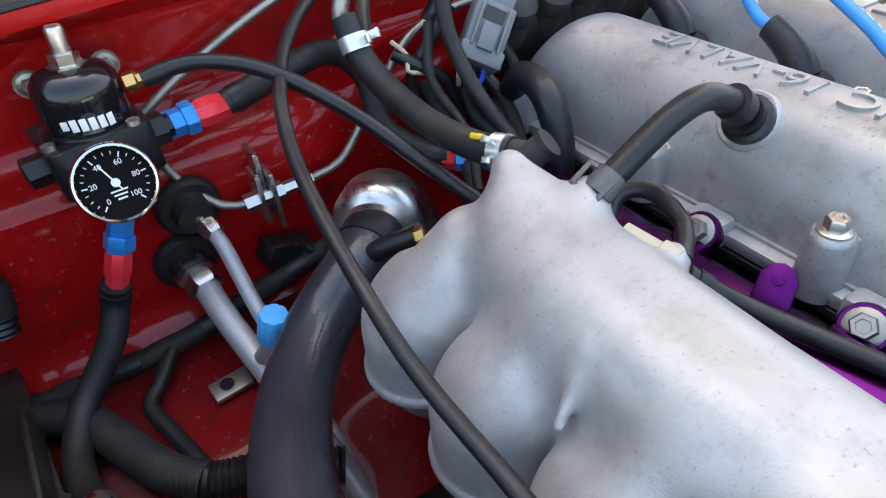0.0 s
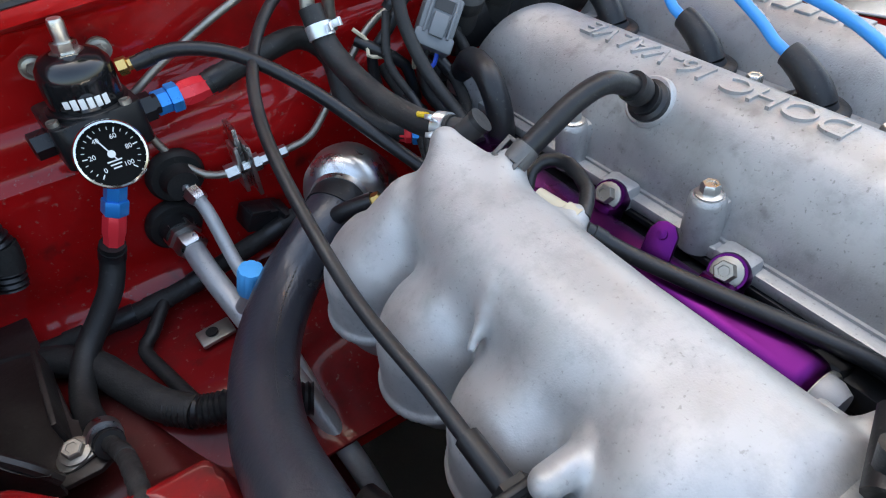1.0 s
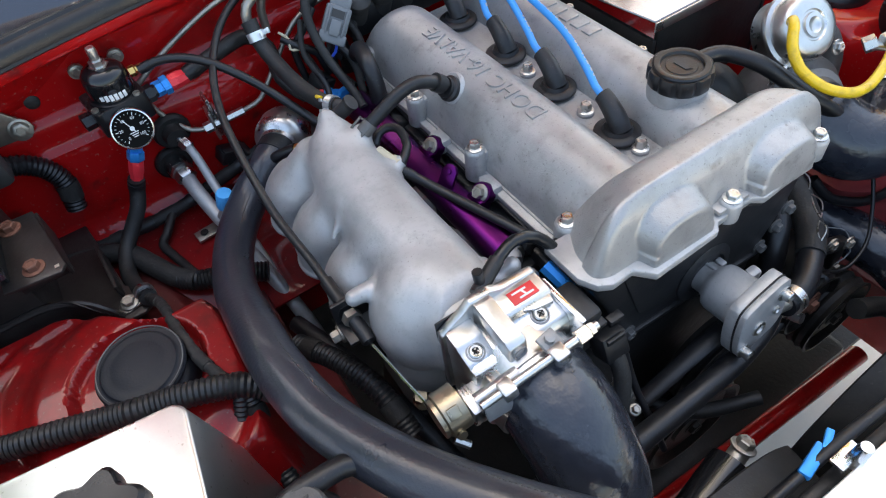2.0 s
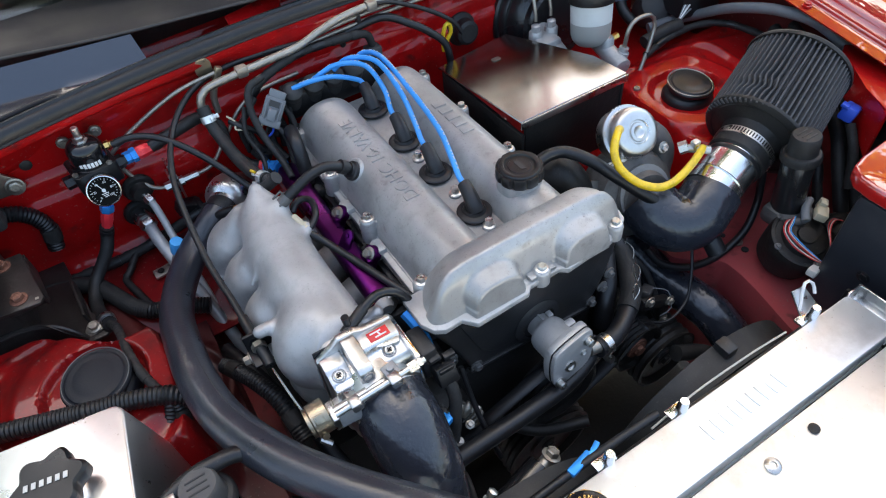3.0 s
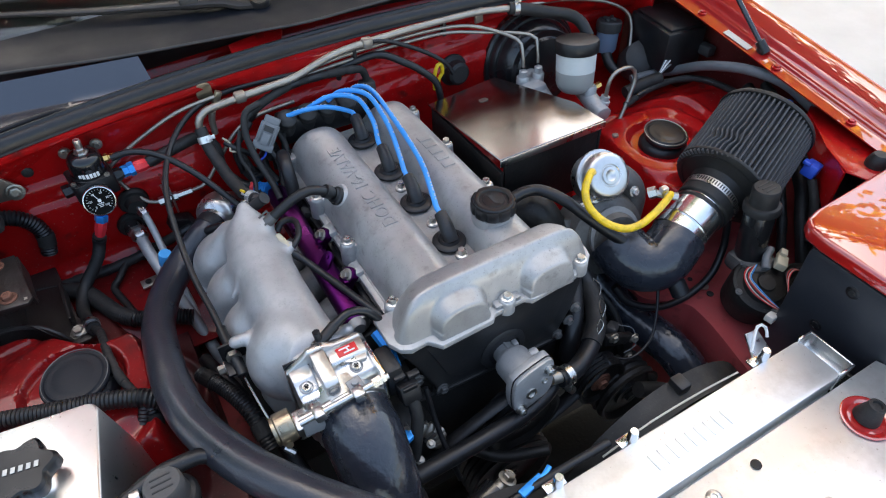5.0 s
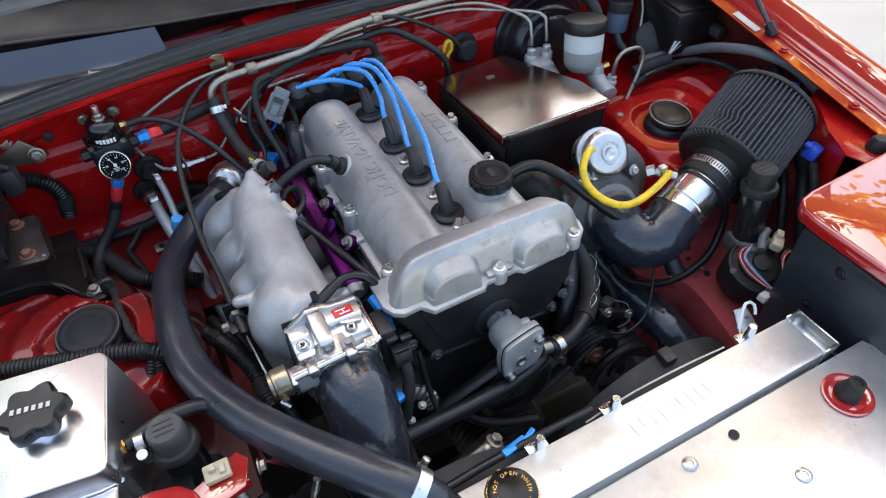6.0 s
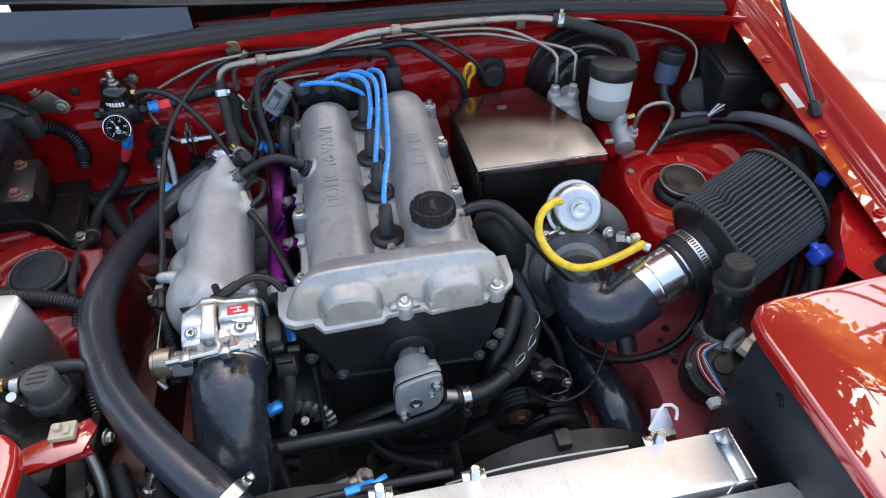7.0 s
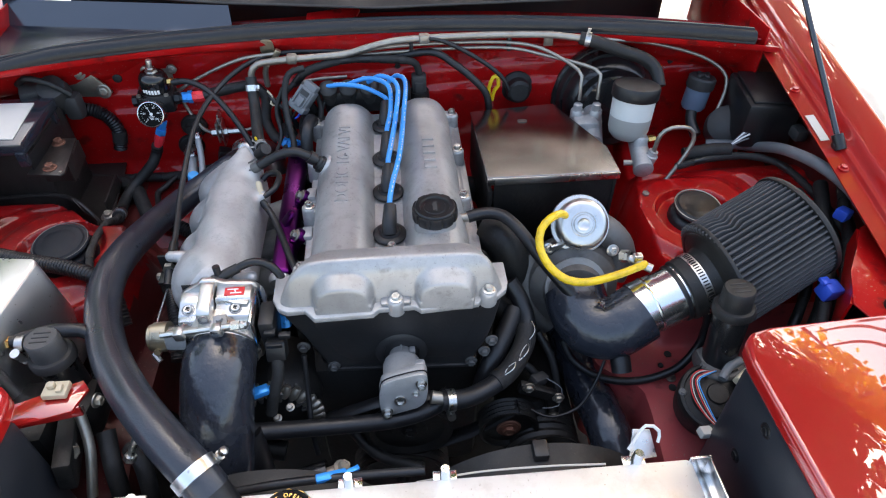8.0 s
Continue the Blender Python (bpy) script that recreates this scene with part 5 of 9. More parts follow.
def build_fuel_rail():
    t = thing("fuel_rail", (-0.145, 0.10, 0.78), "purple anodised aluminium fuel rail with bolted lugs", "fuel rail")
    part("rail", box((-0.146, 0.136, 0.784), (0.031, 0.311, 0.031), 0.010, segs=3), PURPLE, t)
    for y in (-0.020, 0.292):
        part("end_plug", lathe([(0.012, 0), (0.012, 0.006), (0.009, 0.012), (0, 0.012)], (-0.150, y, 0.790), (0, -1 if y < 0 else 1, 0), 20), CAST_DARK if y < 0 else BLUE_AN, t)
    ax = V(-0.72, -0.15, 0.66).normalized()
    for y in (0.140, 0.050):
        o = V(-0.128, y, 0.803)
        lug = part("lug", join(lathe([(0.0110, -0.010), (0.0115, -0.001), (0.0105, 0.001), (0, 0.001)], o, ax, 24), box((-0.134, y, 0.789), (0.018, 0.022, 0.024), 0.004, (0, 25, 0))), PURPLE, t)
        part("bolt", hexbolt(o + ax * 0.002, ax, 0.0062, 0.007), OLD_STEEL, lug)
        part("mount", box((-0.114, y + 0.004, 0.798), (0.016, 0.024, 0.018), 0.004), CAST, t)
    ear = [(-0.009, -0.014), (0.009, -0.014), (0.0085, 0.006), (0.005, 0.0115), (0.0, 0.013), (-0.005, 0.0115), (-0.0085, 0.006)]
    zx = V(-0.70, -0.25, 0.66).normalized()
    yx = (V(0, 0, 1) - zx * zx.z).normalized()
    tm = Matrix.Translation((-0.140, 0.086, 0.806)) @ Matrix((yx.cross(zx), yx, zx)).transposed().to_4x4()
    tab = part("tab", prism(ear, 0.005, tm, 0.001), PURPLE, t)
    part("pin", lathe([(0.003, 0), (0.003, 0.002), (0, 0.0025)], tm @ V(0, 0.005, 0.005), zx, 12), PURPLE, tab)
    part("end_ring", lathe([(0.0150, 0.0), (0.0155, 0.002), (0.0145, 0.004), (0, 0.004)], (-0.146, -0.0185, 0.784), (0, -1, 0), 28), ZINC, t)
    first = thing("fuel_injector", (-0.135, 0.225, 0.76), "black fuel injector with a grey connector below the rail", "injector", "fuel injectors")
    part("body", lathe([(0.009, -0.02), (0.0105, 0.0), (0.0105, 0.022), (0.008, 0.03), (0, 0.03)], (-0.138, 0.225, 0.750), (-0.4, 0, 1), 16), PLASTIC, first)
    part("connector", box((-0.120, 0.225, 0.775), (0.022, 0.018, 0.016), 0.003, (0, 30, 0)), PLASTIC_DUST, first)
    for y in (0.165, 0.075, -0.01):
        copy_thing(first, Matrix.Translation((-0.135, y, 0.76)))


build_fuel_rail()


def build_regulator():
    ox, oy = -0.380, 0.368
    t = thing("fuel_regulator", (ox, oy + 0.03, 0.84), "black anodised fuel pressure regulator with a round gauge", "regulator")
    ax = V(0.06, -0.02, 1)
    part("base", prism(rounded(0.058, 0.054, 0.006), 0.030, Matrix.Translation((ox - 0.002, oy + 0.004, 0.836)) @ Matrix.Rotation(radians(8), 4, "Z"), 0.002), BLACK_SATIN, t)
    part("bonnet", lathe([(0.0232, 0), (0.0236, 0.0015), (0.0236, 0.0205), (0.0224, 0.0275), (0.0185, 0.0325), (0.0110, 0.0352), (0, 0.0355)], (ox, oy + 0.003, 0.866), ax, 44), BLACK_AN, t)
    part("bonnet_foot", lathe([(0.0262, 0), (0.0262, 0.0022), (0.0245, 0.0032), (0, 0.0032)], (ox, oy + 0.003, 0.8652), ax, 44), BLACK_SATIN, t)
    part("lock_nut", lathe([(0.0105, 0.0), (0.0105, 0.002), (0.008, 0.002), (0.008, 0.008), (0, 0.008)], (ox + 0.002, oy + 0.002, 0.9), ax, 6), ZINC, t)
    part("adjuster", lathe([(0.005, 0.0), (0.005, 0.014), (0.0042, 0.016), (0, 0.016)], (ox + 0.0025, oy + 0.002, 0.906), ax, 16), ZINC, t)
    for dx, dy in ((-0.024, -0.017), (0.021, -0.017), (0.021, 0.025)):
        part("screw", lathe([(0.0038, 0), (0.0038, 0.003), (0.0022, 0.003), (0.0022, 0.001), (0, 0.001)], (ox + dx, oy + dy, 0.866), (0, 0, 1), 12), OLD_STEEL, t)
    for k in range(6):
        part("logo_bar", moved(box((0, 0, 0), (0.0036, 0.0010, 0.0070 if k else 0.0050), 0.0003), Matrix.Translation((ox, oy + 0.003, 0.876 - 0.0005 * k)) @ Matrix.Rotation(radians(-26 + 11.5 * k - 4), 4, "Z") @ Matrix.Translation((0, -0.0239, 0))), WHITE, t)
    bracket = part("bracket", join(box((ox, 0.4115, 0.862), (0.040, 0.004, 0.046), 0.0015), *[lathe([(0.0085, 0), (0.0085, 0.0035), (0, 0.0035)], (ox + dx, 0.412, 0.884), (0, -1, 0), 20) for dx in (-0.0215, 0.0215)], box((ox, 0.392, 0.845), (0.05, 0.034, 0.004), 0.001)), OLD_STEEL, t, "dull steel bracket bolted to the bulkhead")
    for dx in (-0.0215, 0.0215):
        part("bolt", hexbolt((ox + dx, 0.4085, 0.884), (0, -1, 0), 0.0048, 0.004), OLD_STEEL, bracket)
    part("side_plug", lathe([(0.0095, 0), (0.0095, 0.012), (0.007, 0.013), (0, 0.013)], (ox - 0.030, oy, 0.850), (-1, -0.15, 0), 6), BLACK_SATIN, t)
    # gauge
    g_at, g_ax = V(-0.3805, 0.3210, 0.8505), V(0.02, -0.93, 0.36)
    g = part("gauge", lathe([(0.0195, -0.025), (0.0205, -0.023), (0.0205, 0.0), (0.0215, 0.001), (0.0217, 0.0045), (0.0208, 0.0060), (0.0196, 0.0062), (0.0190, 0.005), (0.0190, 0.001), (0, 0.001)], g_at, g_ax, 48), CHROME, t, "chrome-cased pressure gauge")
    m = frame_of(g_at, g_ax)
    face = lathe([(0.0192, 0.0010), (0.0192, 0.0018), (0, 0.0018)], g_at, g_ax, 40)
    part("dial", face, FACE, g, "black dial")
    marks = None
    for k in range(21):
        a = radians(230 - 280 * k / 20)
        r0 = 0.0138 if k % 4 == 0 else 0.0150
        b = moved(box(((r0 + 0.0168) / 2, 0, 0.0021), (0.0168 - r0, 0.0007 if k % 4 == 0 else 0.0004, 0.0003), 0), m @ Matrix.Rotation(a, 4, "Z"))
        marks = join(marks, b) if marks else b
    for k, s in enumerate(("0", "20", "40", "60", "80", "100")):
        a = radians(230 - 56 * k)
        marks = join(marks, moved(words(s, 0.0042, 0.0001), m @ Matrix.Translation((0.0112 * math.cos(a), 0.0112 * math.sin(a), 0.0021))))
    for k in range(3):
        marks = join(marks, moved(box((0, -0.0045 - 0.0022 * k, 0.0021), (0.009 - 0.002 * k, 0.0009, 0.0002), 0), m))
    part("markings", marks, WHITE, g)
    a = radians(113)
    part("needle", join(moved(box((0.004, 0, 0.0030), (0.017, 0.0008, 0.0004), 0), m @ Matrix.Rotation(a, 4, "Z")), lathe([(0.0024, 0.0018), (0.0024, 0.0034), (0, 0.0036)], g_at, g_ax, 14)), WHITE, g)
    # fittings
    part("vacuum_barb", join(lathe([(0.006, 0), (0.006, 0.006), (0.0042, 0.007), (0.0042, 0.014), (0, 0.014)], (ox + 0.026, oy - 0.002, 0.884), (1, -0.15, 0.1), 6)), BRASS, t)
    part("outlet_hex", lathe([(0.010, 0), (0.010, 0.010), (0.007, 0.010), (0.007, 0.014), (0, 0.014)], (ox + 0.027, oy - 0.003, 0.853), (1, 0.10, 0), 6), BLACK_SATIN, t)


build_regulator()


def an_fitting(name, at, axis, label, blue=0.022, red=0.026, r=0.0088):
    """A blue and red anodised hose end along an axis."""
    t = thing(name, at, label, "fitting", "anodised hose ends")
    a = Vector(axis).normalized()
    p = Vector(at)
    stem = max(0.003, blue - 0.028)
    n = blue - stem
    part("stem", lathe([(r * 0.66, 0), (r * 0.66, stem + 0.001), (0, stem + 0.001)], p, a, 18), BLUE_AN, t)
    part("nut", lathe([(r * 0.86, stem), (r * 1.0, stem + 0.001), (r * 1.0, stem + n * 0.55), (r * 0.88, stem + n * 0.60)], p, a, 6), BLUE_AN, t, "blue anodised nut")
    part("collar", lathe([(r * 1.16, stem + n * 0.58), (r * 1.20, stem + n * 0.62), (r * 1.20, blue - 0.001), (r * 1.10, blue), (0, blue)], p, a, 6), BLUE_AN, t)
    part("socket", lathe([(r * 0.98, 0), (r * 1.10, red * 0.12), (r * 1.10, red * 0.50), (r * 0.98, red * 0.62), (r * 0.92, red), (0, red)], p + a * blue, a, 8), RED_AN, t, "red anodised socket")
    return p + a * (blue + red)


OUT_END = an_fitting("hose_end", (-0.345, 0.370, 0.851), (1, 0.06, 0.02), "blue and red anodised hose end on the regulator")
DOWN_END = an_fitting("hose_end", (-0.3725, 0.3710, 0.8375), (-0.0383, -0.006, -0.0855), "blue and red anodised hose end below the regulator", 0.060, 0.029, 0.0080)


RAIL_END = an_fitting("hose_end", (-0.150, 0.300, 0.787), (-0.80, 0.45, 0.10), "blue anodised hose end on the back of the fuel rail", 0.026, 0.010, 0.0090)


def hose(name, pts, r, material, label, category="hose", group="", step=0.008, sides=12, ends=0.0):
    if ends:
        t = thing(name, pts[0], label, category, group)
        part("hose", tube(pts, r, sides, step), material, t)
        line = spline([Vector(p) for p in pts], 0.004)
        part("end_sleeve", tube(line[1:4], ends, sides, 0.004), RUBBER, t)
        part("end_sleeve", tube(line[-4:-1], ends, sides, 0.004), RUBBER, t)
        return t
    if material is not TAPE:
        return solid(name, tube(pts, r, sides, step), material, label, category, group)
    t = thing(name, pts[0], label, category, group)
    part("core", tube(pts, r * 0.94, sides, step), TAPE, t)
    line = spline(pts, 0.005)
    rng = random.Random(len(line))
    i = 1
    while i < len(line) - 6:
        n = rng.randint(3, 5)
        part("tape_wrap", tube(line[i:i + n + 1], r * (0.98 + 0.10 * rng.random()), sides, 0.005), (TAPE, RUBBER)[rng.random() < 0.4], t)
        i += n + rng.randint(1, 6)
    return t


def loom(name, pts, r, label, material=None, pitch=0.0046):
    t = thing(name, pts[0], label, "loom")
    part("conduit", ribbed(pts, r, pitch, 0.12), material or PLASTIC, t)
    line = spline(pts, 0.006)
    for k in (0.12, 0.88):
        i = int(k * (len(line) - 4))
        part("tape_band", tube(line[i:i + 4], r * 1.05, 14, 0.005), TAPE, t, "black tape band")
    return t


def build_left_hoses():
    hose("return_hose", [DOWN_END + V(0.001, -0.002, 0.006), DOWN_END + V(-0.004, 0.001, -0.008), (-0.4225, 0.357, 0.731), (-0.4400, 0.347, 0.7140), (-0.4550, 0.336, 0.7030), (-0.4655, 0.316, 0.6950), (-0.4690, 0.290, 0.6920), (-0.4630, 0.256, 0.6990), (-0.4555, 0.228, 0.7115)], 0.0094, RUBBER_DULL, "dull black rubber fuel return hose", "hose", "fuel hoses", ends=0.0102)
    hose("feed_hose", [OUT_END - V(0.006, 0, 0), (-0.255, 0.375, 0.862), (-0.222, 0.384, 0.860), (-0.203, 0.378, 0.840), (-0.205, 0.356, 0.810), RAIL_END + V(-0.010, 0.010, 0.004), RAIL_END + V(0.004, -0.002, 0)], 0.0088, RUBBER_DULL, "black braided fuel feed hose", "hose", "fuel hoses", ends=0.0094)
    hose("vacuum_hose", [(-0.345, 0.358, 0.886), (-0.318, 0.352, 0.890), (-0.285, 0.335, 0.882), (-0.250, 0.305, 0.856), (-0.218, 0.268, 0.820), (-0.200, 0.24, 0.80)], 0.0048, RUBBER, "thin black vacuum hose from the regulator", ends=0.0054)
    cl = thing("hose_clip", (-0.462, 0.246, 0.702), "zinc clip and bolt holding the return hose", "clip")
    band, screw = worm_clamp((-0.4592, 0.2445, 0.705), (0.15, -0.92, 0.36), 0.0102, 0.010, 150)
    part("band", band, ZINC, cl)
    part("tab", prism(rounded(0.030, 0.018, 0.008), 0.003, pose(-0.4745, 0.2405, 0.7035, 8, -6, 12), 0.0008), OLD_STEEL, cl)
    part("bolt", hexbolt((-0.4765, 0.2400, 0.7085), (0, -0.2, 1), 0.0068, 0.006), OLD_STEEL, cl)
    loom("loom_tail", [(-0.455, 0.228, 0.712), (-0.446, 0.200, 0.728), (-0.4385, 0.160, 0.755), (-0.4330, 0.110, 0.772), (-0.4245, 0.060, 0.781), (-0.413, 0.024, 0.783)], 0.0056, "black taped hose tail running past the strut tower", TAPE, 0.012)
    # throttle cable
    t = thing("throttle_cable", (-0.30, 0.04, 0.78), "black throttle cable looping to a steel bracket", "cable")
    part("sheath", tube([(-0.02, 0.400, 0.905), (-0.10, 0.412, 0.905), (-0.17, 0.410, 0.905), (-0.225, 0.388, 0.898), (-0.270, 0.340, 0.880), (-0.297, 0.265, 0.858), (-0.305, 0.155, 0.822), (-0.300, 0.075, 0.806), (-0.299, 0.040, 0.800)], 0.0042, 10), RUBBER, t)
    part("ferrule", tube([(-0.299, 0.050, 0.802), (-0.298, 0.022, 0.797), (-0.297, 0.000, 0.792)], 0.0062, 12, 0.01), BLACK_SATIN, t)
    part("boot", tube([(-0.297, 0.004, 0.793), (-0.296, -0.012, 0.789), (-0.296, -0.020, 0.787)], 0.0065, 12, 0.005), RUBBER, t)
    part("inner_wire", tube([(-0.296, -0.018, 0.787), (-0.291, -0.085, 0.797), (-0.287, -0.118, 0.802)], 0.0013, 6, 0.03), POLISHED, t)
    b = thing("cable_bracket", (-0.285, 0.012, 0.79), "dark steel cable bracket bolted to the manifold", "bracket")
    part("plate", join(box((-0.294, 0.014, 0.797), (0.034, 0.004, 0.030), 0.001), box((-0.300, 0.000, 0.786), (0.022, 0.028, 0.004), 0.001), lathe([(0.011, -0.004), (0.011, 0.006), (0, 0.006)], (-0.297, 0.016, 0.797), (0, 1, 0.1), 6)), BLACK_SATIN, b)
    part("nut", lathe([(0.009, -0.003), (0.009, 0.004), (0, 0.004)], (-0.2975, 0.006, 0.795), (0, -1, 0), 6), OLD_STEEL, b)
    part("bolt", hexbolt((-0.312, 0.010, 0.776), (-1, 0, 0), 0.006, 0.008), OLD_STEEL, b)
    # air-conditioning pipes through the bulkhead
    for k, (o, d, r) in enumerate(((V(-0.3455, 0.4025, 0.7775), V(0.24, -0.86, -0.42), 0.0056), (V(-0.3615, 0.3990, 0.7350), V(0.15, -0.92, -0.26), 0.0092))):
        p = thing("refrigerant_pipe", o, ("slim" if k == 0 else "thick") + " aluminium refrigerant pipe through a rubber grommet", "pipe", "refrigerant pipes")
        part("grommet", lathe([(0.0225, 0.0), (0.0235, 0.003), (0.0230, 0.007), (0.0205, 0.010), (0.0150, 0.0105), (0.0135, 0.014), (0.0125, 0.022), (0, 0.022)], (o.x, firewall_y(o.x, o.z) - 0.003, o.z), (0.06, -1, -0.1), 32), RUBBER_DULL, p)
        R = r * 1.55
        part("hex", lathe([(R, 0.008), (R * 1.03, 0.009), (R * 1.03, 0.019), (R * 0.86, 0.020)], o, d, 6), MACHINED, p)
        part("union", lathe([(R * 0.72, 0.018), (R * 0.72, 0.022), (R * 0.94, 0.0225), (R * 0.94, 0.031), (R * 0.78, 0.034), (0, 0.034)], o, d, 6), MACHINED, p)
        if k == 0:
            pts = [o + d * 0.030, (-0.3360, 0.3660, 0.7570), (-0.3345, 0.3560, 0.7410), (-0.3335, 0.3380, 0.7230), (-0.3310, 0.310, 0.704), (-0.326, 0.26, 0.67), (-0.320, 0.205, 0.620), (-0.316, 0.165, 0.540)]
        else:
            pts = [o + d * 0.030, (-0.3550, 0.350, 0.7180), (-0.3490, 0.318, 0.7010), (-0.339, 0.270, 0.678), (-0.326, 0.215, 0.640), (-0.316, 0.175, 0.590), (-0.310, 0.150, 0.510)]
        part("tube", tube(pts, r, 16), CAST, p)
        if k == 1:
            part("valve_stem", tube([(-0.3440, 0.300, 0.706), (-0.3385, 0.290, 0.722), (-0.3365, 0.287, 0.729)], 0.0062, 12, 0.006), CAST, p)
            part("valve_cap", lathe([(0.0092, 0), (0.0098, 0.002), (0.0098, 0.020), (0.0088, 0.023), (0, 0.0235)], (-0.3360, 0.2865, 0.7300), (0.22, -0.18, 0.92), 40, wave=lambda a: 1 - 0.07 * max(0, math.cos(8 * a)) ** 4), SKY_PLASTIC, p, "light blue plastic valve cap")
    # brake line bracket on the bulkhead
    br = thing("pipe_bracket", (-0.30, 0.405, 0.79), "zinc bracket joining metal brake pipes", "bracket")
    part("plate", join(box((-0.2830, 0.4060, 0.7910), (0.026, 0.004, 0.036), 0.001), box((-0.2945, 0.3930, 0.7820), (0.004, 0.030, 0.054), 0.001)), ZINC, br)
    part("fork", join(box((-0.2900, 0.3800, 0.7735), (0.0035, 0.026, 0.046), 0.001), box((-0.2990, 0.3810, 0.7760), (0.0035, 0.022, 0.040), 0.001)), ZINC, br)
    part("bolt_hole", lathe([(0.0045, 0), (0.0045, 0.0008), (0, 0.0008)], (-0.2770, 0.4038, 0.8000), (0, -1, 0), 16), GRIME, br)
    part("nut", join(lathe([(0.0070, -0.016), (0.0070, -0.006), (0.0050, -0.006), (0.0050, 0.004), (0.0075, 0.004), (0.0075, 0.013), (0.0052, 0.013), (0.0052, 0.036), (0.0036, 0.037), (0, 0.037)], (-0.2945, 0.3790, 0.7745), (1, -0.05, 0.06), 6)), ZINC, br)
    hose("brake_pipe", [(-0.260, 0.377, 0.7765), (-0.235, 0.375, 0.783), (-0.207, 0.376, 0.812), (-0.165, 0.385, 0.85), (-0.125, 0.395, 0.86), (-0.06, 0.40, 0.862)], 0.0032, OLD_STEEL, "thin metal brake pipe along the bulkhead", "pipe", "metal pipes")
    hose("brake_pipe", [(-0.308, 0.3795, 0.7735), (-0.324, 0.386, 0.7755), (-0.340, 0.398, 0.790), (-0.352, 0.404, 0.818), (-0.357, 0.404, 0.85)], 0.0032, OLD_STEEL, "thin metal brake pipe behind the regulator", "pipe", "metal pipes")
    hose("vent_pipe", [(-0.360, 0.398, 0.845), (-0.315, 0.401, 0.870), (-0.24, 0.402, 0.900), (-0.17, 0.400, 0.910)], 0.0032, OLD_STEEL, "thin metal pipe rising across the bulkhead", "pipe", "metal pipes")
    # looms low on the bulkhead
    hose("taped_loom", [(-0.62, 0.375, 0.690), (-0.52, 0.372, 0.688), (-0.44, 0.370, 0.688), (-0.385, 0.370, 0.690), (-0.328, 0.370, 0.702), (-0.273, 0.368, 0.716), (-0.235, 0.36, 0.735)], 0.0085, TAPE, "black tape-wrapped wiring loom along the bulkhead", "loom")
    fl = thing("loom", (-0.45, 0.29, 0.69), "black wiring loom, half taped and half in ribbed conduit", "loom")
    part("taped_run", tube([(-0.60, 0.375, 0.692), (-0.505, 0.362, 0.690), (-0.462, 0.335, 0.690), (-0.442, 0.300, 0.687), (-0.425, 0.268, 0.684), (-0.405, 0.247, 0.682)], 0.0125, 14), TAPE, fl)
    part("conduit", ribbed([(-0.420, 0.260, 0.683), (-0.400, 0.244, 0.682), (-0.370, 0.232, 0.682), (-0.33, 0.215, 0.672)], 0.0125, 0.0042, 0.11), PLASTIC, fl)
    hose("thin_hose", [(-0.395, 0.366, 0.690), (-0.413, 0.341, 0.684), (-0.422, 0.329, 0.682), (-0.412, 0.29, 0.680), (-0.400, 0.245, 0.682)], 0.0055, RUBBER_DULL, "thin black hose branching from the loom")
    cn = thing("connector", (-0.292, 0.352, 0.745), "black plastic wiring connector", "connector")
    part("shell", join(box((-0.2935, 0.383, 0.7220), (0.036, 0.022, 0.019), 0.002, (10, 22, 12)), box((-0.2800, 0.378, 0.7150), (0.010, 0.026, 0.024), 0.002, (10, 22, 12))), PLASTIC, cn)
    part("latch", box((-0.2960, 0.376, 0.7325), (0.018, 0.012, 0.004), 0.001, (10, 22, 12)), PLASTIC, cn)
    hose("connector_lead", [(-0.277, 0.377, 0.713), (-0.262, 0.360, 0.722), (-0.24, 0.315, 0.765), (-0.225, 0.30, 0.775)], 0.006, TAPE, "black taped wiring lead near the coolant neck")
    tb = thing("seat_bracket", (-0.372, 0.318, 0.678), "rusty brass-coloured bracket with a bolt hole", "bracket")
    part("plate", prism([(-0.014, -0.009), (0.014, -0.010), (0.015, 0.008), (-0.013, 0.009)], 0.004, pose(-0.370, 0.318, 0.676, 4, 0, 8), 0.001), OLD_STEEL, tb)
    part("hole", lathe([(0.005, 0), (0.005, 0.001), (0, 0.001)], (-0.372, 0.317, 0.681), (0, 0, 1), 14), GRIME, tb)


build_left_hoses()


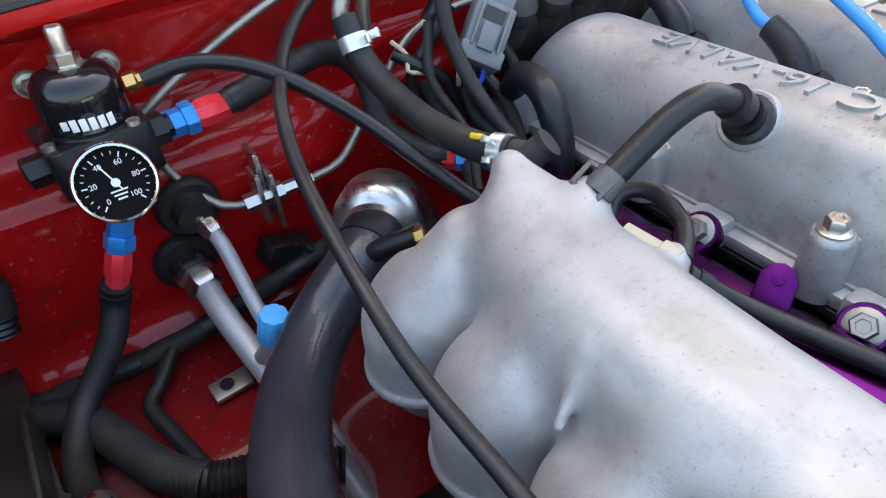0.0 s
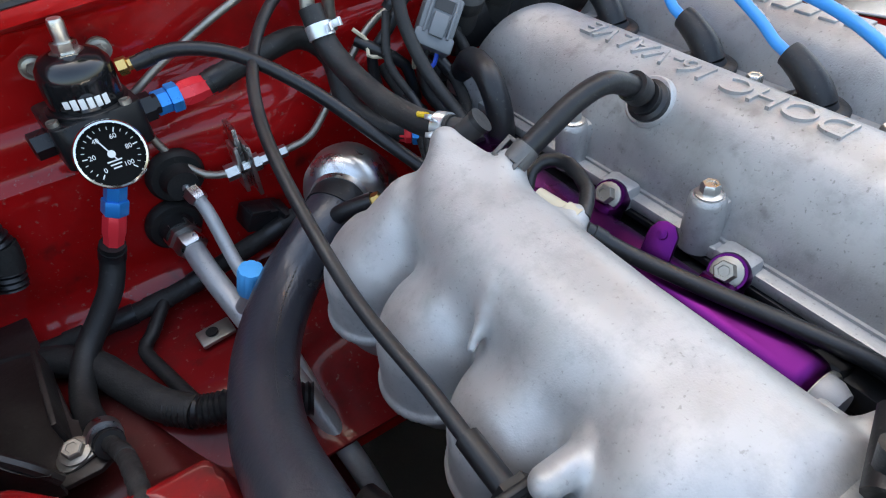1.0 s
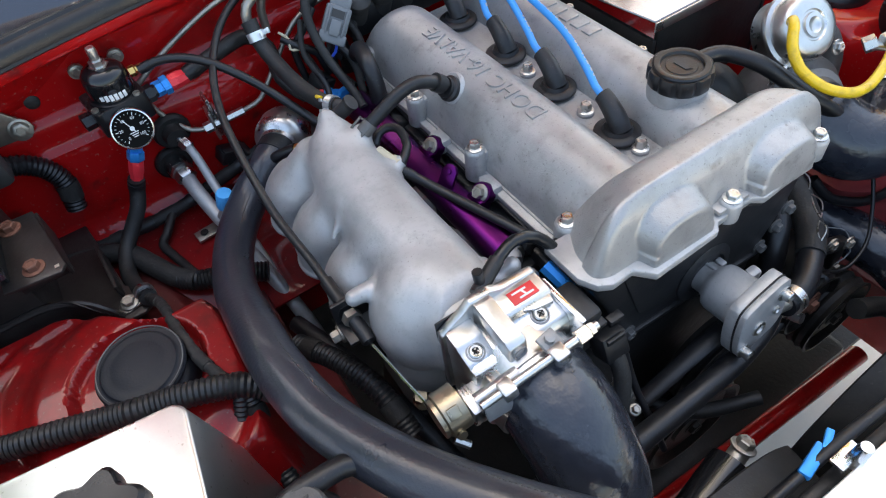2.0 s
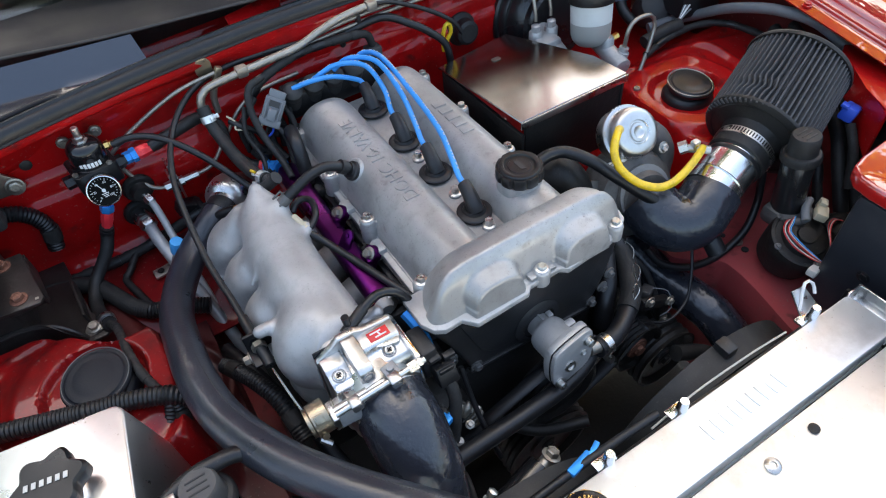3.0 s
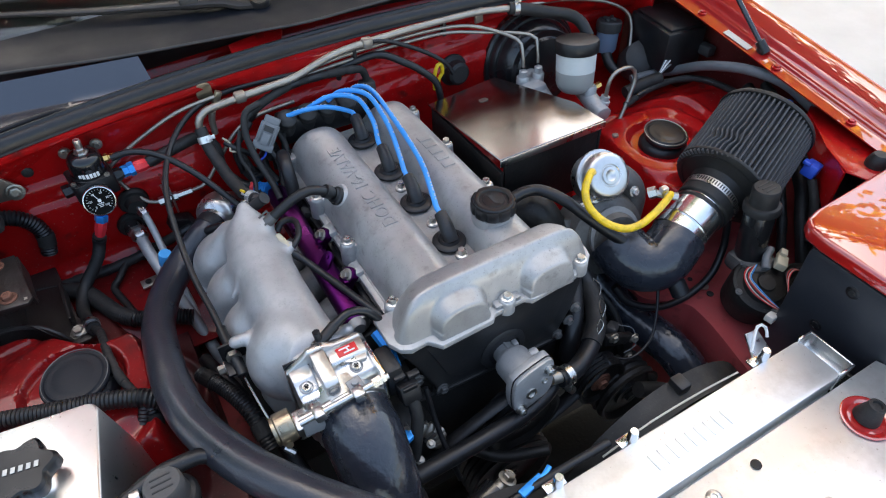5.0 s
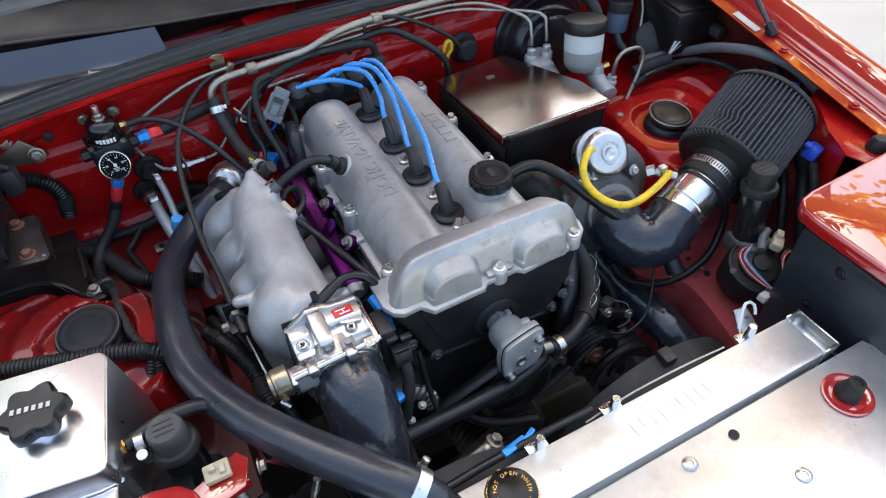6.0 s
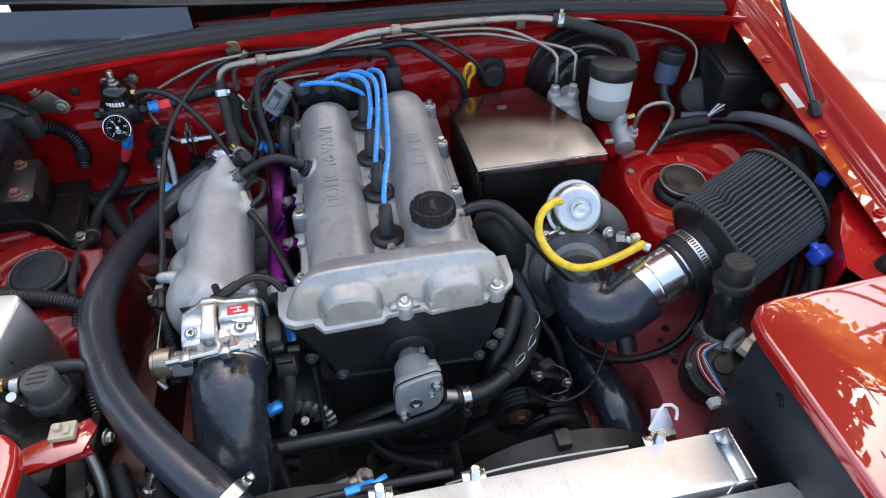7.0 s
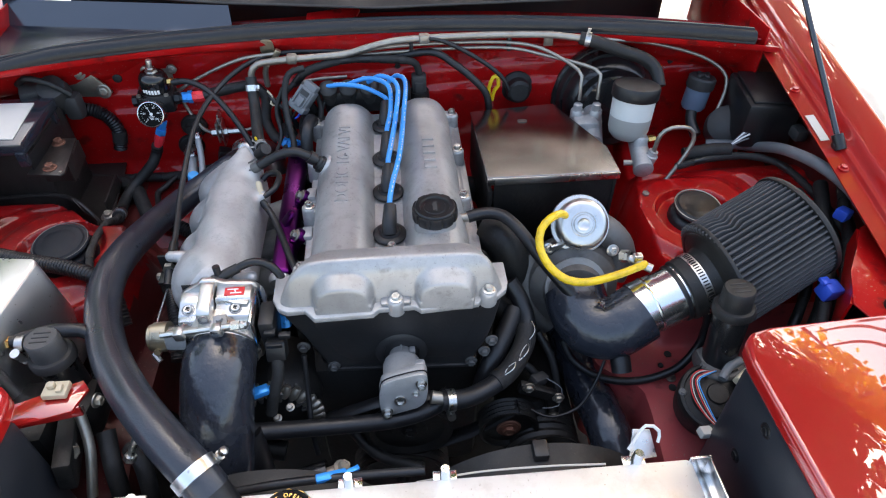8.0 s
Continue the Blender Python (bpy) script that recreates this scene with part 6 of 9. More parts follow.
def build_engine_hoses():
    # crankcase breather into the cam cover
    t = thing("breather_hose", (-0.15, 0.15, 0.85), "moulded black rubber breather hose with a spring clip", "hose")
    part("hose", tube([(-0.197, 0.153, 0.846), (-0.178, 0.152, 0.858), (-0.150, 0.151, 0.873), (-0.128, 0.150, 0.877), (-0.108, 0.149, 0.868), (-0.094, 0.148, 0.858)], 0.0068, 16, 0.005), RUBBER, t)
    part("grommet", lathe([(0.0122, -0.006), (0.0132, 0.0), (0.0132, 0.0035), (0.0105, 0.005), (0.0105, 0.009), (0, 0.009)], (-0.092, 0.148, 0.853), (-0.75, 0, 0.62), 24), RUBBER, t)
    part("collar", lathe([(0.0095, -0.004), (0.0095, 0.006), (0, 0.006)], (-0.104, 0.149, 0.865), (-0.7, 0, 0.6), 24), PLASTIC, t)
    cm = Matrix.Translation((-0.1935, 0.1540, 0.8555)) @ frame_of((0, 0, 0), (-0.45, -0.25, 0.85), (0.75, 0, 0.5)).to_3x3().to_4x4()
    frame_bars = [box((dx, dy, 0), size, 0.0004) for dx, dy, size in ((-0.0075, 0, (0.0028, 0.0150, 0.0013)), (0.0075, 0, (0.0028, 0.0150, 0.0013)), (0, -0.0065, (0.0165, 0.0022, 0.0013)), (0, 0.0065, (0.0165, 0.0022, 0.0013)))]
    part("clip", join(lathe([(0.0072, -0.006), (0.0080, -0.006), (0.0080, 0.006), (0.0072, 0.006)], (-0.188, 0.1526, 0.852), (0.75, 0, 0.5), 24), *[moved(b, cm) for b in frame_bars]), CAST_GRIMY, t, "dull steel spring clip")
    # heater hose from the bulkhead pipe to the manifold
    h = thing("heater_hose", (-0.21, 0.30, 0.84), "black rubber heater hose with bright clamps", "hose")
    part("hose", tube([(-0.217, 0.362, 0.888), (-0.216, 0.350, 0.868), (-0.213, 0.330, 0.853), (-0.207, 0.288, 0.840), (-0.200, 0.250, 0.837), (-0.1945, 0.232, 0.838), (-0.190, 0.220, 0.840)], 0.0090, 18), RUBBER_DULL, h)
    part("clip", spring_clip((-0.2165, 0.352, 0.873), (0, 0.5, 0.9), 0.0094, 0.010, 120), PANEL_ALU, h, "pale spring clip")
    part("clip", spring_clip((-0.1925, 0.2275, 0.8385), (0.35, -0.9, 0.15), 0.0094, 0.009, 150), PANEL_ALU, h, "pale spring clip")
    part("paint_mark", tube([(-0.2025, 0.2420, 0.8460), (-0.1995, 0.2345, 0.8470)], 0.0020, 8, 0.004), YELLOW, h, "yellow paint mark")
    te = thing("heater_tee", (-0.188, 0.208, 0.842), "dull black plastic tee joining the heater hose", "tee")
    part("barrel", tube([(-0.197, 0.215, 0.832), (-0.188, 0.2075, 0.842), (-0.181, 0.2020, 0.850)], 0.0080, 16, 0.004), PLASTIC_DUST, te)
    part("branch", tube([(-0.190, 0.221, 0.840), (-0.187, 0.208, 0.842)], 0.0075, 14, 0.004), PLASTIC_DUST, te)
    part("rim", lathe([(0.0088, -0.002), (0.0088, 0.0015), (0.0055, 0.0018), (0, 0.0010)], (-0.181, 0.2020, 0.850), (0.58, -0.46, 0.67), 18), PLASTIC, te)
    # small vacuum pipes round the injectors
    hose("vacuum_loop", [(-0.184, 0.152, 0.828), (-0.176, 0.158, 0.834), (-0.164, 0.158, 0.836), (-0.157, 0.147, 0.836), (-0.162, 0.125, 0.832), (-0.178, 0.111, 0.828)], 0.0045, RUBBER, "small looped black vacuum hose")
    hose("manifold_hose", [(-0.180, 0.106, 0.824), (-0.166, 0.088, 0.812), (-0.150, 0.050, 0.806), (-0.134, 0.005, 0.803), (-0.120, -0.030, 0.798), (-0.115, -0.045, 0.79)], 0.0048, RUBBER, "thin black hose running beside the cam cover", ends=0.0055)
    hose("front_hose", [(-0.197, -0.062, 0.842), (-0.188, -0.058, 0.848), (-0.165, -0.052, 0.853), (-0.145, -0.055, 0.846), (-0.130, -0.066, 0.825), (-0.126, -0.072, 0.80)], 0.0052, RUBBER, "thin black vacuum hose at the throttle")
    f = thing("vacuum_tee", (-0.205, -0.060, 0.835), "black plastic vacuum tee on the plenum", "tee")
    part("tee", join(tube([(-0.215, -0.070, 0.842), (-0.185, -0.056, 0.848)], 0.0065, 12, 0.01), tube([(-0.208, -0.066, 0.845), (-0.209, -0.064, 0.860)], 0.0045, 10, 0.005)), PLASTIC, f)
    cream = thing("nipple", (-0.178, 0.108, 0.835), "cream plastic hose nipple on the manifold", "nipple")
    part("nipple", lathe([(0.0055, 0.0), (0.0055, 0.018), (0.0072, 0.019), (0.0072, 0.028), (0, 0.028)], (-0.188, 0.138, 0.832), (0.25, -0.95, -0.18), 16), CREAM, cream)
    # blue hose end beside the rail
    b = thing("hose_end", (-0.135, -0.075, 0.80), "blue anodised hose end below the plenum", "fitting", "anodised hose ends")
    part("nut", tube([(-0.140, -0.062, 0.812), (-0.135, -0.085, 0.800), (-0.134, -0.098, 0.78)], 0.0075, 8, 0.006), BLUE_AN, b)
    # loom over the back of the head
    hose("rear_loom", [(-0.150, 0.372, 0.865), (-0.120, 0.370, 0.892), (-0.06, 0.382, 0.902), (0.0, 0.385, 0.900), (0.045, 0.384, 0.896), (0.062, 0.388, 0.886), (0.067, 0.389, 0.866)], 0.0068, TAPE, "tape-wrapped loom behind the engine", "loom")
    hose("rear_cable", [(0.02, 0.40, 0.895), (0.09, 0.392, 0.905), (0.13, 0.37, 0.890), (0.160, 0.358, 0.868), (0.182, 0.353, 0.842), (0.190, 0.352, 0.800)], 0.0062, RUBBER, "black cable behind the engine", "cable")
    hose("rear_wire", [(0.07, 0.392, 0.932), (0.11, 0.390, 0.925), (0.17, 0.380, 0.895), (0.21, 0.372, 0.865), (0.225, 0.37, 0.84)], 0.0038, RUBBER, "thin black cable crossing the bulkhead", "cable")
    hose("coil_hose", [(-0.125, 0.352, 0.905), (-0.150, 0.345, 0.90), (-0.160, 0.330, 0.875), (-0.158, 0.305, 0.840), (-0.150, 0.275, 0.812), (-0.15, 0.25, 0.80)], 0.0052, RUBBER_DULL, "black hose dropping behind the cam cover")
    for pts in ([(-0.112, 0.36, 0.86), (-0.105, 0.335, 0.835), (-0.112, 0.305, 0.81)], [(-0.135, 0.34, 0.84), (-0.125, 0.315, 0.815), (-0.135, 0.28, 0.79)], [(-0.17, 0.355, 0.83), (-0.165, 0.32, 0.80), (-0.175, 0.285, 0.775)]):
        hose("loom_branch", pts, 0.005, TAPE, "tape-wrapped loom branch behind the cam cover", "loom")
    ring = thing("cam_sensor_hose", (-0.125, 0.29, 0.80), "curved black rubber hose hugging the head", "hose")
    part("hose", tube([(-0.118, 0.318, 0.820), (-0.120, 0.300, 0.838), (-0.125, 0.272, 0.836), (-0.127, 0.255, 0.812), (-0.13, 0.25, 0.78)], 0.010, 16), RUBBER, ring)
    c = thing("grey_connector", (-0.135, 0.333, 0.862), "grey plastic wiring connector with a latch", "connector")
    yv = Vector((0.62, 0.25, 0.74)).normalized()
    zv = (Vector((-0.25, -0.85, 0.45)) - yv * yv.dot(Vector((-0.25, -0.85, 0.45)))).normalized()
    xv = yv.cross(zv)
    m = Matrix.Translation((-0.130, 0.330, 0.862)) @ Matrix((xv, yv, zv)).transposed().to_4x4() @ Matrix.Diagonal((1.2, 0.88, 1.15, 1))
    part("shell", moved(join(box((0, 0.004, 0), (0.024, 0.036, 0.020), 0.002), box((0, 0.026, 0), (0.020, 0.016, 0.016), 0.002), box((0, -0.019, 0), (0.0265, 0.014, 0.0225), 0.002)), m), PLASTIC_GREY, c)
    part("slot", moved(box((0, 0.012, 0.0102), (0.012, 0.010, 0.001), 0), m), PLASTIC_DUST, c)
    for k, w in enumerate((GOLD_ZINC, TAPE, BLUE_PLASTIC)):
        part("wire", moved(tube([(-0.006 + 0.006 * k, -0.024, 0), (-0.007 + 0.007 * k, -0.034, -0.001), (-0.004 + 0.004 * k, -0.044, -0.004)], 0.0016, 6, 0.004), m), w, c)
    part("latch", moved(box((0, -0.006, 0.0115), (0.010, 0.020, 0.005), 0.001), m), PLASTIC_GREY, c)
    part("ridge", moved(join(box((-0.008, 0.002, 0.011), (0.002, 0.034, 0.003), 0.0008), box((0.008, 0.002, 0.011), (0.002, 0.034, 0.003), 0.0008)), m), PLASTIC_GREY, c)
    part("lead", tube([(-0.128, 0.352, 0.842), (-0.118, 0.358, 0.815), (-0.12, 0.355, 0.78)], 0.008, 10), TAPE, c)
    c2 = thing("grey_connector", (0.066, 0.392, 0.85), "dark grey sensor connector behind the exhaust cam", "connector")
    part("shell", join(box((0.066, 0.388, 0.850), (0.026, 0.022, 0.034), 0.004), box((0.066, 0.376, 0.846), (0.014, 0.006, 0.022), 0.001)), PLASTIC_DUST, c2)
    part("base", lathe([(0.019, -0.02), (0.017, 0.0), (0, 0.0)], (0.066, 0.385, 0.838), (0, 0, 1), 20), PLASTIC, c2)


build_engine_hoses()


def build_bulkhead_pipes():
    t = thing("heater_pipe", (-0.14, 0.385, 0.90), "bare steel heater pipe clipped along the bulkhead", "pipe", "metal pipes")
    part("pipe", tube([(-0.217, 0.366, 0.872), (-0.216, 0.368, 0.892), (-0.203, 0.371, 0.906), (-0.165, 0.373, 0.910), (-0.11, 0.376, 0.912), (-0.055, 0.380, 0.914), (-0.015, 0.386, 0.922), (0.03, 0.392, 0.928), (0.10, 0.395, 0.930),
                       (0.20, 0.394, 0.931), (0.28, 0.386, 0.932), (0.320, 0.375, 0.932), (0.350, 0.366, 0.930)], 0.0058, 14), OLD_STEEL, t)
    for x, y, z in ((-0.146, 0.374, 0.912), (0.077, 0.393, 0.930)):
        part("clip", join(box((x, y, z), (0.018, 0.016, 0.016), 0.004)), OLD_STEEL, t)
    part("tab", join(prism(rounded(0.024, 0.030, 0.009), 0.003, Matrix.Translation((-0.190, 0.410, 0.918)) @ Matrix.Rotation(radians(100), 4, "X"), 0.0008), box((-0.176, 0.400, 0.906), (0.010, 0.010, 0.024), 0.002, (0, 30, 0))), GOLD_ZINC, t)
    part("tab", box((0.292, 0.392, 0.922), (0.016, 0.005, 0.026), 0.001), OLD_STEEL, t)
    part("tail", tube([(-0.19, 0.378, 0.900), (-0.195, 0.380, 0.885), (-0.196, 0.382, 0.86)], 0.005, 10), OLD_STEEL, t)
    for k, dz in enumerate((0.0, -0.010)):
        end = [(0.335 + 0.03 * k, 0.335, 0.890), (0.338 + 0.032 * k, 0.318, 0.868), (0.338 + 0.032 * k, 0.314, 0.845)]
        hose("brake_pipe", [(-0.06, 0.392, 0.908 + dz * 0.4), (0.02, 0.398, 0.915 + dz), (0.12, 0.400, 0.917 + dz), (0.22, 0.396, 0.916 + dz), (0.28, 0.378, 0.910 + dz), *end], 0.0031, OLD_STEEL, "thin metal brake pipe along the bulkhead", "pipe", "metal pipes")
    for x in (0.055, 0.225):
        solid("pipe_clip", box((x, 0.401, 0.912), (0.007, 0.012, 0.026), 0.002), PLASTIC, "black plastic pipe clip", "clip", "pipe clips")
    r = thing("return_heater_hose", (0.42, 0.34, 0.91), "black rubber hose clamped to the heater pipe", "hose")
    part("hose", tube([(0.340, 0.370, 0.931), (0.37, 0.360, 0.926), (0.41, 0.345, 0.916), (0.445, 0.330, 0.908), (0.462, 0.315, 0.895), (0.466, 0.295, 0.875)], 0.0105, 16), RUBBER_DULL, r)
    part("clip", spring_clip((0.353, 0.366, 0.929), (1, -0.3, -0.1), 0.0108, 0.009, 100), ZINC, r, "bright spring clip")
    hose("clutch_pipe", [(0.38, 0.375, 0.925), (0.47, 0.372, 0.915), (0.555, 0.36, 0.895), (0.600, 0.345, 0.870), (0.605, 0.33, 0.845), (0.59, 0.31, 0.81)], 0.0031, OLD_STEEL, "thin metal clutch pipe below the seal", "pipe", "metal pipes")
    z = thing("zip_tie_loop", (0.20, 0.375, 0.85), "yellow plastic tag looped round the cables", "tag")
    part("loop", tube([(0.192, 0.378, 0.815), (0.190, 0.376, 0.840), (0.196, 0.374, 0.862), (0.204, 0.374, 0.862), (0.207, 0.376, 0.845), (0.200, 0.377, 0.835), (0.197, 0.378, 0.815)], 0.0035, 8), YELLOW, z)
    g = thing("bulkhead_grommet", (0.247, 0.405, 0.82), "round black rubber plug on the bulkhead", "grommet")
    part("plug", lathe([(0.030, 0), (0.029, 0.012), (0.022, 0.018), (0.021, 0.034), (0.016, 0.038), (0, 0.038)], (0.247, 0.418, 0.822), (0, -1, 0.1), 24), RUBBER_DULL, g)


build_bulkhead_pipes()


# ---- right side of the bay ----
def build_heat_shield():
    t = thing("heat_shield", (0.25, 0.22, 0.78), "brushed stainless heat shield lid over a black box", "heat shield")
    outline = [(0.151, 0.331), (0.302, 0.350), (0.352, 0.182), (0.349, 0.106), (0.150, 0.106)]
    top = prism(outline[::-1], 0.003, None, 0.001, 1, 0.0)
    for v in top.verts:
        v.co.z += 0.842 - 0.105 * (v.co.y - 0.106) + 0.0
    part("lid", top, STAINLESS, t)
    part("front_fold", box((0.2495, 0.1045, 0.838), (0.200, 0.0025, 0.012), 0.0008), MACHINED, t, "bright folded front edge")
    part("box_front", box((0.255, 0.112, 0.775), (0.186, 0.006, 0.118), 0.001), GRIME, t)
    part("box_side", box((0.345, 0.145, 0.775), (0.005, 0.075, 0.118), 0.001), GRIME, t)
    part("box_side", box((0.156, 0.215, 0.765), (0.006, 0.215, 0.105), 0.001), GRIME, t)
    part("emblem", prism(rounded(0.016, 0.011, 0.004), 0.0006, Matrix.Translation((0.235, 0.285, 0.8268)) @ Matrix.Rotation(radians(-6), 4, "X"), 0), OLD_STEEL, t)
    e = thing("exhaust_manifold", (0.16, 0.15, 0.60), "dark rusty exhaust manifold below the heat shield", "manifold")
    for y in (0.25, 0.16, 0.07, -0.02):
        part("runner", tube([(0.11, y, 0.72), (0.15, y, 0.715), (0.18, y - 0.01, 0.68), (0.20, 0.11, 0.62)], 0.020, 14), GRIME, e)
    part("downpipe", tube([(0.150, 0.05, 0.790), (0.165, 0.03, 0.79), (0.18, 0.015, 0.75), (0.185, 0.0, 0.66), (0.18, 0.0, 0.5)], 0.030, 20), GRIME, e)


build_heat_shield()


def build_brakes():
    b = thing("brake_servo", (0.40, 0.40, 0.80), "round black brake servo on the bulkhead", "brake servo")
    part("drum", lathe([(0.098, -0.02), (0.102, 0.0), (0.102, 0.010), (0.0985, 0.014), (0.0955, 0.014), (0.0940, 0.022), (0.0905, 0.027), (0.0865, 0.027), (0.0850, 0.034), (0.078, 0.053), (0.072, 0.058), (0.060, 0.057), (0.056, 0.063), (0.040, 0.066), (0, 0.068)], (0.415, 0.405, 0.798), (-0.05, -1, 0.12), 56), SERVO_PAINT, b)
    m = thing("brake_master_cylinder", (0.355, 0.30, 0.79), "cast aluminium brake master cylinder with pipe unions", "cylinder")
    part("body", tube([(0.375, 0.345, 0.800), (0.355, 0.26, 0.790)], 0.018, 18, 0.02), CAST, m)
    for x, y in ((0.337, 0.312), (0.369, 0.310)):
        part("union", join(lathe([(0.0115, -0.03), (0.0115, 0.0), (0.010, 0.002), (0, 0.002)], (x, y, 0.826), (0, 0, 1), 16), lathe([(0.008, 0.002), (0.008, 0.012), (0.005, 0.014), (0, 0.014)], (x, y, 0.826), (0, 0, 1), 6)), CAST, m)
    part("block", box((0.348, 0.298, 0.800), (0.042, 0.040, 0.040), 0.006), CAST, m)
    r = thing("fluid_reservoir", (0.412, 0.268, 0.80), "milky brake fluid reservoir with a black screw lid", "reservoir")
    ax = V(0.06, 0.16, 1)
    at = V(0.411, 0.256, 0.818)
    part("lower_body", lathe([(0.024, -0.012), (0.031, -0.004), (0.0335, 0.004), (0.0345, 0.026), (0, 0.026)], at, ax, 36), FLUID, r, "fluid-filled lower half")
    part("upper_body", lathe([(0.0345, 0.0262), (0.0350, 0.060), (0, 0.060)], at, ax, 36), MILKY, r)
    part("lid", lathe([(0.0375, 0.058), (0.0385, 0.060), (0.0385, 0.075), (0.0365, 0.079), (0.030, 0.080), (0, 0.0798)], at, ax, 44), PLASTIC, r, "black screw lid")
    c = thing("clutch_master_cylinder", (0.43, 0.22, 0.79), "cast aluminium clutch cylinder with a brass bleed nut", "cylinder")
    part("body", join(tube([(0.430, 0.255, 0.800), (0.424, 0.190, 0.785)], 0.0155, 18, 0.02), lathe([(0.0165, 0), (0.0165, 0.006), (0.013, 0.008), (0, 0.008)], (0.424, 0.192, 0.785), (-0.1, -1, -0.2), 24)), CAST, c)
    part("inlet", lathe([(0.0125, -0.02), (0.0125, 0.010), (0.010, 0.014), (0, 0.014)], (0.427, 0.232, 0.806), (0, 0.1, 1), 20), CAST, c)
    part("union", lathe([(0.0115, -0.02), (0.0115, 0.004), (0.008, 0.005), (0.008, 0.012), (0, 0.012)], (0.438, 0.205, 0.797), (0.25, -0.1, 1), 14), CAST, c)
    part("nut", lathe([(0.006, 0), (0.006, 0.012), (0.004, 0.013), (0, 0.014)], (0.440, 0.234, 0.812), (1, 0, 0.1), 6), BRASS, c)
    part("side_bolt", tube([(0.398, 0.212, 0.782), (0.415, 0.208, 0.784)], 0.005, 8, 0.01), OLD_STEEL, c)
    hose("clutch_pipe", [(0.441, 0.204, 0.808), (0.446, 0.205, 0.838), (0.462, 0.206, 0.850), (0.492, 0.205, 0.848), (0.502, 0.201, 0.830), (0.490, 0.194, 0.800), (0.466, 0.184, 0.765), (0.440, 0.172, 0.735), (0.422, 0.163, 0.710)], 0.0036, OLD_STEEL, "bent metal clutch pipe", "pipe", "metal pipes")
    s = thing("clutch_reservoir", (0.575, 0.36, 0.82), "small blue-grey reservoir with a dark screw cap", "reservoir")
    ax2, at2 = V(0.12, 0.1, 1), V(0.566, 0.352, 0.806)
    part("body", lathe([(0.018, -0.01), (0.0215, -0.004), (0.0215, 0.032), (0, 0.032)], at2, ax2, 28), BLUE_GREY, s)
    part("cap", lathe([(0.0235, 0.030), (0.0245, 0.033), (0.0245, 0.048), (0.022, 0.051), (0, 0.051)], at2, ax2, 28, wave=lambda a: 1 + 0.012 * math.cos(18 * a)), PLASTIC_DUST, s)
    part("cap_ridge", join(box((0.5725, 0.3575, 0.859), (0.030, 0.007, 0.006), 0.002, (0, 7, 30)), box((0.5725, 0.3575, 0.859), (0.007, 0.026, 0.005), 0.002, (0, 7, 30))), PLASTIC_DUST, s)
    part("foot", tube([(0.562, 0.345, 0.80), (0.556, 0.325, 0.785), (0.56, 0.30, 0.77)], 0.010, 12), PLASTIC, s)
    part("canister", lathe([(0.034, -0.03), (0.036, 0.0), (0.033, 0.026), (0.020, 0.034), (0, 0.035)], (0.610, 0.30, 0.785), (-0.3, -0.6, 0.6), 24), PLASTIC_DUST, s)
    k = thing("relay_box", (0.66, 0.27, 0.80), "matt black relay box beside the wing", "box")
    part("box", join(box((0.645, 0.278, 0.832), (0.085, 0.120, 0.080), 0.006, (0, 0, -8)), box((0.645, 0.278, 0.874), (0.070, 0.105, 0.006), 0.003, (0, 0, -8))), PLASTIC, k)
    part("side_tab", box((0.680, 0.205, 0.83), (0.02, 0.03, 0.02), 0.004), PLASTIC_DUST, k)


build_brakes()


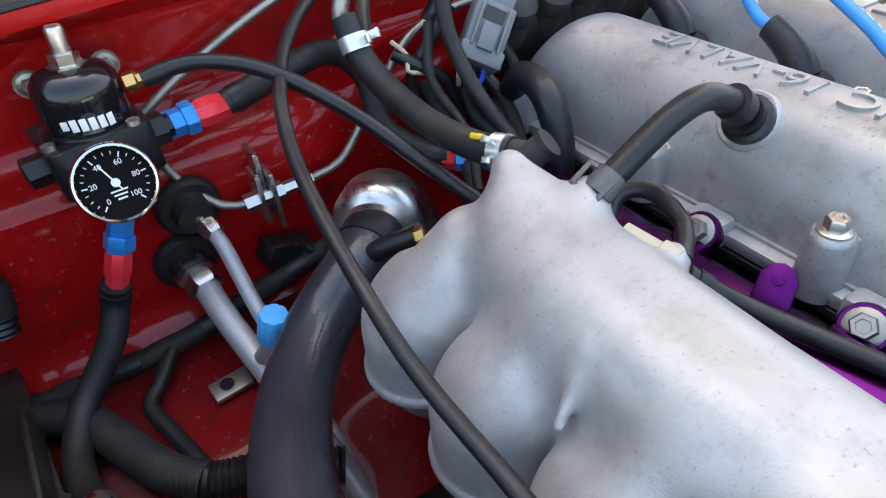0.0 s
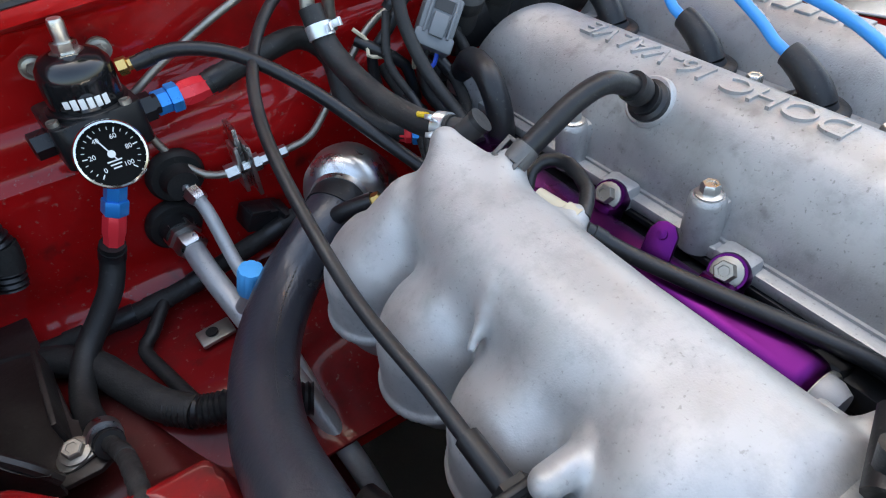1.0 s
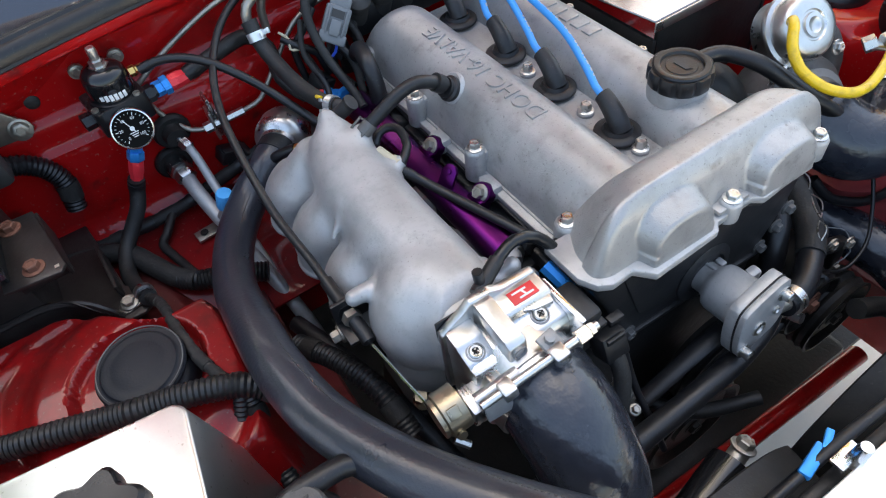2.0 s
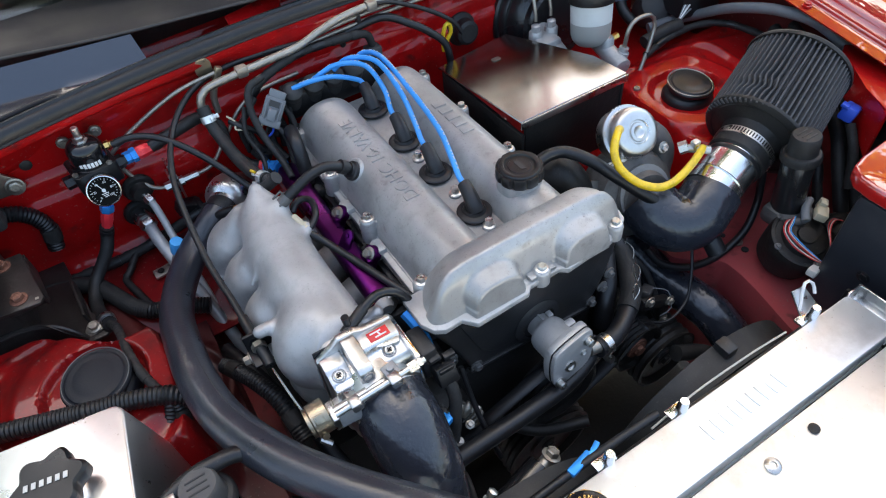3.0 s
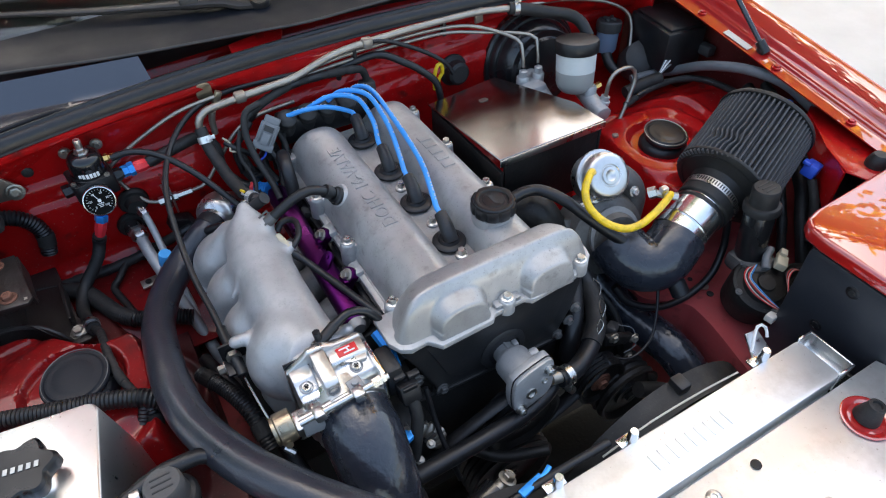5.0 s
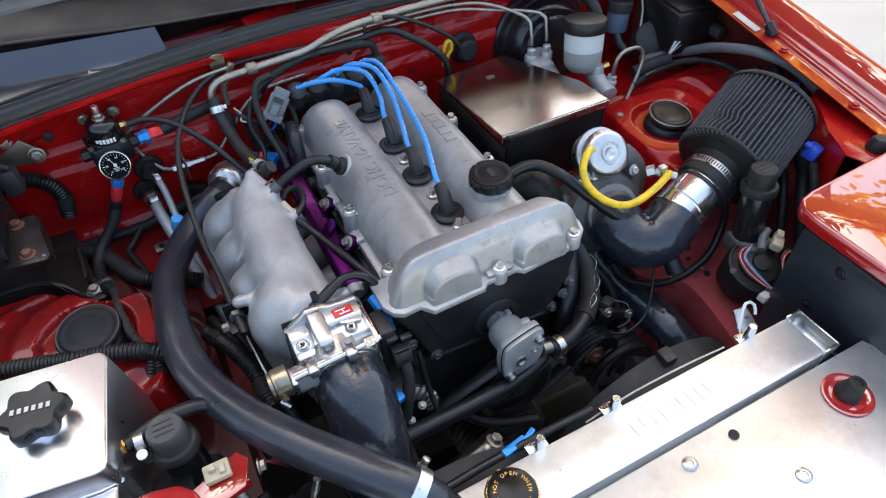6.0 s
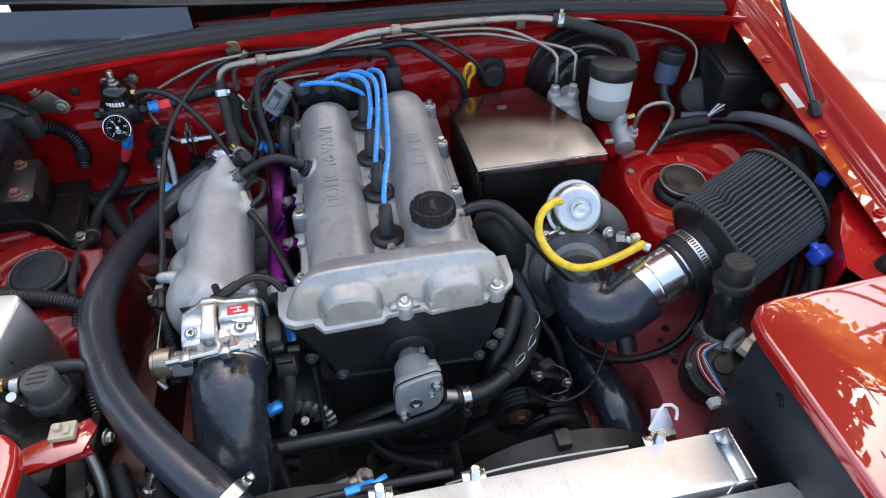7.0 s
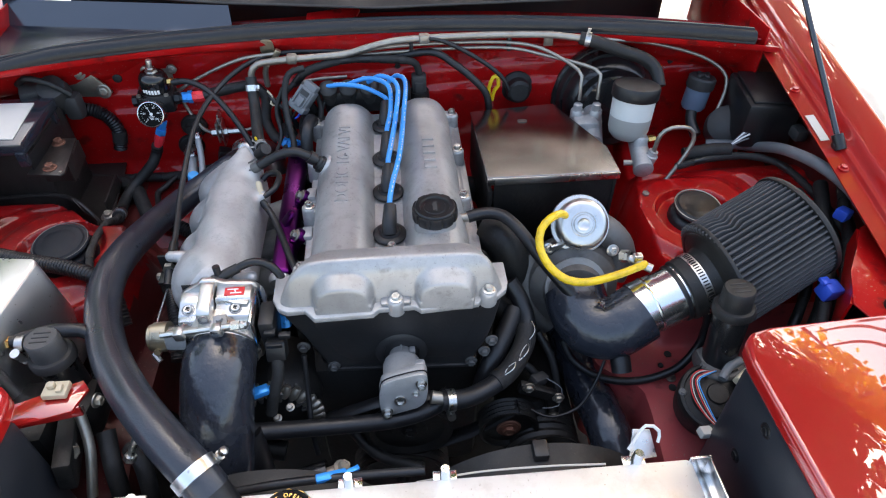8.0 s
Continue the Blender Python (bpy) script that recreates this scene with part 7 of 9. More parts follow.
def build_right_looms():
    hose("wing_loom", [(0.48, 0.19, 0.785), (0.54, 0.20, 0.790), (0.60, 0.195, 0.795), (0.640, 0.16, 0.80), (0.655, 0.08, 0.80), (0.655, -0.02, 0.80)], 0.0062, TAPE, "taped wiring loom along the wing", "loom")
    hose("wing_loom", [(0.565, 0.268, 0.772), (0.612, 0.250, 0.780), (0.629, 0.225, 0.792), (0.627, 0.175, 0.824), (0.6235, 0.127, 0.848), (0.630, 0.070, 0.864), (0.645, 0.010, 0.862), (0.660, -0.05, 0.835)], 0.0088, PLASTIC_GREY, "blue-grey sleeved cable along the wing", "loom")
    for k, pts in enumerate(([(0.632, 0.09, 0.80), (0.622, 0.02, 0.79), (0.615, -0.06, 0.77), (0.605, -0.14, 0.73)], [(0.645, 0.05, 0.80), (0.640, -0.02, 0.785), (0.630, -0.10, 0.76), (0.60, -0.17, 0.70)])):
        hose("dropping_loom", pts, 0.009, TAPE, "taped cable dropping beside the filter", "loom")
    c = thing("wire_bundle", (0.56, 0.21, 0.80), "cut white and black wires taped in a bundle", "wires")
    part("wrap", tube([(0.50, 0.215, 0.79), (0.545, 0.212, 0.798), (0.575, 0.208, 0.80)], 0.012, 10), TAPE, c)
    for k in range(5):
        part("wire", tube([(0.57, 0.21, 0.803), (0.587 + 0.004 * k, 0.212 + 0.004 * k, 0.812 + 0.003 * k), (0.606 + 0.003 * k, 0.216 + 0.006 * k, 0.816 + 0.004 * k)], 0.0016, 6, 0.006), WHITE if k % 2 else PLASTIC_GREY, c)
    b = thing("blue_connector", (0.558, -0.125, 0.81), "bright blue plastic wiring connector", "connector")
    part("shell", join(box((0.560, -0.125, 0.812), (0.026, 0.022, 0.022), 0.004, (10, 10, 15)), box((0.552, -0.120, 0.824), (0.014, 0.012, 0.006), 0.002, (10, 10, 15))), BLUE_PLASTIC, b)
    part("lead", tube([(0.555, -0.135, 0.80), (0.545, -0.16, 0.77), (0.535, -0.18, 0.72)], 0.007, 10), TAPE, b)
    b2 = thing("blue_connector", (0.640, 0.0, 0.84), "small blue plastic wiring connector", "connector")
    part("shell", box((0.632, -0.01, 0.838), (0.022, 0.018, 0.016), 0.003, (0, 10, 30)), BLUE_PLASTIC, b2)
    w = thing("stop_bracket", (0.60, -0.10, 0.82), "red painted bracket with a rubber bonnet stop", "bracket")
    part("plate", prism([(0.628, -0.050), (0.647, -0.040), (0.665, -0.06), (0.68, -0.23), (0.560, -0.225), (0.545, -0.178), (0.572, -0.126), (0.604, -0.085)], 0.003, Matrix.Translation((0, 0, 0.845)), 0.001), RED, w)
    part("web", sheet(lambda u, v: V(0.628 - 0.083 * u + 0.004 * math.sin(3 * u), -0.050 - 0.128 * u, 0.845 - 0.075 * v * (0.4 + 0.6 * u)), span(0, 1, 10), span(0, 1, 3), 0.003), RED, w)
    part("stop", lathe([(0.015, 0), (0.015, 0.006), (0.012, 0.016), (0.009, 0.020), (0, 0.0205)], (0.592, -0.190, 0.847), (0, 0, 1), 24), RUBBER_DULL, w)
    for k, (r, pts) in enumerate((
            (0.0105, [(0.660, 0.085, 0.815), (0.632, 0.015, 0.805), (0.602, -0.060, 0.790), (0.575, -0.115, 0.765), (0.548, -0.150, 0.735), (0.53, -0.19, 0.68)]),
            (0.0085, [(0.684, 0.070, 0.820), (0.660, 0.010, 0.812), (0.638, -0.045, 0.800), (0.606, -0.105, 0.775), (0.575, -0.150, 0.740), (0.55, -0.20, 0.68)]),
            (0.0065, [(0.672, 0.045, 0.812), (0.655, -0.030, 0.800), (0.624, -0.085, 0.775), (0.588, -0.150, 0.735), (0.57, -0.20, 0.68)]),
            (0.0075, [(0.640, 0.060, 0.800), (0.612, 0.000, 0.785), (0.580, -0.070, 0.760), (0.545, -0.120, 0.725), (0.52, -0.16, 0.67)]))):
        hose("corner_loom", pts, r, TAPE if k % 2 else RUBBER_DULL, "black taped cable in the corner beside the filter", "loom")
    rb = thing("relay", (0.600, -0.175, 0.76), "black plastic relay block below the bonnet stop bracket", "relay")
    part("case", join(box((0.598, -0.165, 0.775), (0.060, 0.050, 0.040), 0.004, (8, -10, 30)), box((0.585, -0.190, 0.797), (0.018, 0.014, 0.006), 0.001, (8, -10, 30)), box((0.606, -0.172, 0.799), (0.020, 0.012, 0.006), 0.001, (8, -10, 30))), PLASTIC, rb)
    st = thing("gas_strut", (0.65, 0.079, 0.90), "thin gas strut holding the bonnet, ball joint on the wing", "strut")
    top = V(0.517, 0.613, 1.448)
    o = V(0.645, 0.074, 0.901)
    part("rod", tube([o, o.lerp(top, 0.30)], 0.004, 12, 0.05), PLASTIC_GLOSS, st)
    part("cylinder", tube([o.lerp(top, 0.27), top], 0.0095, 18, 0.1), PLASTIC, st)
    part("ball_joint", join(lathe([(0.008, -0.012), (0.008, 0.010), (0, 0.012)], o, top - o, 16), lathe([(0.007, -0.004), (0.009, 0.002), (0.006, 0.008), (0, 0.008)], o - V(0, 0, 0.006), (0.3, -0.5, 1), 14)), PLASTIC, st)
    solid("sticker", box((0.6385, 0.118, 0.8965), (0.012, 0.058, 0.0010), 0, (6.3, -8, -4.6)), LABEL, "pale worn paper sticker on the wing flange", "sticker")


build_right_looms()


def build_strut_cap(s):
    z0 = 0.760
    q = 0.78 if s > 0 else 0.83
    c = V(s * 0.478, 0.088, z0) if s > 0 else V(-0.470, 0.082, z0 + 0.004)
    t = thing("strut_cap", c, "black rubber dust cap on the strut tower", "cap", "strut caps")
    part("cap", lathe([(q * 0.052, -0.006), (q * 0.052, 0.004), (q * 0.047, 0.010), (q * 0.040, 0.012), (q * 0.039, 0.018), (0, 0.018)], c, (0, 0, 1), 44), RUBBER if s > 0 else COWL, t)
    dish = part("dish", lathe([(q * 0.040, 0.016), (q * 0.0465, 0.019), (q * 0.0478, 0.0225), (q * 0.046, 0.0248), (q * 0.0425, 0.0246), (q * 0.0405, 0.0252), (q * 0.039, 0.0268), (q * 0.034, 0.0278), (q * 0.030, 0.0274), (q * 0.027, 0.0284), (q * 0.012, 0.0289), (0, 0.0290)], c, (0.02 * s, -0.08, 1), 48), RUBBER if s > 0 else COWL, t, "dusty dished rubber top")
    part("rim", tube([c + V(q * 0.0452 * math.cos(a), q * 0.0452 * math.sin(a), 0.0246 - 0.0009 * s * math.cos(a) + 0.0036 * math.sin(a)) for a in span(0, 2 * math.pi, 40)], 0.0011 if s > 0 else 0.0007, 6, 0.006), OLD_STEEL if s > 0 else CAST_GRIMY, dish, "rusty steel rim")
    if s < 0:
        part("nub", box((-0.5035, 0.0785, z0 + 0.0215), (0.005, 0.004, 0.006), 0.0015), LABEL, dish, "pale chipped nub")
    if s > 0:
        part("bolt", hexbolt((0.415, 0.14, 0.768), (0, 0, 1), 0.006, 0.006), OLD_STEEL, t)


build_strut_cap(1)
build_strut_cap(-1)


def build_turbo():
    t = thing("turbocharger", (0.27, 0.02, 0.72), "cast turbocharger with a bright wastegate can", "turbocharger")
    part("compressor", join(lathe([(0.030, -0.05), (0.060, -0.03), (0.070, 0.0), (0.062, 0.025), (0.045, 0.035), (0.040, 0.05), (0, 0.05)], (0.262, -0.005, 0.735), (-0.1, -1, 0.35), 36),
                            tube([(0.325, 0.0, 0.735), (0.335, 0.01, 0.77), (0.315, 0.02, 0.80), (0.285, 0.035, 0.812)], 0.022, 18), tube([(0.205, 0.02, 0.77), (0.195, 0.0, 0.735), (0.205, -0.02, 0.70), (0.23, -0.03, 0.67)], 0.020, 16)), CAST_GRIMY, t)
    w_at, w_ax = V(0.268, 0.014, 0.826), V(-0.06, -0.72, 0.60)
    can = part("wastegate_can", lathe([(0.030, -0.030), (0.0365, -0.026), (0.0365, -0.008), (0.0405, -0.0065), (0.0415, -0.003), (0.0405, 0.0), (0.0362, 0.001), (0.0358, 0.013), (0.0345, 0.0185), (0.0310, 0.0222), (0.0265, 0.0236), (0.0170, 0.0238), (0.0155, 0.0222), (0.0138, 0.0222), (0.0125, 0.0246), (0.0085, 0.0252), (0.0065, 0.0236), (0, 0.0232)], w_at, w_ax, 48), MACHINED, t, "bright zinc wastegate can")
    part("bracket", box((0.240, 0.0, 0.795), (0.04, 0.004, 0.035), 0.001, (20, 0, 20)), ZINC, t)
    for q in ((0.222, -0.005, 0.80), (0.311, -0.016, 0.800)):
        part("bolt", hexbolt(q, (0, -1, 0.4), 0.006, 0.005), ZINC, t)
    part("inlet_ring", lathe([(0.042, -0.004), (0.0435, 0.0), (0.0435, 0.004), (0, 0.004)], (0.258, -0.042, 0.758), (-0.05, -0.8, 0.5), 32), CAST_DARK, t)
    hose("boost_hose", [(0.2430, 0.008, 0.848), (0.2340, 0.002, 0.857), (0.2170, -0.011, 0.861), (0.2030, -0.023, 0.853), (0.1995, -0.040, 0.837), (0.210, -0.064, 0.823), (0.230, -0.082, 0.816), (0.258, -0.084, 0.812), (0.295, -0.075, 0.811), (0.330, -0.062, 0.811), (0.342, -0.056, 0.810)], 0.0055, YELLOW, "yellow silicone boost hose looped from the wastegate", "hose")
    hose("breather_pipe", [(0.112, 0.028, 0.838), (0.135, 0.030, 0.842), (0.160, 0.022, 0.842), (0.180, -0.005, 0.836), (0.200, -0.032, 0.818), (0.224, -0.056, 0.795), (0.246, -0.074, 0.775), (0.256, -0.082, 0.765)], 0.0085, RUBBER, "black rubber breather pipe from cam cover to intake", "hose")
    br = thing("breather_spigot", (0.112, 0.028, 0.838), "short steel spigot in the cam cover", "spigot")
    part("spigot", tube([(0.098, 0.029, 0.836), (0.116, 0.028, 0.838)], 0.0065, 14, 0.01), OLD_STEEL, br)
    # inlet elbow, tube, filter
    e = thing("inlet_elbow", (0.29, -0.08, 0.73), "dark silicone inlet elbow with a capped stub", "hose")
    part("hose", tube([(0.256, -0.046, 0.752), (0.258, -0.066, 0.744), (0.268, -0.090, 0.736), (0.292, -0.104, 0.738), (0.316, -0.101, 0.750), (0.334, -0.095, 0.758)], lambda s: 0.043 - 0.002 * s, 32, 0.006), SILICONE, e)
    part("stub", tube([(0.300, -0.120, 0.730), (0.302, -0.138, 0.715), (0.303, -0.150, 0.703)], 0.0135, 18, 0.006), RUBBER, e)
    part("spigot_ring", lathe([(0.012, 0), (0.013, 0.004), (0.010, 0.008), (0, 0.008)], (0.257, -0.088, 0.763), (0, 0, 1), 18), RUBBER, e)
    ax = V(0.93, 0.20, 0.32).normalized()
    o = V(0.352, -0.088, 0.766)
    p = thing("inlet_tube", o, "polished aluminium inlet tube", "tube")
    part("tube", lathe([(0.0385, -0.024), (0.0385, 0.058), (0, 0.058)], o, ax, 40), POLISHED, p)
    part("bead", lathe([(0.0385, 0.0), (0.0395, 0.002), (0.0385, 0.004), (0, 0.004)], o - ax * 0.006, ax, 40), POLISHED, p)
    part("strap", lathe([(0.0398, -0.003), (0.0405, 0.0), (0.0398, 0.003), (0, 0.003)], o + ax * 0.034, ax, 40), RUBBER, p)
    f = thing("air_filter", o + ax * 0.055, "charcoal pleated cone air filter with a rubber base", "air filter")
    part("neck", lathe([(0.0405, -0.010), (0.0425, -0.008), (0.0425, 0.024), (0.0455, 0.0310), (0.0560, 0.0345), (0.0640, 0.0365), (0.0660, 0.0355), (0.0735, 0.0372), (0.0762, 0.0390), (0.0768, 0.0410), (0.0762, 0.0435), (0.0740, 0.0450), (0, 0.0450)], o + ax * 0.050, ax, 48), RUBBER_DULL, f)
    band, screw = worm_clamp(o + ax * 0.062, ax, 0.0428, 0.011, 250)
    cl = part("clamp", band, ZINC, f, "steel worm clamp")
    part("screw", screw, ZINC, cl)
    slots = None
    m = frame_of(o + ax * 0.062, ax)
    for k in range(26):
        s = moved(box((0.0442, 0, 0), (0.0006, 0.0018, 0.007), 0), m @ Matrix.Rotation(radians(60 + 5.5 * k), 4, "Z"))
        slots = join(slots, s) if slots else s
    part("band_slots", slots, GRIME, cl)
    n = 60
    lean = V(-0.0050, 0.0085, 0.0095)
    fax = (ax * 0.112 + lean).normalized()
    mm = frame_of(o + ax * 0.094, fax)
    rings = []
    for k in range(25):
        q = k / 24
        h = 0.121 * q
        r = 0.0760 - 0.0025 * q
        ring = []
        for i in range(4 * n):
            a = 2 * math.pi * (i // 4 + (0.0, 0.30, 0.52, 0.78)[i % 4]) / n
            p = mm @ V(math.cos(a), math.sin(a), 0) - mm.translation
            top = smooth(0.90, 0.985, p.dot(V(-0.52, 0.16, 0.84)))
            kink = top * (math.exp(-((q - 0.26) / 0.07) ** 2) - 0.8 * math.exp(-((q - 0.40) / 0.06) ** 2))
            a += 0.045 * kink + 0.003 * math.sin(5 * q + 1.7 * (i // 4))
            rr = r * (1.0, 1.0, 0.87, 0.87)[i % 4] - 0.0022 * abs(kink)
            ring.append(mm @ V(rr * math.cos(a), rr * math.sin(a), h))
        rings.append(ring)
    part("pleats", loft(rings), FILTER, f, "charcoal pleated gauze", 20)
    part("end_cap", lathe([(0.0730, -0.003), (0.0755, -0.0025), (0.0762, 0.001), (0.0750, 0.004), (0.0700, 0.0060), (0.0450, 0.0065), (0, 0.005)], o + ax * 0.094 + fax * 0.122, fax, 48), RUBBER_DULL, f)
    hose("drain_hose", [(0.420, -0.108, 0.770), (0.424, -0.112, 0.735), (0.418, -0.120, 0.705), (0.392, -0.130, 0.672), (0.345, -0.130, 0.650), (0.295, -0.122, 0.650), (0.255, -0.10, 0.665), (0.24, -0.08, 0.69)], 0.0058, RUBBER, "thin black hose looping below the inlet elbow", "hose")
    hose("charge_pipe", [(0.250, 0.02, 0.67), (0.268, -0.03, 0.630), (0.282, -0.09, 0.605), (0.298, -0.18, 0.595), (0.305, -0.24, 0.55), (0.305, -0.27, 0.48)], 0.030, SILICONE, "fat dark silicone charge pipe low in the bay", "hose", sides=28)
    hose("thin_wire", [(0.175, -0.150, 0.640), (0.21, -0.165, 0.630), (0.25, -0.16, 0.640), (0.275, -0.14, 0.665), (0.290, -0.12, 0.69)], 0.0022, PLASTIC, "thin black wire hanging beside the pulleys", "wire")
    v = thing("solenoid", (0.335, -0.055, 0.81), "small metal boost fitting with a clamp", "fitting")
    part("body", join(tube([(0.322, -0.045, 0.812), (0.350, -0.062, 0.806)], 0.006, 10, 0.01), lathe([(0.009, -0.006), (0.009, 0.006), (0, 0.006)], (0.318, -0.043, 0.814), (0.6, -0.5, 0.4), 6), box((0.332, -0.050, 0.817), (0.012, 0.010, 0.012), 0.002)), ZINC, v)


build_turbo()


def build_headlight_motor(s, x, y, z_top, h, tilt):
    t = thing("headlight_motor", (x, y, z_top - h), "black ribbed-top headlight motor cylinder with pale print", "motor", "headlight motors")
    at = V(x, y, z_top - h)
    ax = V(*tilt)
    k = 0.92 if s > 0 else 0.94
    part("can", lathe([(k * 0.022, -0.02), (k * 0.0230, 0.0), (k * 0.0235, h - 0.040), (k * 0.0215, h - 0.037), (0, h - 0.037)], at, ax, 32), SERVO_PAINT, t)
    part("collar", lathe([(k * 0.0235, h - 0.041), (k * 0.0275, h - 0.039), (k * 0.0280, h - 0.031), (k * 0.0255, h - 0.0275), (k * 0.0220, h - 0.0265), (0, h - 0.0265)], at, ax, 32), RUBBER_DULL if s > 0 else PLASTIC_DUST, t)
    part("knob", lathe([(k * 0.0215, h - 0.028), (k * 0.0205, h - 0.018), (k * 0.0205, h - 0.003), (k * 0.0185, h), (0, h)], at, ax, 32), RUBBER_DULL if s > 0 else MOTOR_GREY, t)
    m = frame_of(at, ax)
    for k in range(3):
        part("ridge", moved(box((0, -0.007 + 0.007 * k, h + 0.0004), (0.020, 0.0020, 0.0010), 0.0004), m), PLASTIC_DUST, t)
    return t, m


def build_motors():
    t, m = build_headlight_motor(1, 0.4255, -0.1565, 0.852, 0.119, (-0.045, 0.085, 1))
    for k in range(4):
        part("print_bar", moved(box((0, -0.0218, 0.030 + 0.0072 * k), (0.012 - 0.003 * (k % 2), 0.0007, 0.0030), 0), Matrix.Translation((0.4245, -0.1550, 0.733)) @ Matrix.Rotation(radians(-38 + 3 * k), 4, "Z") @ Matrix.Rotation(radians(-5), 4, "X")), LABEL, t)
    part("mount", join(box((0.428, -0.160, 0.716), (0.058, 0.050, 0.030), 0.010), tube([(0.398, -0.178, 0.728), (0.418, -0.190, 0.730), (0.440, -0.186, 0.732)], 0.006, 10)), CAST_GRIMY, t, "grimy cast mounting")
    part("gear_case", lathe([(0.040, -0.055), (0.045, -0.020), (0.0455, -0.006), (0.0440, 0.000), (0.0400, 0.0015), (0.0385, -0.001), (0.0310, 0.0005), (0.0290, 0.006), (0.0140, 0.0085), (0.0125, 0.0115), (0, 0.012)], (0.4060, -0.2060, 0.716), (-0.10, -0.30, 0.95), 40), GRIME, t, "round black gear case")
    part("gear_case", lathe([(0.030, -0.05), (0.033, -0.004), (0.0300, 0.002), (0.0240, 0.000), (0.010, 0.003), (0, 0.003)], (0.470, -0.228, 0.708), (-0.05, -0.3, 0.95), 32), GRIME, t)
    for a in (20, 95, 165, 250, 310):
        part("bolt", hexbolt(V(0.4060, -0.2060, 0.7165) + V(0.041 * math.cos(radians(a)), 0.039 * math.sin(radians(a)), 0.012 * math.sin(radians(a)) + 0.004 * math.cos(radians(a))), (-0.10, -0.30, 0.95), 0.0035, 0.003), CAST_GRIMY, t)
    w = thing("wire_bundle", (0.39, -0.20, 0.73), "taped loom with red, white and blue wires", "wires")
    cols = (STICKER, LABEL, PLASTIC, STICKER, LABEL, BLUE_WIRE)
    for k in range(6):
        d = 0.0017 * k
        part("wire", tube([(0.402 + d, -0.182, 0.736), (0.386 + d * 0.5, -0.183 - d, 0.741), (0.373 + d, -0.192 - d * 0.5, 0.737), (0.372 + d * 1.6, -0.212, 0.726), (0.384 + d, -0.234, 0.714), (0.402, -0.248, 0.702)], 0.0007, 6, 0.005), cols[k], w)
        part("wire", tube([(0.408, -0.250, 0.702), (0.416 + d * 0.5, -0.238 + d * 0.5, 0.722), (0.433 + d * 0.5, -0.222 + d, 0.730), (0.456, -0.214 + d * 0.6, 0.727), (0.476, -0.216 + d * 0.3, 0.716)], 0.0007, 6, 0.005), (STICKER, LABEL, PLASTIC, STICKER, PLASTIC_GREY, PLASTIC)[k], w)
    part("sleeve", ribbed([(0.408, -0.246, 0.704), (0.405, -0.262, 0.690), (0.396, -0.285, 0.668), (0.38, -0.31, 0.64)], 0.0100, 0.005), PLASTIC, w)
    p = thing("plug", (0.386, -0.246, 0.70), "small white plastic wiring plug", "connector")
    part("shell", join(box((0.384, -0.246, 0.700), (0.024, 0.013, 0.011), 0.002, (0, 12, 8)), box((0.396, -0.246, 0.697), (0.008, 0.009, 0.008), 0.001, (0, 12, 8))), LABEL, p)
    p2 = thing("plug", (0.434, -0.19, 0.74), "cream plastic terminal with grey tubes beside the motor", "connector")
    part("shell", join(box((0.437, -0.200, 0.741), (0.022, 0.016, 0.013), 0.002, (12, 0, 35)), box((0.447, -0.192, 0.745), (0.012, 0.010, 0.016), 0.001, (12, 0, 35))), CREAM, p2)
    part("tube", tube([(0.412, -0.196, 0.738), (0.424, -0.184, 0.744), (0.442, -0.176, 0.746)], 0.0058, 10, 0.005), PLASTIC_GREY, p2)
    t, m = build_headlight_motor(-1, -0.3995, -0.137, 0.830, 0.105, (-0.03, 0.03, 1))
    part("base", join(box((-0.40, -0.155, 0.715), (0.07, 0.06, 0.06), 0.015)), GRIME, t)
    b = thing("headlight_bracket", (-0.37, -0.20, 0.81), "red painted headlight bracket with a cream plastic clip", "bracket")
    part("arm", join(prism([(-0.435, -0.222), (-0.345, -0.185), (-0.335, -0.197), (-0.345, -0.225), (-0.42, -0.245)], 0.004, Matrix.Translation((0, 0, 0.808)), 0.001), box((-0.385, -0.225, 0.801), (0.09, 0.004, 0.016), 0.001, (0, 0, 10))), RED_GLOSS, b)
    part("clip", join(box((-0.366, -0.201, 0.818), (0.026, 0.020, 0.008), 0.002), box((-0.370, -0.199, 0.824), (0.008, 0.008, 0.008), 0.002), box((-0.360, -0.203, 0.823), (0.006, 0.010, 0.006), 0.001)), CREAM, b)
    part("bolt", hexbolt((-0.328, -0.205, 0.80), (1, -0.2, 0), 0.006, 0.006), OLD_STEEL, b)


build_motors()


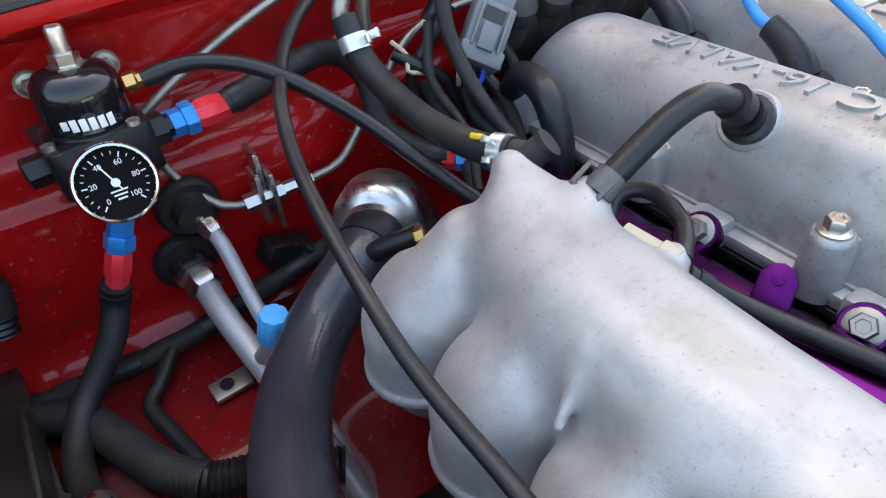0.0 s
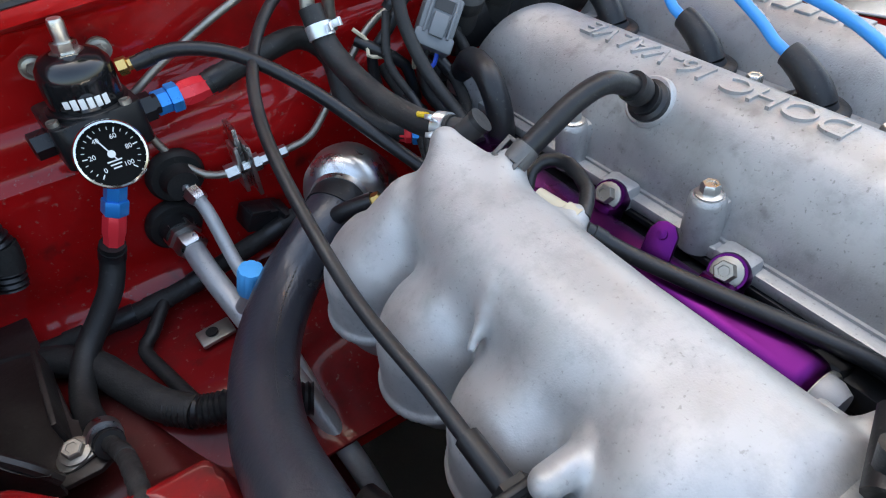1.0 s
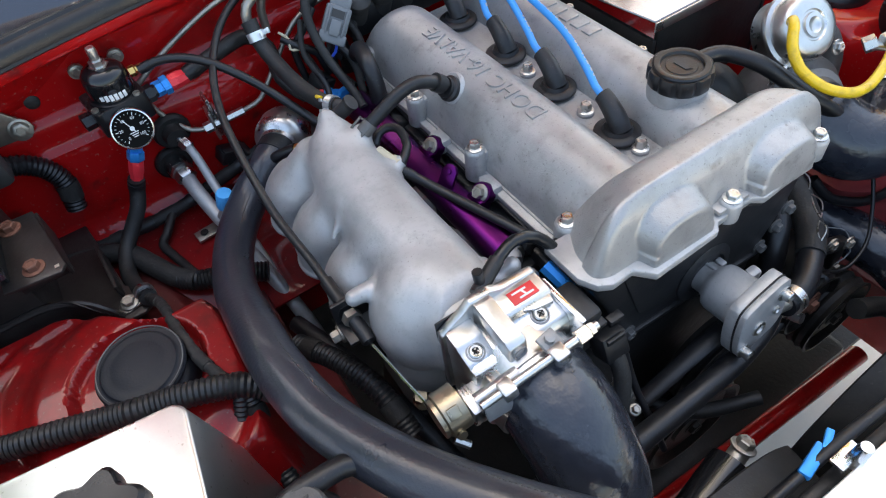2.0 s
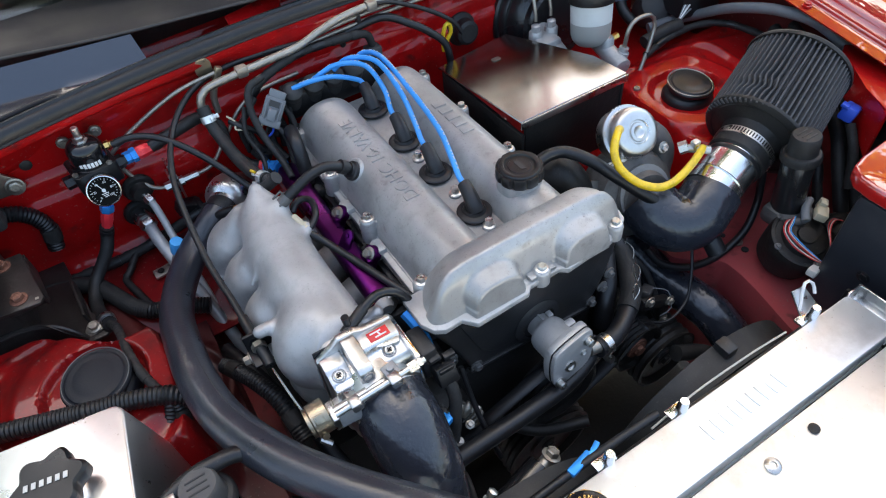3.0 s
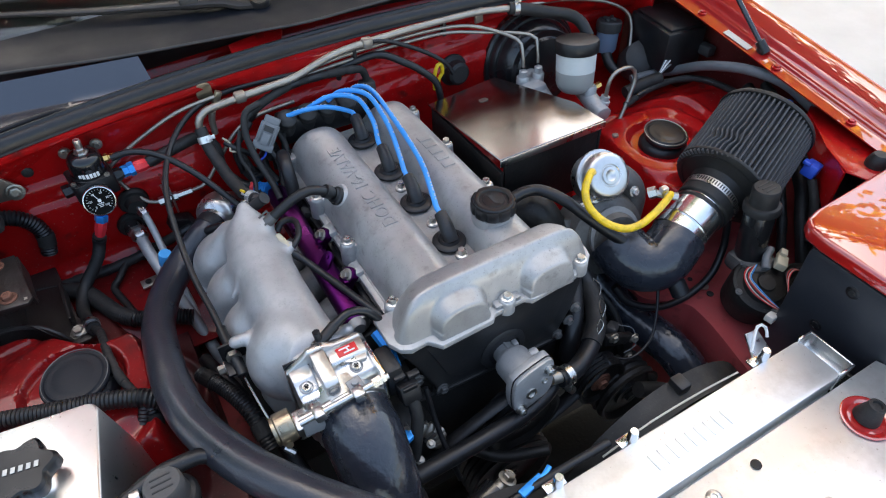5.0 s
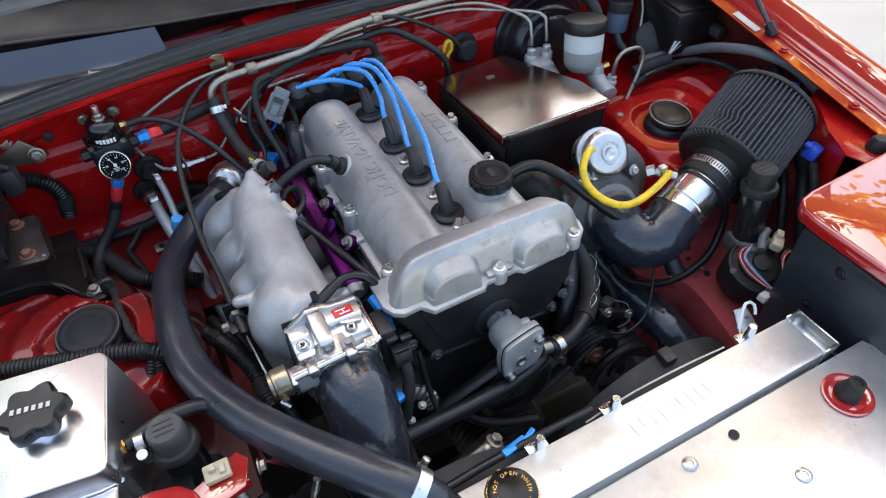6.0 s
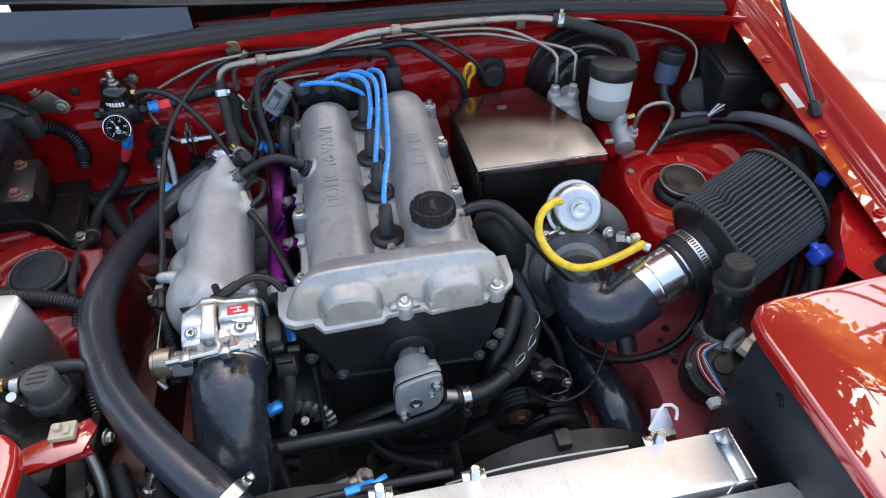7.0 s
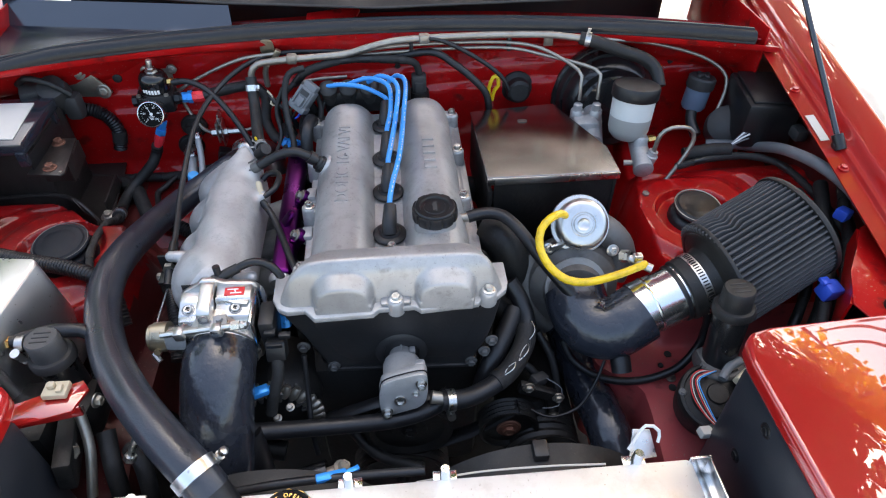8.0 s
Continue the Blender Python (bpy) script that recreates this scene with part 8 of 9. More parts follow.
# ---- front of the engine ----
def build_front():
    n = thing("water_outlet", (0.012, -0.12, 0.74), "cast aluminium water outlet with a flat bolted plate", "housing")
    out = V(0.0, -0.985, 0.10)
    part("neck", lathe([(0.0160, -0.004), (0.0160, 0.014), (0.0185, 0.0185), (0.0235, 0.0225), (0.0248, 0.027), (0.0252, 0.060), (0, 0.060)], (0.0105, -0.112, 0.732), out, 36), CAST, n)
    part("rib", join(box((0.0105, -0.128, 0.7500), (0.003, 0.030, 0.004), 0.001, (-6, 0, 0)), box((0.0245, -0.122, 0.7440), (0.008, 0.010, 0.008), 0.002), box((0.0330, -0.150, 0.7480), (0.014, 0.012, 0.016), 0.004)), CAST, n)
    pm = frame_of((0.0095, -0.176, 0.7335), (0.0, -0.985, 0.14))
    plate = [(-0.0225, 0.026), (-0.0275, 0.014), (-0.0300, -0.004), (-0.0290, -0.024), (-0.0250, -0.034), (-0.0160, -0.0335), (0.004, -0.0275), (0.0215, -0.0225), (0.0310, -0.0085), (0.0325, 0.030), (0.0285, 0.0365), (0.018, 0.0365)]
    for _ in range(2):
        plate = [q for a, b in zip(plate, plate[1:] + plate[:1]) for q in ((a[0] * 0.75 + b[0] * 0.25, a[1] * 0.75 + b[1] * 0.25), (a[0] * 0.25 + b[0] * 0.75, a[1] * 0.25 + b[1] * 0.75))]
    part("body", prism(plate, 0.011, pm @ Matrix.Translation((0, 0, -0.009)), 0.002), CAST, n)
    part("gasket", prism([(x * 1.01, y * 1.01) for x, y in plate], 0.0012, pm @ Matrix.Translation((0, 0, 0.0019)), 0), RUBBER, n)
    part("plate", prism([(x * 0.985, y * 0.985) for x, y in plate], 0.0065, pm @ Matrix.Translation((0, 0, 0.0030)), 0.0016), CAST, n, "smooth cover plate")
    for x, y, r in ((0.0235, 0.0205, 0.0054), (-0.0205, -0.0255, 0.0054)):
        part("bolt", join(lathe([(r, 0.010), (r, 0.017), (r * 0.85, 0.0178), (r * 0.62, 0.0175), (r * 0.58, 0.014), (0, 0.014)], pm @ V(x, y, 0), pm.to_3x3() @ V(0, 0, 1), 24), lathe([(r * 1.35, 0.0090), (r * 1.35, 0.0108), (0, 0.0108)], pm @ V(x, y, 0), pm.to_3x3() @ V(0, 0, 1), 20)), ZINC, n)
    for x, y, r in ((-0.0035, -0.0070, 0.0078), (0.0165, 0.0040, 0.0042)):
        part("plug", lathe([(r, 0.008), (r, 0.0112), (r * 0.70, 0.0118), (r * 0.58, 0.0112), (r * 0.52, 0.0096), (0, 0.0096)], pm @ V(x, y, 0), pm.to_3x3() @ V(0, 0, 1), 26), ZINC, n)
    part("spigot", tube([(0.045, -0.176, 0.716), (0.068, -0.178, 0.710)], 0.0085, 16, 0.005), OLD_STEEL, n)
    h = thing("bypass_hose", (0.13, -0.15, 0.70), "black rubber coolant hose with a taped foil sleeve", "hose")
    pts = [(0.058, -0.178, 0.709), (0.090, -0.174, 0.704), (0.125, -0.158, 0.703), (0.155, -0.135, 0.707), (0.178, -0.102, 0.714), (0.186, -0.070, 0.728), (0.178, -0.045, 0.748), (0.165, -0.03, 0.765)]
    part("hose", tube(pts, 0.0125, 18), RUBBER, h)
    part("sleeve", tube([(0.132, -0.153, 0.704), (0.155, -0.135, 0.707), (0.178, -0.102, 0.714), (0.185, -0.078, 0.724)], 0.0142, 18), TAPE, h)
    # thin bright lines modelled in place of highlights on the twisted foil
    for q in ([(0.143, -0.152, 0.717), (0.152, -0.145, 0.722), (0.160, -0.136, 0.722)], [(0.165, -0.134, 0.722), (0.176, -0.120, 0.726), (0.182, -0.108, 0.725)], [(0.184, -0.104, 0.727), (0.190, -0.090, 0.733), (0.190, -0.080, 0.737)]):
        line = spline([V(*p) for p in q], 0.004)
        bow = [0.0036 * math.sin(math.pi * i / (len(line) - 1)) for i in range(len(line))]
        lips = [[p + V(0.9, -0.55, 0.3) * b * k for p, b in zip(line, bow)] for k in (-1, 1)]
        part("foil_seam", join(tube(lips[0], 0.0007, 5, 0.003), tube(lips[1], 0.0007, 5, 0.003)), ZINC, h)
    band, screw = worm_clamp((0.070, -0.178, 0.708), (1, 0.1, -0.1), 0.0132, 0.010, 250)
    c = part("clamp", band, ZINC, h)
    part("screw", screw, ZINC, c)
    hose("side_hose", [(0.118, -0.128, 0.655), (0.124, -0.122, 0.682), (0.140, -0.105, 0.708), (0.160, -0.075, 0.725), (0.172, -0.055, 0.735)], 0.0135, RUBBER, "black rubber hose beside the timing cover", "hose", sides=18)
    hose("lower_hose", [(-0.190, -0.205, 0.722), (-0.180, -0.199, 0.704), (-0.155, -0.194, 0.694), (-0.110, -0.192, 0.690), (-0.055, -0.190, 0.688), (0.0, -0.186, 0.686), (0.045, -0.176, 0.690), (0.072, -0.160, 0.698)], 0.0112, RUBBER, "black rubber coolant hose across the engine front", "hose", sides=16, ends=0.0122)
    hose("lower_pipe", [(-0.185, -0.205, 0.71), (-0.180, -0.215, 0.68), (-0.178, -0.225, 0.62), (-0.18, -0.23, 0.55)], 0.020, RUBBER, "black rubber hose dropping beside the elbow", "hose", sides=18)
    hose("sensor_lead", [(-0.112, -0.13, 0.76), (-0.112, -0.155, 0.71), (-0.110, -0.185, 0.67), (-0.106, -0.20, 0.64)], 0.0035, RUBBER, "thin black lead in front of the engine", "lead")
    # pulleys and belt
    for nm, at, r, w, lab in (("idler_pulley", (0.153, -0.160, 0.615), 0.042, 0.026, "grimy idler pulley with a rusty hub"), ("crank_pulley", (0.0, -0.155, 0.50), 0.072, 0.04, "dark grooved crankshaft pulley"),
                              ("water_pump_pulley", (0.015, -0.155, 0.625), 0.060, 0.03, "dark water pump pulley"), ("alternator_pulley", (0.205, -0.165, 0.56), 0.055, 0.045, "dark grooved compressor pulley")):
        p = thing(nm, at, lab, "pulley", "engine pulleys")
        prof = [(r * 0.55, -w / 2), (r, -w / 2)] + [(r - (0.003 if k % 2 else 0.0), -w / 2 + w * k / 8) for k in range(1, 8)] + [(r, w / 2), (r * 0.92, w / 2), (r * 0.80, w * 0.3), (r * 0.45, w * 0.3), (0, w * 0.3)]
        part("wheel", lathe(prof, at, (0, -1, 0), 40), GRIME, p)
        part("hub", join(lathe([(r * 0.42, w * 0.29), (r * 0.40, w * 0.40), (0, w * 0.42)], at, (0, -1, 0), 24), hexbolt((at[0], at[1] - w * 0.42, at[2]), (0, -1, 0), 0.009, 0.006)), COPPER if nm == "idler_pulley" else GRIME, p)
    belt = [(-0.215, -0.150, 0.600), (-0.10, -0.156, 0.652), (0.0, -0.158, 0.694), (0.05, -0.158, 0.690)]
    solid("drive_belt", tube(belt, 0.009, 8, 0.03, 0.35), RUBBER, "black ribbed rubber drive belt", "belt", "drive belts")
    solid("drive_belt", tube([(0.03, -0.158, 0.565), (0.10, -0.160, 0.600), (0.165, -0.160, 0.655)], 0.011, 8, 0.03, 0.35), RUBBER, "black ribbed rubber drive belt", "belt", "drive belts")
    a = thing("alternator", (-0.145, -0.11, 0.62), "dark cast alternator with cooling fins", "alternator")
    part("body", lathe([(0.050, -0.05), (0.058, -0.03), (0.058, 0.025), (0.045, 0.045), (0.02, 0.05), (0, 0.05)], (-0.160, -0.105, 0.662), (0, -1, 0.1), 36), GRIME, a)
    for k in range(9):
        ang = radians(20 + 18 * k)
        part("fin", box((-0.160 + 0.046 * math.cos(ang), -0.145, 0.662 + 0.046 * math.sin(ang)), (0.018, 0.022, 0.004), 0.001, (0, -math.degrees(ang), 0)), CAST_GRIMY, a)
    for k in range(16):
        ang = radians(-10 + 13 * k)
        part("winding", lathe([(0.0040, -0.010), (0.0062, -0.004), (0.0062, 0.004), (0.0040, 0.010), (0, 0.010)], (-0.160 + 0.0525 * math.cos(ang), -0.150, 0.664 + 0.0525 * math.sin(ang)), (math.cos(ang), 0.25, math.sin(ang)), 10), OLD_STEEL, a)
    for x, y, z in ((-0.150, -0.180, 0.700), (-0.132, -0.176, 0.716)):
        part("terminal", join(hexbolt((x, y, z), (0, -0.4, 1), 0.0038, 0.006)), OLD_STEEL, a)
    bl = thing("blue_clip", (-0.190, -0.184, 0.735), "blue plastic clip beside the elbow", "clip")
    part("clip", join(box((-0.163, -0.172, 0.748), (0.020, 0.013, 0.009), 0.002, (0, 0, 20)), box((-0.151, -0.168, 0.748), (0.008, 0.006, 0.005), 0.001, (0, 0, 20))), BLUE_AN, bl)
    f = thing("coolant_sensor_housing", (-0.09, -0.26, 0.67), "black cylindrical canister with a metal end", "canister")
    part("can", tube([(-0.145, -0.262, 0.668), (-0.085, -0.250, 0.676)], 0.019, 22, 0.02), BLACK_AN, f)
    part("end", join(tube([(-0.088, -0.2505, 0.676), (-0.070, -0.247, 0.680)], 0.009, 14, 0.01), hexbolt((-0.068, -0.2465, 0.684), (0.6, 0.1, 1), 0.008, 0.008)), OLD_STEEL, f)


build_front()


def build_radiator():
    t = thing("radiator", (0, -0.34, 0.50), "polished aluminium radiator with a welded top tank", "radiator")
    part("top_tank", prism(rounded(0.650, 0.060, 0.006), 0.048, Matrix.Translation((-0.006, -0.343, 0.717)), 0.004, 3), PANEL_ALU, t)
    part("core", box((-0.006, -0.345, 0.50), (0.62, 0.046, 0.43), 0.003), GRIME, t)
    part("weld_seam", tube([(-0.32, -0.3735, 0.735), (0.31, -0.3735, 0.735)], 0.0025, 6, 0.05), POLISHED, t)
    br = part("end_bracket", join(box((0.329, -0.314, 0.752), (0.024, 0.003, 0.036), 0.001), box((0.340, -0.343, 0.752), (0.003, 0.062, 0.036), 0.001), box((0.329, -0.373, 0.752), (0.024, 0.003, 0.036), 0.001), box((0.329, -0.343, 0.736), (0.024, 0.06, 0.003), 0.001)), POLISHED, t, "folded aluminium end bracket")
    for x in (-0.051, 0.051, 0.260):
        part("post", join(lathe([(0.0065, -0.012), (0.0055, 0.014), (0.0045, 0.016), (0, 0.016)], (x, -0.309, 0.765), (0, 0, 1), 16), box((x, -0.304, 0.754), (0.026, 0.012, 0.004), 0.001)), POLISHED, t)
    part("mount_tab", prism([(-0.016, -0.012), (0.016, -0.010), (0.012, 0.020), (-0.008, 0.022)], 0.003, Matrix.Translation((0.272, -0.292, 0.758)) @ Matrix.Rotation(radians(35), 4, "X"), 0.001), ZINC, t)
    part("cable_tie", tube([(0.255, -0.296, 0.765), (0.275, -0.280, 0.785), (0.292, -0.282, 0.775), (0.29, -0.29, 0.765)], 0.002, 6), WHITE, t)
    # raised maker's mark as plain bars
    for k in range(9):
        part("mark_bar", box((0.055 + 0.0135 * k, -0.343, 0.7656), (0.0085, 0.020, 0.0014), 0.0005, (0, 0, 4)), PANEL_ALU, t)
    c = part("filler_cap", lathe([(0.024, -0.02), (0.024, 0.004), (0.026, 0.006), (0.026, 0.013), (0.022, 0.016), (0, 0.0165)], (-0.110, -0.346, 0.772), (0, 0, 1), 36), BLACK_SATIN, t, "dark round filler cap")
    part("cap_rim", lathe([(0.0265, 0.005), (0.0285, 0.008), (0.0265, 0.012), (0, 0.012)], (-0.110, -0.346, 0.772), (0, 0, 1), 36, wave=lambda a: 1 + 0.02 * math.cos(24 * a)), BRASS, c)
    ring = None
    text = "DO NOT OPEN WHEN HOT"
    for i, ch in enumerate(text):
        if ch == " ":
            continue
        a = radians(200 - 300 * i / len(text))
        w = moved(words(ch, 0.0058, 0.0001), Matrix.Translation((-0.110 + 0.0178 * math.cos(a), -0.346 + 0.0178 * math.sin(a), 0.7886)) @ Matrix.Rotation(a - radians(90), 4, "Z"))
        ring = join(ring, w) if ring else w
    part("cap_text", ring, BRASS, c)
    # fan shroud rings behind the tank
    s = thing("fan_shroud", (0.15, -0.28, 0.55), "black plastic twin fan shroud behind the radiator", "shroud")
    for cx, top in ((0.165, 0.737), (-0.155, 0.727)):
        part("ring", lathe([(0.150, -0.016), (0.156, -0.018), (0.159, 0.018), (0.154, 0.020), (0.150, 0.016)], (cx, -0.283, top - 0.158), (0, 1, 0), 64), RUBBER_DULL, s)
        fan = part("fan_hub", lathe([(0.05, -0.01), (0.05, 0.02), (0.03, 0.03), (0, 0.03)], (cx, -0.283, top - 0.158), (0, 1, 0), 32), PLASTIC, s)
        for k in range(7):
            a = 2 * math.pi * k / 7
            part("blade", moved(box((0.096, 0, 0), (0.096, 0.045, 0.003), 0.001, (25, 0, 0)), Matrix.Translation((cx, -0.283, top - 0.158)) @ Matrix.Rotation(radians(90), 4, "X") @ Matrix.Rotation(a, 4, "Z")), PLASTIC, fan)
    part("panel", box((0, -0.308, 0.60), (0.62, 0.012, 0.27), 0.003), PLASTIC, s)
    part("clip", box((0.163, -0.276, 0.742), (0.018, 0.022, 0.014), 0.003), PLASTIC, s)
    part("white_lead", tube([(0.02, -0.302, 0.742), (0.09, -0.299, 0.748), (0.17, -0.300, 0.750), (0.23, -0.303, 0.750)], 0.0012, 6), LABEL, s)
    b = thing("blue_clip", (-0.072, -0.292, 0.752), "blue plastic clip on the shroud edge", "clip")
    part("clip", join(box((-0.072, -0.292, 0.752), (0.034, 0.010, 0.007), 0.002, (0, 6, 12)), box((-0.050, -0.288, 0.753), (0.018, 0.006, 0.004), 0.001, (0, 0, 25))), BLUE_AN, b)
    hose("shroud_lead", [(-0.20, -0.295, 0.735), (-0.12, -0.294, 0.748), (-0.04, -0.294, 0.752), (0.03, -0.297, 0.757)], 0.005, RUBBER, "black fan lead along the shroud", "lead")
    u = thing("radiator_inlet", (-0.22, -0.30, 0.73), "black rubber hose end over the radiator inlet", "stub")
    part("stub", tube([(-0.188, -0.319, 0.797), (-0.176, -0.331, 0.776), (-0.170, -0.338, 0.755)], 0.0205, 24, 0.006), RUBBER, u)
    tb = thing("t_bolt", (-0.285, -0.245, 0.77), "bright steel bolt standing beside the hose", "bolt")
    part("shank", join(tube([(-0.296, -0.252, 0.752), (-0.280, -0.238, 0.785)], 0.0042, 12, 0.01)), ZINC, tb)
    part("nut", join(lathe([(0.007, 0), (0.007, 0.007), (0, 0.007)], (-0.297, -0.2525, 0.750), (0.4, 0.35, 0.85), 6)), ZINC, tb)
    w = thing("wing_nut", (-0.262, -0.312, 0.75), "small bright wing nut on the radiator mount", "nut")
    part("wings", join(lathe([(0.006, -0.01), (0.006, 0.008), (0, 0.008)], (-0.276, -0.308, 0.760), (0, 0, 1), 12), box((-0.276, -0.308, 0.768), (0.034, 0.005, 0.004), 0.001)), ZINC, w)
    # flat cover panel in front
    p = thing("cooling_panel", (0, -0.5, 0.75), "brushed aluminium cooling panel in front of the radiator", "panel")
    part("sheet", prism([(-0.345, -0.64), (0.385, -0.64), (0.386, -0.40), (0.378, -0.380), (-0.33, -0.380)], 0.003, Matrix.Translation((0, 0, 0.757)), 0.001), PANEL_ALU, p)
    part("front_return", box((0.02, -0.3815, 0.748), (0.70, 0.003, 0.018), 0.001), PANEL_ALU, p)
    for x, y in ((0.080, -0.402), (0.176, -0.468), (-0.12, -0.42), (0.26, -0.56)):
        rv = part("rivet", join(lathe([(0.0085, 0), (0.0085, 0.0015), (0.006, 0.003), (0.0035, 0.003), (0.003, 0.0015), (0, 0.0015)], (x, y, 0.7605), (0, 0, 1), 20)), ZINC, p)
    part("hole_plug", lathe([(0.006, 0), (0.006, 0.0012), (0.0035, 0.002), (0, 0.0022)], (0.146, -0.399, 0.7605), (0, 0, 1), 16), GRIME, p)
    d = thing("bonnet_stop", (0.296, -0.424, 0.76), "black rubber bonnet stop in a red painted dish", "stop")
    part("dish", lathe([(0.028, 0.001), (0.0285, 0.003), (0.026, 0.0035), (0.020, 0.001), (0, 0.0008)], (0.296, -0.424, 0.7598), (0, 0, 1), 40), RED_GLOSS, d, "red painted dish")
    part("rubber", lathe([(0.015, 0), (0.014, 0.006), (0.0105, 0.018), (0.0095, 0.024), (0.006, 0.0245), (0.005, 0.022), (0, 0.022)], (0.297, -0.423, 0.761), (0.1, -0.05, 1), 28), RUBBER_DULL, d)


build_radiator()


# ---- left side of the bay ----
def flare(bm, m):
    """Widen the foot of the tank on its inner side, then set it in place."""
    for v in bm.verts:
        if v.co.x > 0:
            v.co.x += 0.022 * (1 - v.co.z / 0.150)
    return moved(bm, m)


def build_left():
    t = thing("catch_tank", (-0.51, -0.08, 0.74), "folded polished aluminium catch tank with a black knob cap", "tank")
    m = Matrix.Translation((-0.520, -0.085, 0.70)) @ Matrix.Rotation(radians(-7), 4, "Z")
    part("shell", flare(prism(rounded(0.150, 0.150, 0.012, 4), 0.150, None, 0.006, 3), m), BRUSHED, t)
    part("front_step", moved(box((0.01, -0.088, 0.06), (0.13, 0.05, 0.12), 0.006), m), BRUSHED, t)
    part("weld", ribbed([m @ V(0.084, -0.060, 0.020), m @ V(0.082, -0.062, 0.070), m @ V(0.080, -0.064, 0.105), m @ V(0.077, -0.070, 0.118)], 0.0028, 0.004), BRUSHED, t)
    part("weld", tube([m @ V(-0.07, -0.076, 0.120), m @ V(0.06, -0.076, 0.120), m @ V(0.068, -0.07, 0.118)], 0.003, 8), POLISHED, t)
    wave = lambda a: 1 + 0.13 * math.cos(6 * a)
    o = m @ V(0.014, 0.004, 0.150)
    part("neck", lathe([(0.024, -0.002), (0.024, 0.010), (0, 0.010)], o, (0, 0, 1), 28), POLISHED, t)
    cap = part("cap", lathe([(0.028, 0.008), (0.030, 0.011), (0.030, 0.022), (0.027, 0.025), (0, 0.0255)], o, (0, 0, 1), 72, wave=wave), BLACK_SATIN, t, "black lobed knob cap")
    for k in range(6):
        part("mark_bar", moved(box((-0.0165 + 0.0066 * k, 0.0, 0.0262), (0.0038, 0.0062, 0.0006), 0.0002), Matrix.Translation(o) @ Matrix.Rotation(radians(170), 4, "Z")), LABEL, cap)
    part("fitting", join(lathe([(0.008, 0), (0.008, 0.010), (0.006, 0.011), (0.006, 0.018), (0, 0.018)], m @ V(0.072, -0.032, 0.116), (1, -0.1, 0), 6)), BRASS, t, "brass hose fitting")
    band, screw = worm_clamp(m @ V(0.096, -0.034, 0.117), (1, 0, 0), 0.0092, 0.009, 200)
    h = thing("tank_hose", (-0.40, -0.13, 0.80), "black rubber hose from the catch tank", "hose")
    part("hose", tube([m @ V(0.083, -0.033, 0.117), (-0.408, -0.118, 0.820), (-0.385, -0.118, 0.822), (-0.355, -0.120, 0.815), (-0.325, -0.145, 0.785), (-0.315, -0.17, 0.75)], 0.0085, 14), RUBBER, h)
    c = part("clamp", band, ZINC, h)
    part("screw", screw, ZINC, c)
    # black box at the bulkhead corner
    tr = thing("corner_tray", (-0.56, 0.29, 0.74), "dirty dark steel tray in the bulkhead corner", "tray")
    outline = [(-0.66, 0.405), (-0.66, 0.236), (-0.54, 0.240), (-0.508, 0.232), (-0.487, 0.222), (-0.466, 0.222), (-0.450, 0.232), (-0.456, 0.256), (-0.476, 0.275), (-0.484, 0.340), (-0.492, 0.405)]
    part("floor", prism(outline, 0.005, Matrix.Translation((0, 0, 0.697)), 0.0015), TRAY, tr)
    part("front_wall", sheet(lambda u, v: V(-0.66 + 0.173 * u, 0.236 + 0.004 * math.sin(2.6 * u) - 0.018 * smooth(0.72, 1.0, u), 0.700 + v * (0.056 - 0.034 * smooth(0.80, 1.0, u))), span(0, 1, 24), span(0, 1, 4), 0.003), TRAY, tr)
    part("lip", tube([(-0.66, 0.236, 0.756), (-0.585, 0.239, 0.757), (-0.54, 0.239, 0.755), (-0.512, 0.232, 0.746), (-0.494, 0.223, 0.728), (-0.486, 0.220, 0.712)], 0.004, 8), TRAY, tr)
    part("side_fold", box((-0.482, 0.292, 0.712), (0.004, 0.080, 0.028), 0.001, (0, 0, 3)), TRAY, tr)
    b = thing("fuse_box", (-0.60, 0.27, 0.745), "dirty black box with a pale label on its lid", "box")
    part("body", box((-0.598, 0.305, 0.780), (0.118, 0.125, 0.158), 0.008), TRAY, b)
    lid = part("lid", join(box((-0.597, 0.272, 0.868), (0.130, 0.140, 0.020), 0.004), box((-0.540, 0.205, 0.852), (0.014, 0.012, 0.024), 0.002), box((-0.540, 0.325, 0.852), (0.014, 0.012, 0.024), 0.002)), PLASTIC_GLOSS, b, "glossy black lid")
    part("label", prism([(-0.655, 0.325), (-0.655, 0.222), (-0.548, 0.216), (-0.556, 0.322)], 0.0012, Matrix.Translation((0, 0, 0.8784)), 0), LABEL, lid, "pale worn label")
    part("edge_rib", box((-0.5385, 0.272, 0.835), (0.003, 0.12, 0.030), 0.001), PLASTIC, b)
    pb = thing("bracket", (-0.51, 0.26, 0.745), "dark folded steel bracket with rusty bolts", "bracket")
    part("plate", prism([(-0.545, 0.300), (-0.503, 0.298), (-0.489, 0.202), (-0.494, 0.194), (-0.545, 0.200)], 0.004, Matrix.Translation((0, 0, 0.822)), 0.001), TRAY, pb)
    part("fold", box((-0.520, 0.240, 0.803), (0.050, 0.004, 0.040), 0.001), TRAY, pb)
    part("fold", box((-0.499, 0.262, 0.806), (0.004, 0.070, 0.034), 0.001, (0, 0, 5)), TRAY, pb)
    part("hole", box((-0.496, 0.203, 0.8262), (0.004, 0.004, 0.001), 0), OLD_STEEL, pb, "bare metal slot edge")
